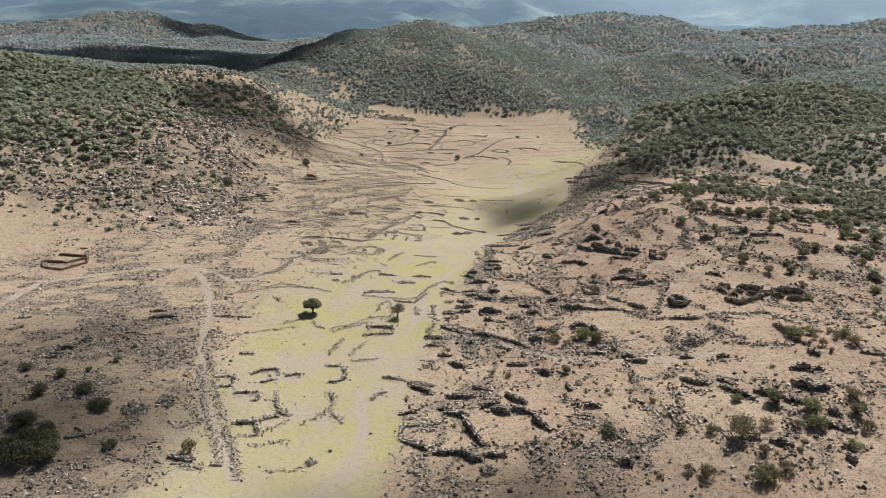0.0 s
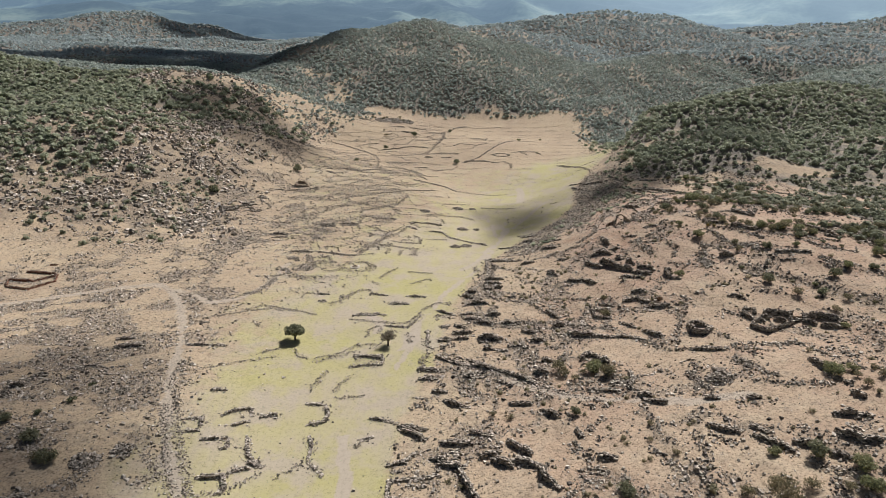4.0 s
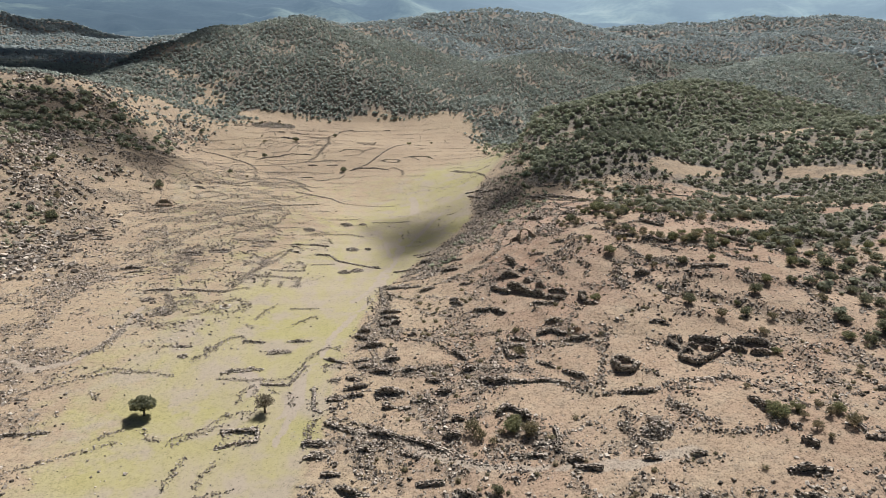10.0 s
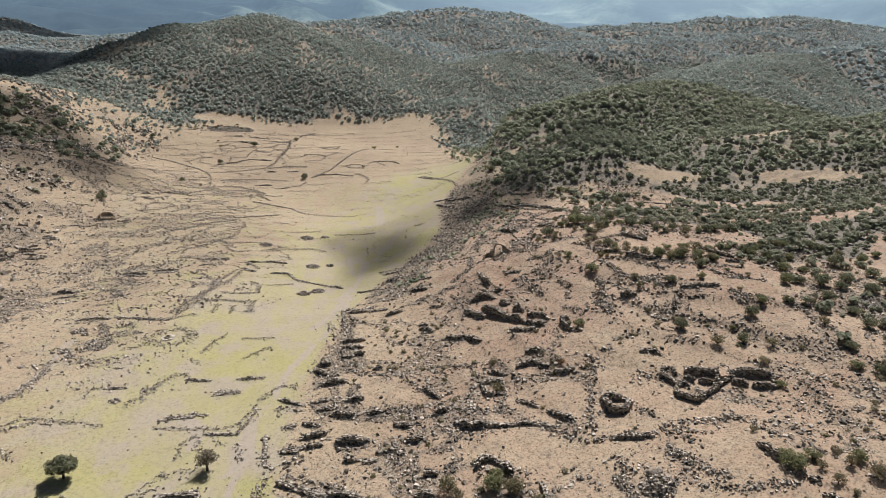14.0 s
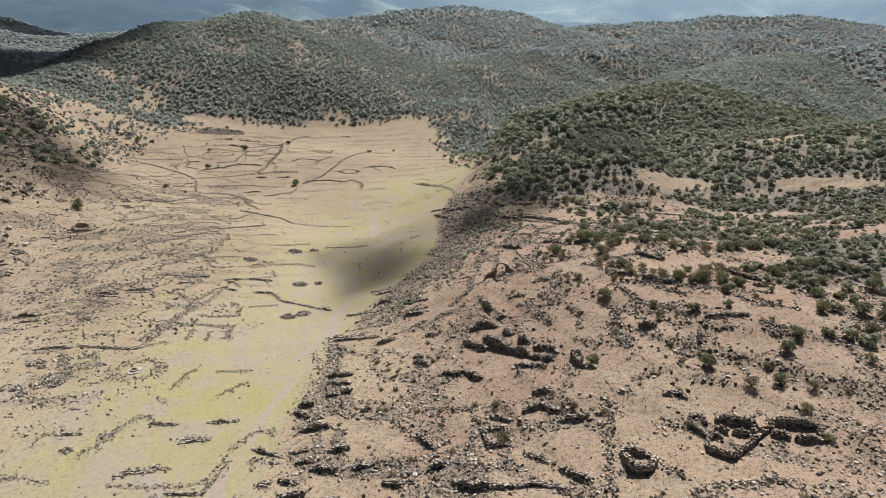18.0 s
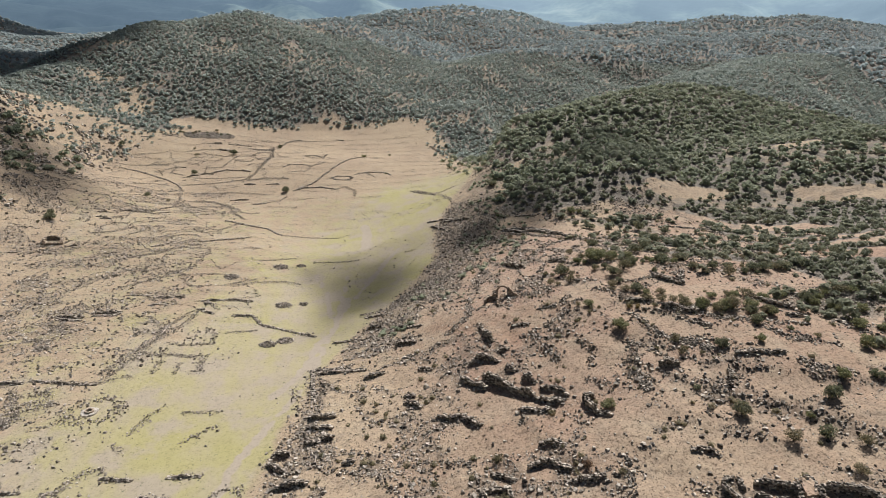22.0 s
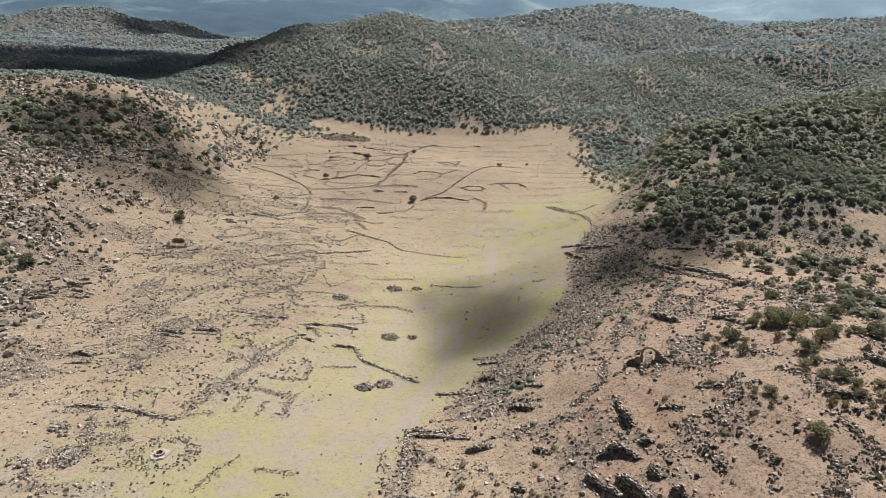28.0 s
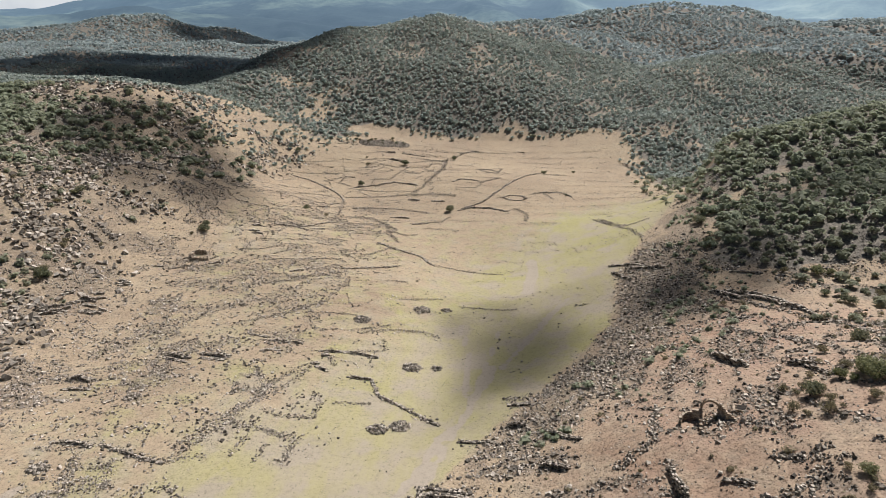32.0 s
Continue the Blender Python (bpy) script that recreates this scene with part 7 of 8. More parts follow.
# ---- low scrub and grass tufts ----
def low_scrub(name, label, category, x0, x1, y0, y1, count, density, small, large, leaf, templates, seed):
    rng = np.random.RandomState(seed)
    x, y = rng.uniform(x0, x1, count), rng.uniform(y0, y1, count)
    keep = rng.rand(count) < density(x, y)
    x, y = x[keep], y[keep]
    s = small + (large - small) * rng.rand(len(x)) ** 2
    me = scatter(name, templates, np.stack([x, y, land(x, y) + s * 0.35, s, np.full(len(x), 0.8)], -1), leaf, seed=seed)
    tagged(new(name, me), label, category, kind="stuff")


TUFTS = [crown_template(np.random.RandomState(60 + i), 7, core=False, leaf=0.6, three=True) for i in range(5)]
low_scrub("low_scrub", "small dry thorn bushes between the stones", "scrub", -25, 170, 90, 330, 3000,
          lambda x, y: smooth(4, 20, slope_side(x, y)) * (0.25 + 0.75 * smooth(0.5, 0.62, vnoise(x, y, 18, 2, 18))) * (1 - 0.8 * in_fields(x, y)), 0.3, 1.0,
          LEAF["olive"], BUSHES_MID, 51)
low_scrub("low_scrub", "small dark bushes on the bank beneath the rounded hill", "scrub", 35, 135, 250, 410, 2600,
          lambda x, y: smooth(4, 14, slope_side(x, y)) * smooth(44, 30, slope_side(x, y)) * (0.15 + 0.85 * smooth(0.48, 0.6, vnoise(x, y, 14, 2, 99))), 0.4, 1.5,
          LEAF_HILL, BUSHES_MID, 54)
low_scrub("low_scrub", "small grey-green bushes on the rocky hill", "scrub", -260, -90, 255, 470, 2300,
          lambda x, y: smooth(-100, -130, x) * (0.3 + 0.7 * smooth(0.5, 0.62, vnoise(x, y, 18, 2, 19))), 0.5, 2.1, LEAF_NEAR, BUSHES_MID, 52)
low_scrub("grass_tufts", "dark tufts of coarse grass dotted over the meadow", "grass", -90, 110, 95, 470, 12000,
          lambda x, y: smooth(4, -3, slope_side(x, y)) * smooth(-80, -40, x) * (0.1 + 0.9 * smooth(0.45, 0.6, vnoise(x, y, 13, 2, 20))), 0.07, 0.17,
          LEAF_NEAR, TUFTS, 53)

# ---- roofless houses and other ruins ----
RED_EARTH = stone_material("red_earth_brick", (0.16, 0.075, 0.05), (0.26, 0.13, 0.09), (0.33, 0.19, 0.13))
PALE_LIME = stone_material("pale_lime_mortar", (0.42, 0.38, 0.32), (0.52, 0.47, 0.40), (0.60, 0.55, 0.47))
TAN_MORTAR = stone_material("tan_mortared_stone", (0.34, 0.26, 0.19), (0.45, 0.36, 0.27), (0.54, 0.45, 0.345))
# Near-black colour that paints the shade inside the well and the cistern.
HOLE_SHADE, dt, db = nodes_of("hole_shade")
dt.links.new(ramp(dt, texture(dt, 0.5, 4, 0.6, place(dt)), ((0.3, (0.02, 0.017, 0.013)), (0.7, (0.05, 0.042, 0.032)))), db.inputs["Base Color"])
db.inputs["Roughness"].default_value = 1.0


def ruined_house(name, label, material, walls, thick=0.42):
    """A roofless house: each wall a part of its own, with coping stones, and the rubble inside it."""
    thing = empty_at(name, *walls[0][1], label, "ruin")
    for i, (high, *points) in enumerate(walls):
        (spots, sizes, turns), (x, y, z, h) = wall_courses(high, thick, points, 700 + i + len(walls), 0.22, 0.34)
        w = part("wall", stones_mesh("wall", spots, sizes, material, 700 + i, 0.05, turns, BLOCKS), thing)
        for j in range(0, len(x), 2):
            ob = new("coping_stone", COPING[(i + j) % 6])
            ob.parent = w
            ob.matrix_parent_inverse = w.matrix_world.inverted()
            ob.matrix_basis = pose(x[j], y[j], z[j] + 0.1, 5 * math.sin(j), 5 * math.cos(3 * j), math.degrees(h[j]) + 20 * math.sin(5.0 * j))
        fs, fz = fallen(points, thick, 1.2, 800 + i, 0.7, 0.32)
        part("fallen_rubble", stones_mesh("fallen_rubble", fs, fz, material, 800 + i, 0.4), thing)
    return thing


ruined_house("courtyard_house", "roofless stone house with walled courtyard and inner room", STONE, [
    (1.6, (85.0, 170.6), (90.7, 167.4)), (1.3, (83.5, 168.2), (85.4, 167.2)), (1.3, (86.1, 166.8), (88.5, 165.5)),
    (1.1, (82.5, 172.5), (81.0, 172.4), (80.1, 171.0), (80.7, 169.1), (81.3, 167.4)), (1.0, (83.2, 172.2), (82.8, 169.9)),
    (1.2, (80.5, 166.4), (79.6, 164.2), (82.3, 161.0), (84.9, 162.1), (89.8, 164.3)), (0.9, (80.8, 166.6), (83.0, 167.1), (83.7, 166.3)),
    (1.2, (90.9, 168.2), (89.4, 165.6))])
long_house = ruined_house("long_house", "roofless rectangular stone house with a doorway gap", STONE, [
    (1.6, (93.9, 166.8), (100.6, 162.8)), (1.3, (92.3, 164.0), (94.6, 162.4)), (1.3, (95.3, 161.9), (98.5, 159.8)),
    (1.2, (100.6, 162.8), (98.5, 159.8)), (1.1, (93.9, 166.8), (92.3, 164.0))])
stone_wall(2.9, 0.8, (57.6, 235.0), (57.6, 229.5), (58.0, 226.4))
for a, b, high in (((-16.3, 284.1), (-14.4, 284.4), 1.5), ((-14.7, 288.3), (-12.8, 288.7), 1.3), ((-8.0, 291.0), (-6.9, 291.3), 1.5), ((-3.2, 290.1), (-1.6, 290.4), 1.5)):
    stone_wall(high, 1.3, a, b)
ruined_house("red_house", "roofless red earth-brick house on the stony flats", RED_EARTH, [
    (0.9, (-152.2, 222.6), (-142.4, 221.9)), (0.9, (-148.5, 216.6), (-151.8, 222.6)), (0.7, (-148.5, 216.6), (-139.5, 213.7), (-134.9, 221.7)),
    (0.9, (-150.3, 230.6), (-138.0, 228.5)), (0.8, (-138.0, 228.5), (-134.9, 221.7)), (0.7, (-142.4, 221.9), (-137.3, 227.2)),
    (0.7, (-145.9, 237.5), (-143.4, 237.7))], 0.36)
ruined_house("field_house", "small roofless stone house below the rocky hill", TAN_MORTAR, [
    (1.5, (-81.5, 358.0), (-76.1, 359.0)), (1.4, (-81.5, 358.0), (-80.4, 353.1)), (1.4, (-76.1, 359.0), (-74.6, 354.0)), (1.0, (-80.4, 353.1), (-74.6, 354.0))], 0.55)


def soil_platform(points, high):
    """A raised block of packed soil between stone faces, joining the two houses."""
    x, y = sum(p[0] for p in points) / 4, sum(p[1] for p in points) / 4
    thing = empty_at("soil_platform", x, y, "raised platform of packed soil between stone faces", "platform")
    bm = bmesh.new()
    g = ground_z(x, y)
    low = [bm.verts.new((*p, g - 0.5)) for p in points]
    top = [bm.verts.new((x + (p[0] - x) * 0.94, y + (p[1] - y) * 0.94, g + high)) for p in points]
    bm.faces.new(top)
    for i in range(4):
        bm.faces.new((low[i], low[(i + 1) % 4], top[(i + 1) % 4], top[i]))
    bmesh.ops.recalc_face_normals(bm, faces=bm.faces)
    bmesh.ops.subdivide_edges(bm, edges=bm.edges, cuts=3, use_grid_fill=True)
    rng = np.random.RandomState(3)
    for v in bm.verts:
        v.co.z += 0.08 * rng.normal()
    me = bpy.data.meshes.new("packed_soil")
    bm.to_mesh(me)
    bm.free()
    me.materials.append(GROUND)
    part("packed_soil", me, thing)
    for i in range(4):
        a, b = points[i], points[(i + 1) % 4]
        (spots, sizes, turns), _ = wall_courses(high, 0.5, (a, b), 950 + i, 0.2, 0.45)
        part("stone_face", stones_mesh("stone_face", spots, sizes, STONE, 950 + i, 0.08, turns), thing)


soil_platform(((91.6, 169.0), (93.9, 168.3), (92.0, 164.9), (89.8, 164.9)), 1.1)


def curved_wall(name, points, high0, high1, thick, material, parent, seed, course=0.34):
    """Mortared stones along a curve whose top falls from high0 to high1; one mesh of close-set blocks."""
    rng = np.random.RandomState(seed)
    x, y, h = along(points, 0.4)
    n = len(x)
    spots, sizes, turns = [], [], []
    for i in range(n):
        top = high0 + (high1 - high0) * i / max(1, n - 1)
        for c in range(max(1, int(top / course))):
            spots.append((x[i] + rng.normal(0, 0.03), y[i] + rng.normal(0, 0.03), ground_z(x[i], y[i]) - 0.2 + (c + 0.5) * course))
            sizes.append((0.52, thick * rng.uniform(0.95, 1.1), course * 1.3))
            turns.append(h[i])
    return part(name, stones_mesh(name, np.array(spots), np.array(sizes), material, seed, 0.04, np.array(turns), BLOCKS), parent)


def ruined_vault():
    """The broken vault: a standing arch with a curved wall beside it."""
    ax, ay = 66.7, 246.35
    thing = empty_at("ruined_vault", ax, ay, "ruined mortared vault with one standing stone arch", "ruin")
    g = ground_z(ax, ay) - 0.5
    out = Vector((0.966, -0.259, 0))          # along the arch's span
    depth = Vector((0.259, 0.966, 0))
    n, r, leg = 15, 1.42, 2.35
    centre = Vector((ax, ay, g))
    turn = Matrix((out, depth, Vector((0, 0, 1)))).transposed().to_4x4()
    arch = new("arch")
    arch.parent = thing
    arch.matrix_parent_inverse = thing.matrix_world.inverted()
    for i in range(n):
        a = math.pi * i / (n - 1)
        p = centre + out * (-math.cos(a) * r) + Vector((0, 0, leg + math.sin(a) * r))
        v, f = BLOCKS[i % 12]
        ob = new("arch_stone", mesh_from("arch_stone", v * np.array((0.42, 0.62, 0.6)), f, TAN_MORTAR))
        ob.parent = arch
        ob.matrix_basis = Matrix.Translation(p) @ turn @ Matrix.Rotation(math.pi - a, 4, "Y")
    for k in (-1, 1):
        p = centre + out * (k * r)
        curved_wall("pier", ((p.x - depth.x * 0.35, p.y - depth.y * 0.35), (p.x + depth.x * 0.35, p.y + depth.y * 0.35)), leg, leg, 0.5, TAN_MORTAR, thing, 40 + k)
    p, q = centre - out * r, centre + out * r
    curved_wall("side_wall", ((p.x, p.y), (p.x - depth.x * 4.0, p.y - depth.y * 4.0)), 2.5, 0.7, 0.42, TAN_MORTAR, thing, 51)
    curved_wall("side_wall", ((q.x, q.y), (q.x + 0.9, q.y - 1.3), (q.x + 2.2, q.y - 2.9)), 2.9, 0.5, 0.42, TAN_MORTAR, thing, 52)
    curved_wall("side_wall", ((q.x - 0.4, q.y - 1.8), (q.x - 0.8, q.y - 4.0)), 0.8, 0.5, 0.4, PALE_LIME, thing, 55)
    arc = [(p.x - 1.9 + 1.7 * math.cos(t), p.y - 1.0 + 1.9 * math.sin(t)) for t in (0.1, 0.6, 1.1, 1.6, 2.1, 2.6, 3.2)]
    curved_wall("round_wall", arc, 2.2, 1.7, 0.42, TAN_MORTAR, thing, 53)
    rng = np.random.RandomState(77)
    m = 130
    px, py = centre.x + rng.normal(0, 1.5, m), centre.y - 1.2 + rng.normal(0, 2.2, m)
    s = rng.uniform(0.15, 0.4, m)
    z = land(px, py) + s * 0.2 + 0.5 * np.exp(-((px - centre.x) ** 2 + (py - centre.y + 0.6) ** 2) / 3) * rng.rand(m)
    part("fallen_rubble", stones_mesh("fallen_rubble", np.stack([px, py, z], -1), np.stack([s, s, s * 0.8], -1), TAN_MORTAR, 78), thing)


ruined_vault()


def ring_mesh(name, r0, r1, z0, z1, material, sides=28, wobble=0.0, seed=0):
    """A round rim: outside r1, inside r0, from z0 to z1."""
    rng = np.random.RandomState(seed)
    bm = bmesh.new()
    rows = []
    for r, z in ((r1, z0), (r1 * 0.97, z1), (r0, z1), (r0, z0)):
        rows.append([bm.verts.new(((r + rng.normal(0, wobble)) * math.cos(k * 6.2832 / sides), (r + rng.normal(0, wobble)) * math.sin(k * 6.2832 / sides), z + rng.normal(0, wobble * 0.4)))
                     for k in range(sides)])
    for a, b in zip(rows, rows[1:]):
        for k in range(sides):
            bm.faces.new((a[k], a[(k + 1) % sides], b[(k + 1) % sides], b[k]))
    me = bpy.data.meshes.new(name)
    bm.to_mesh(me)
    bm.free()
    me.materials.append(material)
    return me


def disc_mesh(name, r, z, material, sides=28, dome=0.0):
    bm = bmesh.new()
    rim = [bm.verts.new((r * math.cos(k * 6.2832 / sides), r * math.sin(k * 6.2832 / sides), z)) for k in range(sides)]
    c = bm.verts.new((0, 0, z + dome))
    for k in range(sides):
        bm.faces.new((rim[k], rim[(k + 1) % sides], c))
    me = bpy.data.meshes.new(name)
    bm.to_mesh(me)
    bm.free()
    me.materials.append(material)
    return me


def village_well(x, y):
    """The old well: pale apron, raised rim round a disc painted as inner shade, and a ring of cleared stones."""
    thing = empty_at("village_well", x, y, "round old well with pale stone apron amid cleared stones", "well")
    g = Matrix.Translation((x, y, ground_z(x, y)))
    for name, me, label in (("apron", ring_mesh("apron", 0.7, 1.8, -0.6, 0.22, PALE_LIME, 30, 0.12, 3), "pale lime-washed stone apron"),
                            ("rim", ring_mesh("rim", 0.65, 0.95, 0.1, 0.6, TAN_MORTAR, 22, 0.05, 4), ""),
                            ("shaft_shade", disc_mesh("shaft_shade", 0.7, 0.16, HOLE_SHADE), "near-black disc painted as the shade inside the well")):
        ob = part(name, me, thing, label)
        ob.matrix_basis = g
    rng = np.random.RandomState(88)
    n = 260
    a, d = rng.uniform(0, 6.283, n), rng.normal(4.6, 0.9, n)
    px, py = x + 0.8 + d * 1.15 * np.cos(a), y + 0.5 + d * np.sin(a)
    s = rng.uniform(0.15, 0.4, n)
    part("cleared_rubble", stones_mesh("cleared_rubble", np.stack([px, py, land(px, py) + s * 0.25 + 0.2 * rng.rand(n)], -1), np.stack([s * 1.2, s, s], -1), PALE_STONE, 89), thing,
         "ring of cleared stones")


village_well(-31.2, 231.6)


def open_pit(x, y):
    """The square mouth of a cistern in the bare ground."""
    thing = empty_at("cistern_mouth", x, y, "square dark cistern mouth with a low stone rim", "cistern")
    g = ground_z(x, y)
    # Flat near-black sheet in place of a shaded hole; the ground is uncut.
    ob = part("opening_shade", disc_mesh("opening_shade", 1.0, 0.36, HOLE_SHADE, 4), thing, "near-black sheet painted as the shade inside the cistern")
    ob.matrix_basis = Matrix.Translation((x, y, g)) @ Matrix.Rotation(radians(45 - 18), 4, "Z") @ Matrix.Diagonal((1.25, 0.9, 1, 1))
    for k, (dx, dy, tx, ty) in enumerate(((0, 0.85, 2.6, 0.4), (0, -0.85, 2.6, 0.4), (1.2, 0, 0.4, 1.7), (-1.2, 0, 0.4, 1.7))):
        v, f = STONES[k + 3]
        ob = part("rim_stone", mesh_from("rim_stone", v * np.array((tx, ty, 0.22)), f, TAN_MORTAR), thing)
        ob.matrix_basis = Matrix.Translation((x, y, g + 0.2)) @ Matrix.Rotation(radians(-18), 4, "Z") @ Matrix.Translation((dx, dy, 0))


open_pit(71.6, 245.7)


# ---- boulders lying loose on the slope ----
ROCK = stone_material("dark_weathered_rock", (0.16, 0.135, 0.11), (0.19, 0.16, 0.13), (0.23, 0.195, 0.155))


def boulder(x, y, r):
    """A weathered rock, knobbly and half sunk."""
    rng = np.random.RandomState(int(abs(x) * 13 + abs(y) * 7))
    bm = bmesh.new()
    bmesh.ops.create_icosphere(bm, subdivisions=2, radius=1.0)
    cuts = [(Vector(rng.normal(0, 1, 3)).normalized(), rng.uniform(0.55, 0.85)) for _ in range(7)]
    for v in bm.verts:
        for n, d in cuts:
            over = v.co.dot(n) - d
            if over > 0:
                v.co -= n * over * 0.9
        v.co += Vector(rng.normal(0, 0.035, 3))
    bmesh.ops.transform(bm, matrix=pose(x, y, ground_z(x, y) + 0.3 * r, 0, 0, rng.uniform(0, 360)) @ Matrix.Diagonal((r * 1.2, r, r * 0.85, 1)), verts=bm.verts)
    me = bpy.data.meshes.new("boulder")
    bm.to_mesh(me)
    bm.free()
    me.materials.append(ROCK)
    tagged(new("boulder", me), "large weathered grey-brown rock on the ruined slope", "rock", "boulders")


boulder(78.9, 197.9, 0.6)
boulder(80.7, 198.5, 0.4)
boulder(67.6, 202.7, 0.4)
boulder(78.6, 200.0, 0.4)
boulder(79.1, 198.1, 0.5)
boulder(79.2, 201.0, 0.4)
boulder(86.1, 199.7, 0.9)
boulder(102.9, 194.4, 0.3)
boulder(63.1, 145.0, 0.8)
boulder(64.5, 144.9, 0.7)
boulder(68.9, 143.7, 0.5)
boulder(74.3, 147.4, 0.4)
boulder(72.6, 140.6, 0.4)
boulder(63.9, 144.9, 0.8)
boulder(78.9, 198.0, 0.5)
boulder(113.1, 192.0, 0.4)

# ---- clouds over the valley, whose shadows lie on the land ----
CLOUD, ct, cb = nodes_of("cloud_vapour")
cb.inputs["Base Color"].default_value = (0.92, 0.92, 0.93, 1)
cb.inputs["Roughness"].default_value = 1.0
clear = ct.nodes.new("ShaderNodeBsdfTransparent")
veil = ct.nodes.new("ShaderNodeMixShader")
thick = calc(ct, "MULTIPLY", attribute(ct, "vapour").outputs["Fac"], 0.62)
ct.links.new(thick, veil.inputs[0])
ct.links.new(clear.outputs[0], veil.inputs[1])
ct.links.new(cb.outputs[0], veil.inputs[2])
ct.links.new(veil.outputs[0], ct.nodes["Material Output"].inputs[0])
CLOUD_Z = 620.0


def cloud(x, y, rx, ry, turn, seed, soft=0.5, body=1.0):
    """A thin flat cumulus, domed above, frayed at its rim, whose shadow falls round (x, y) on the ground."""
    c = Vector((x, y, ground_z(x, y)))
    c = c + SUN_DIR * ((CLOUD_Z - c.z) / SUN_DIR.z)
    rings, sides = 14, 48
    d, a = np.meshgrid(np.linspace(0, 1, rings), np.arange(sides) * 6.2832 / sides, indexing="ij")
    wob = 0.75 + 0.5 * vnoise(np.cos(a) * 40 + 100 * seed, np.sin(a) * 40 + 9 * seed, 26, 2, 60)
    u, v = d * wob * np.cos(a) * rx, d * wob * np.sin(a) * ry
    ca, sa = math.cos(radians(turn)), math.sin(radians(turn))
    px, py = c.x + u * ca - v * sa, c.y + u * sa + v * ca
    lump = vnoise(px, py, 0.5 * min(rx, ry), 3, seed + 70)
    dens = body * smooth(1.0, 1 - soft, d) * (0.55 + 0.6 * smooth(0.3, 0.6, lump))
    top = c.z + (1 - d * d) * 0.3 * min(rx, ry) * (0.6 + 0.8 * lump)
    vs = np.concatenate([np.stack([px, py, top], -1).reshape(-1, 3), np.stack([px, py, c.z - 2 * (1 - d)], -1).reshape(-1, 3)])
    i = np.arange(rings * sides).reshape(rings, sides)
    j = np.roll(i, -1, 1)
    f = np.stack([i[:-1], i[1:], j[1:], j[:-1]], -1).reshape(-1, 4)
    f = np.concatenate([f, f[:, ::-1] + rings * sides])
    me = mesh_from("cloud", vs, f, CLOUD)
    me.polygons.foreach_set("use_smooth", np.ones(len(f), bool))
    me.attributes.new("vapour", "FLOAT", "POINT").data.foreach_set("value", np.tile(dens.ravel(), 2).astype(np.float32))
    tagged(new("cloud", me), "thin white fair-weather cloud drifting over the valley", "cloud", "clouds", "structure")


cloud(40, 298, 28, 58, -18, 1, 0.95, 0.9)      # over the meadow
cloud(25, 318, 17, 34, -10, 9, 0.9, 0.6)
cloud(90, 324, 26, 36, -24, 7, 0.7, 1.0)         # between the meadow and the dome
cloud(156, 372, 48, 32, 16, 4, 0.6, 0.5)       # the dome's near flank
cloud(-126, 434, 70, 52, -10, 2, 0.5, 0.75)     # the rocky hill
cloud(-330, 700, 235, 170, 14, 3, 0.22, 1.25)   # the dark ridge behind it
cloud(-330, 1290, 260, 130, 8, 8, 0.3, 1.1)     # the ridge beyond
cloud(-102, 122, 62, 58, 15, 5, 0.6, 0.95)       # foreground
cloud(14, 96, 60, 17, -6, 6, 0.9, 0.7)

# ---- far mountains, their blue haze painted as a glow ----
FAR, ft, fb = nodes_of("far_mountain")
fpos = place(ft)
# Dark and pale patches paint shaded and sunlit slopes into the base colour.
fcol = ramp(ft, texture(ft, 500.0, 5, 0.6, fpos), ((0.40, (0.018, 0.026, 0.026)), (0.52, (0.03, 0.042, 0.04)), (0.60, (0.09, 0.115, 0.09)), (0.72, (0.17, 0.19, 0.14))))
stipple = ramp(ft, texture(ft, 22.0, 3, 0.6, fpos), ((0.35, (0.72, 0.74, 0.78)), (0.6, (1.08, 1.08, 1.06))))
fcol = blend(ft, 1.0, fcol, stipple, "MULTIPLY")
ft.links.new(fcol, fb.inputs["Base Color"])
# Blue emission stands in for haze; the slopes themselves give no light.
haze_amount = attribute(ft, "far").outputs["Fac"]
ft.links.new(ramp(ft, haze_amount, ((0.0, (0.05, 0.085, 0.125)), (0.5, (0.085, 0.14, 0.20)), (1.0, (0.27, 0.37, 0.45)))), fb.inputs["Emission Color"])
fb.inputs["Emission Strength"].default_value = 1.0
fb.inputs["Roughness"].default_value = 1.0


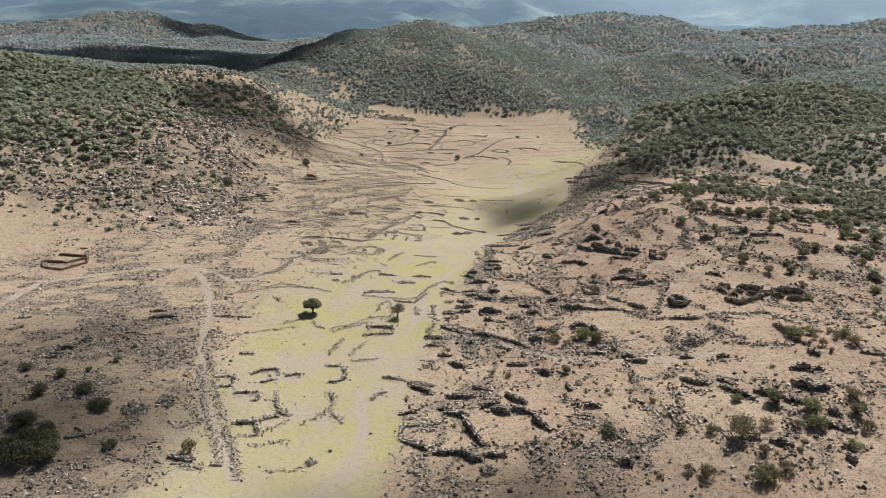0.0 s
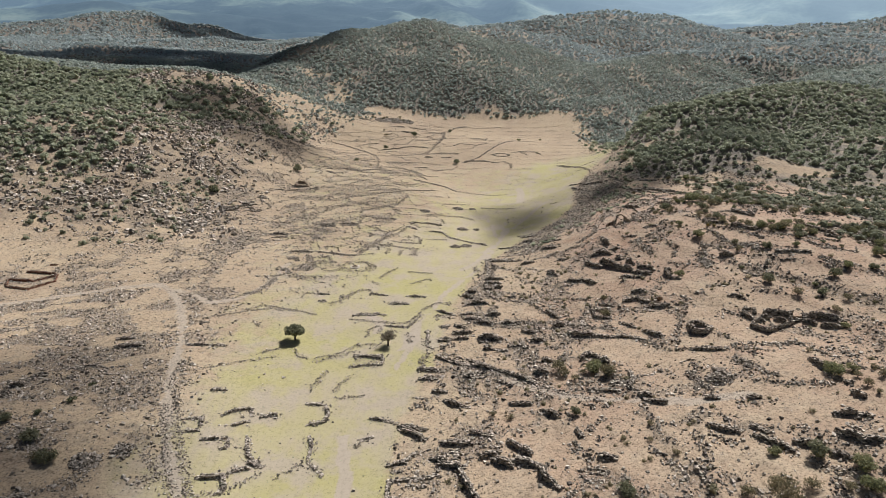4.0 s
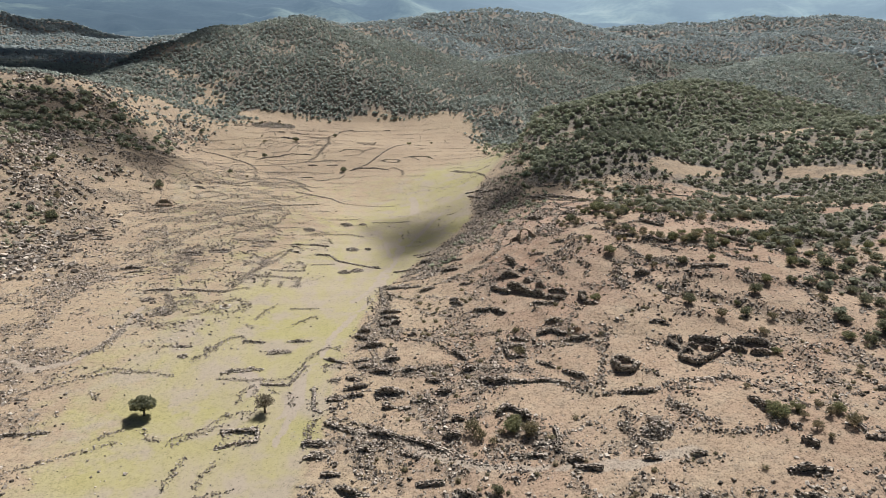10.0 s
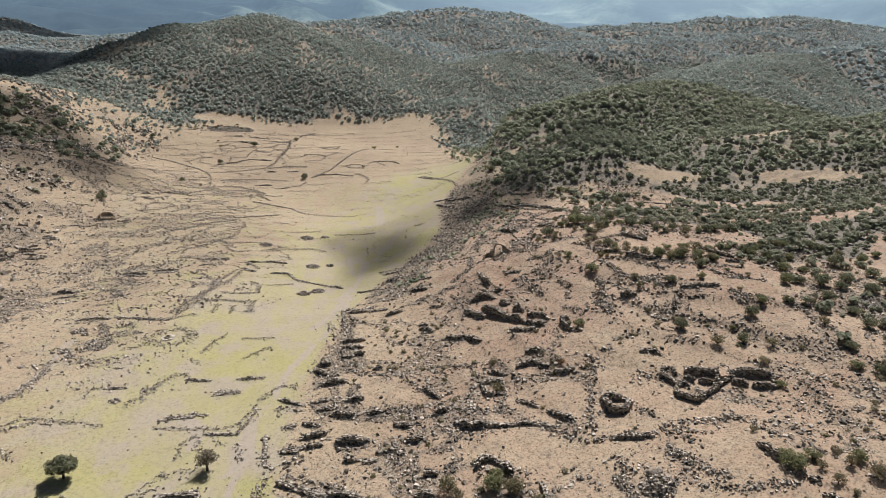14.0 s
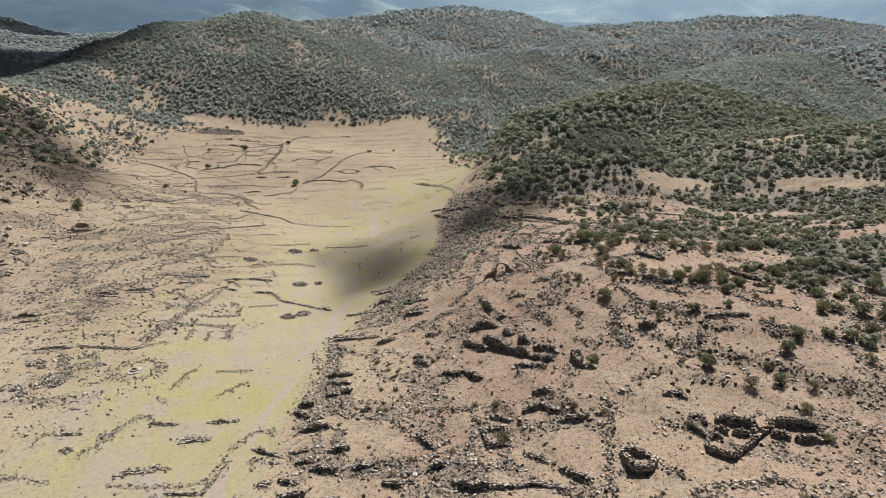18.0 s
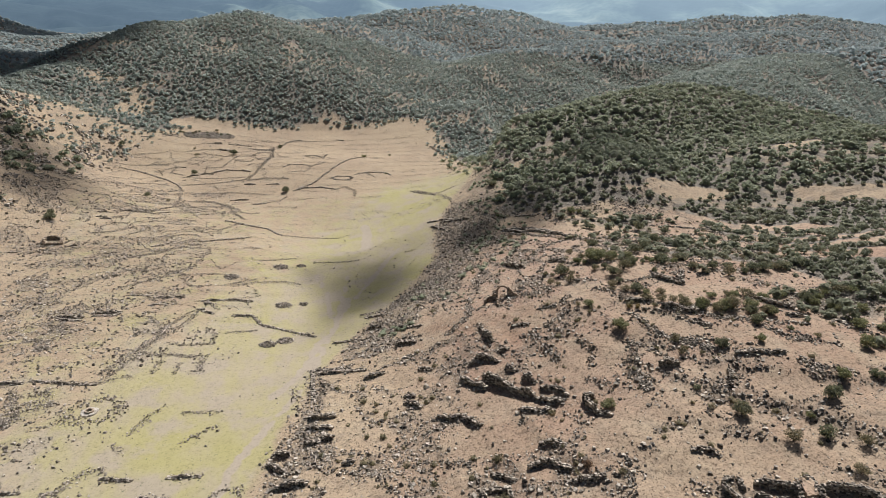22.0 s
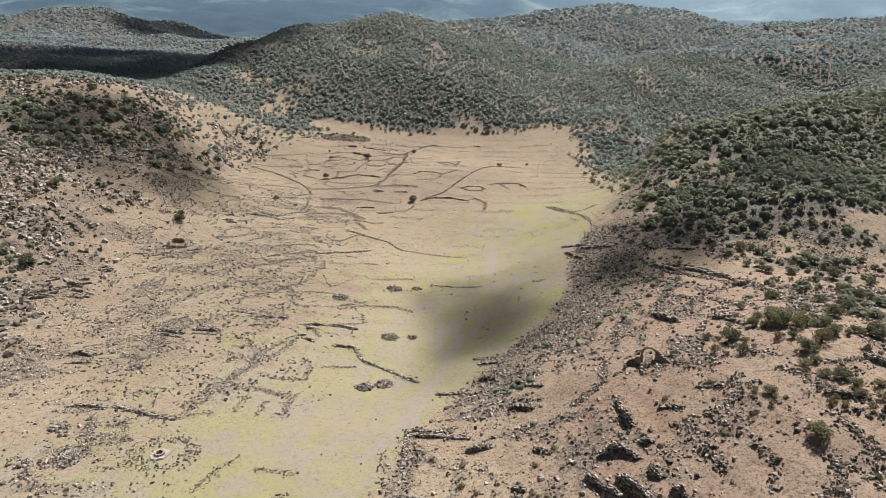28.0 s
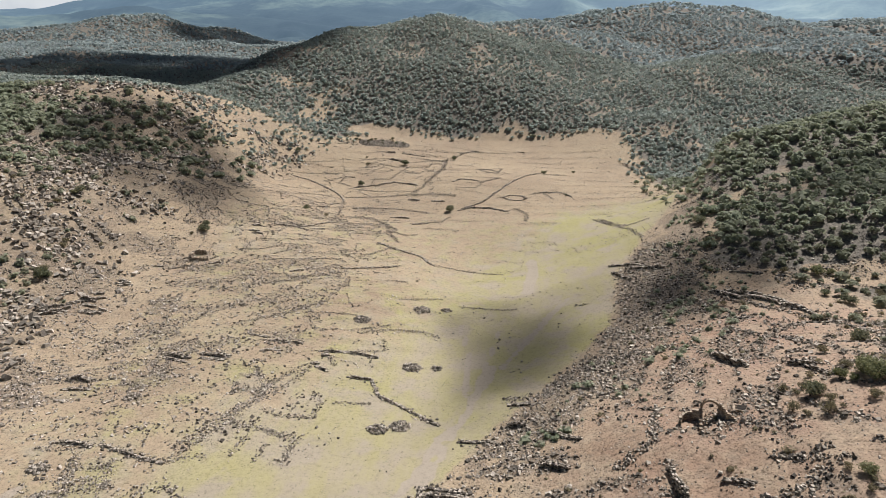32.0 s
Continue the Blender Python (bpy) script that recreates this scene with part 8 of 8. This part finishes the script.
def far_mountains():
    """Ranges from one and a half to four and a half kilometres off, rising behind the valley's own hills."""
    az = np.linspace(-62, 76, 300)
    dist = 1380 * (4600 / 1380) ** np.linspace(0, 1, 110)
    A, D = np.meshgrid(az, dist)
    X, Y = D * np.sin(np.radians(A)), D * np.cos(np.radians(A))
    low = 62 + 0.012 * (D - 1380)
    Z = low + 60 * (vnoise(X, Y, 420, 3, 52) - 0.5) * smooth(1380, 1700, D)
    # each range: distance, fall, and its crest as height over distance at seven bearings
    for far, fall, crest in ((1750, 0.16, (0.01, 0.016, 0.014, 0.004, 0.012, 0.006, 0.004)),
                             (2500, 0.20, (0.034, 0.036, 0.046, 0.030, 0.022, 0.020, 0.020)),
                             (3200, 0.22, (0.030, 0.030, 0.040, 0.064, 0.058, 0.036, 0.040)),
                             (4200, 0.25, (0.040, 0.046, 0.070, 0.100, 0.110, 0.105, 0.105))):
        h = 80 + far * np.interp(A, (-60, -34, -28, -16, 0, 16, 40), crest)
        bend = 260 * (vnoise(A * 12, A * 0, 90, 2, int(far / 100)) - 0.5)
        spur = vnoise(A * 22 + 0.1 * D, D * 0.3, 140, 3, int(far / 90))
        drop = np.abs(D - far - bend) * fall
        Z = np.maximum(Z, h + 22 * (vnoise(A * 20, A * 0, 60, 3, int(far / 50)) - 0.5) - drop * (0.7 + 0.5 * spur))
    Z = Z + 14 * (vnoise(X, Y, 60, 3, 53) - 0.5)
    Z[0] = 20
    i = np.arange(A.size).reshape(A.shape)
    f = np.stack([i[:-1, :-1], i[:-1, 1:], i[1:, 1:], i[1:, :-1]], -1).reshape(-1, 4)
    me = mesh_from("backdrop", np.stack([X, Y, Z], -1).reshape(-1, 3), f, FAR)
    me.polygons.foreach_set("use_smooth", np.ones(len(f), bool))
    # Strength of the haze glow, by distance and towards the right.
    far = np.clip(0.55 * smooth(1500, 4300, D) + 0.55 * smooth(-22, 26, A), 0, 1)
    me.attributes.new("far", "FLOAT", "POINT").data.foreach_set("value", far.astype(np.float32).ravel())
    tagged(new("backdrop", me), "mountain ranges on the horizon, their blue haze put in as glow", "mountain", kind="structure")


far_mountains()

# ---- the bright bank of cloud that lies along the horizon ----
BANK, kt, kb = nodes_of("cloud_bank")
bank_tone = ramp(kt, texture(kt, 500.0, 4, 0.55, place(kt)), ((0.35, (0.52, 0.57, 0.62)), (0.65, (0.78, 0.80, 0.82))))
kt.links.new(bank_tone, kb.inputs["Emission Color"])
kb.inputs["Emission Strength"].default_value = 0.8
kb.inputs["Base Color"].default_value = (0, 0, 0, 1)
bank_az = np.radians(np.linspace(-66, 80, 60))
bank_z = np.linspace(-60, 420, 6)
BA, BZ = np.meshgrid(bank_az, bank_z)
bi = np.arange(BA.size).reshape(BA.shape)
bank = mesh_from("backdrop", np.stack([4700 * np.sin(BA), 4700 * np.cos(BA), BZ], -1).reshape(-1, 3),
                 np.stack([bi[:-1, :-1], bi[:-1, 1:], bi[1:, 1:], bi[1:, :-1]], -1).reshape(-1, 4), BANK)
tagged(new("backdrop", bank), "bright white cloud bank along the horizon", "sky", kind="structure")
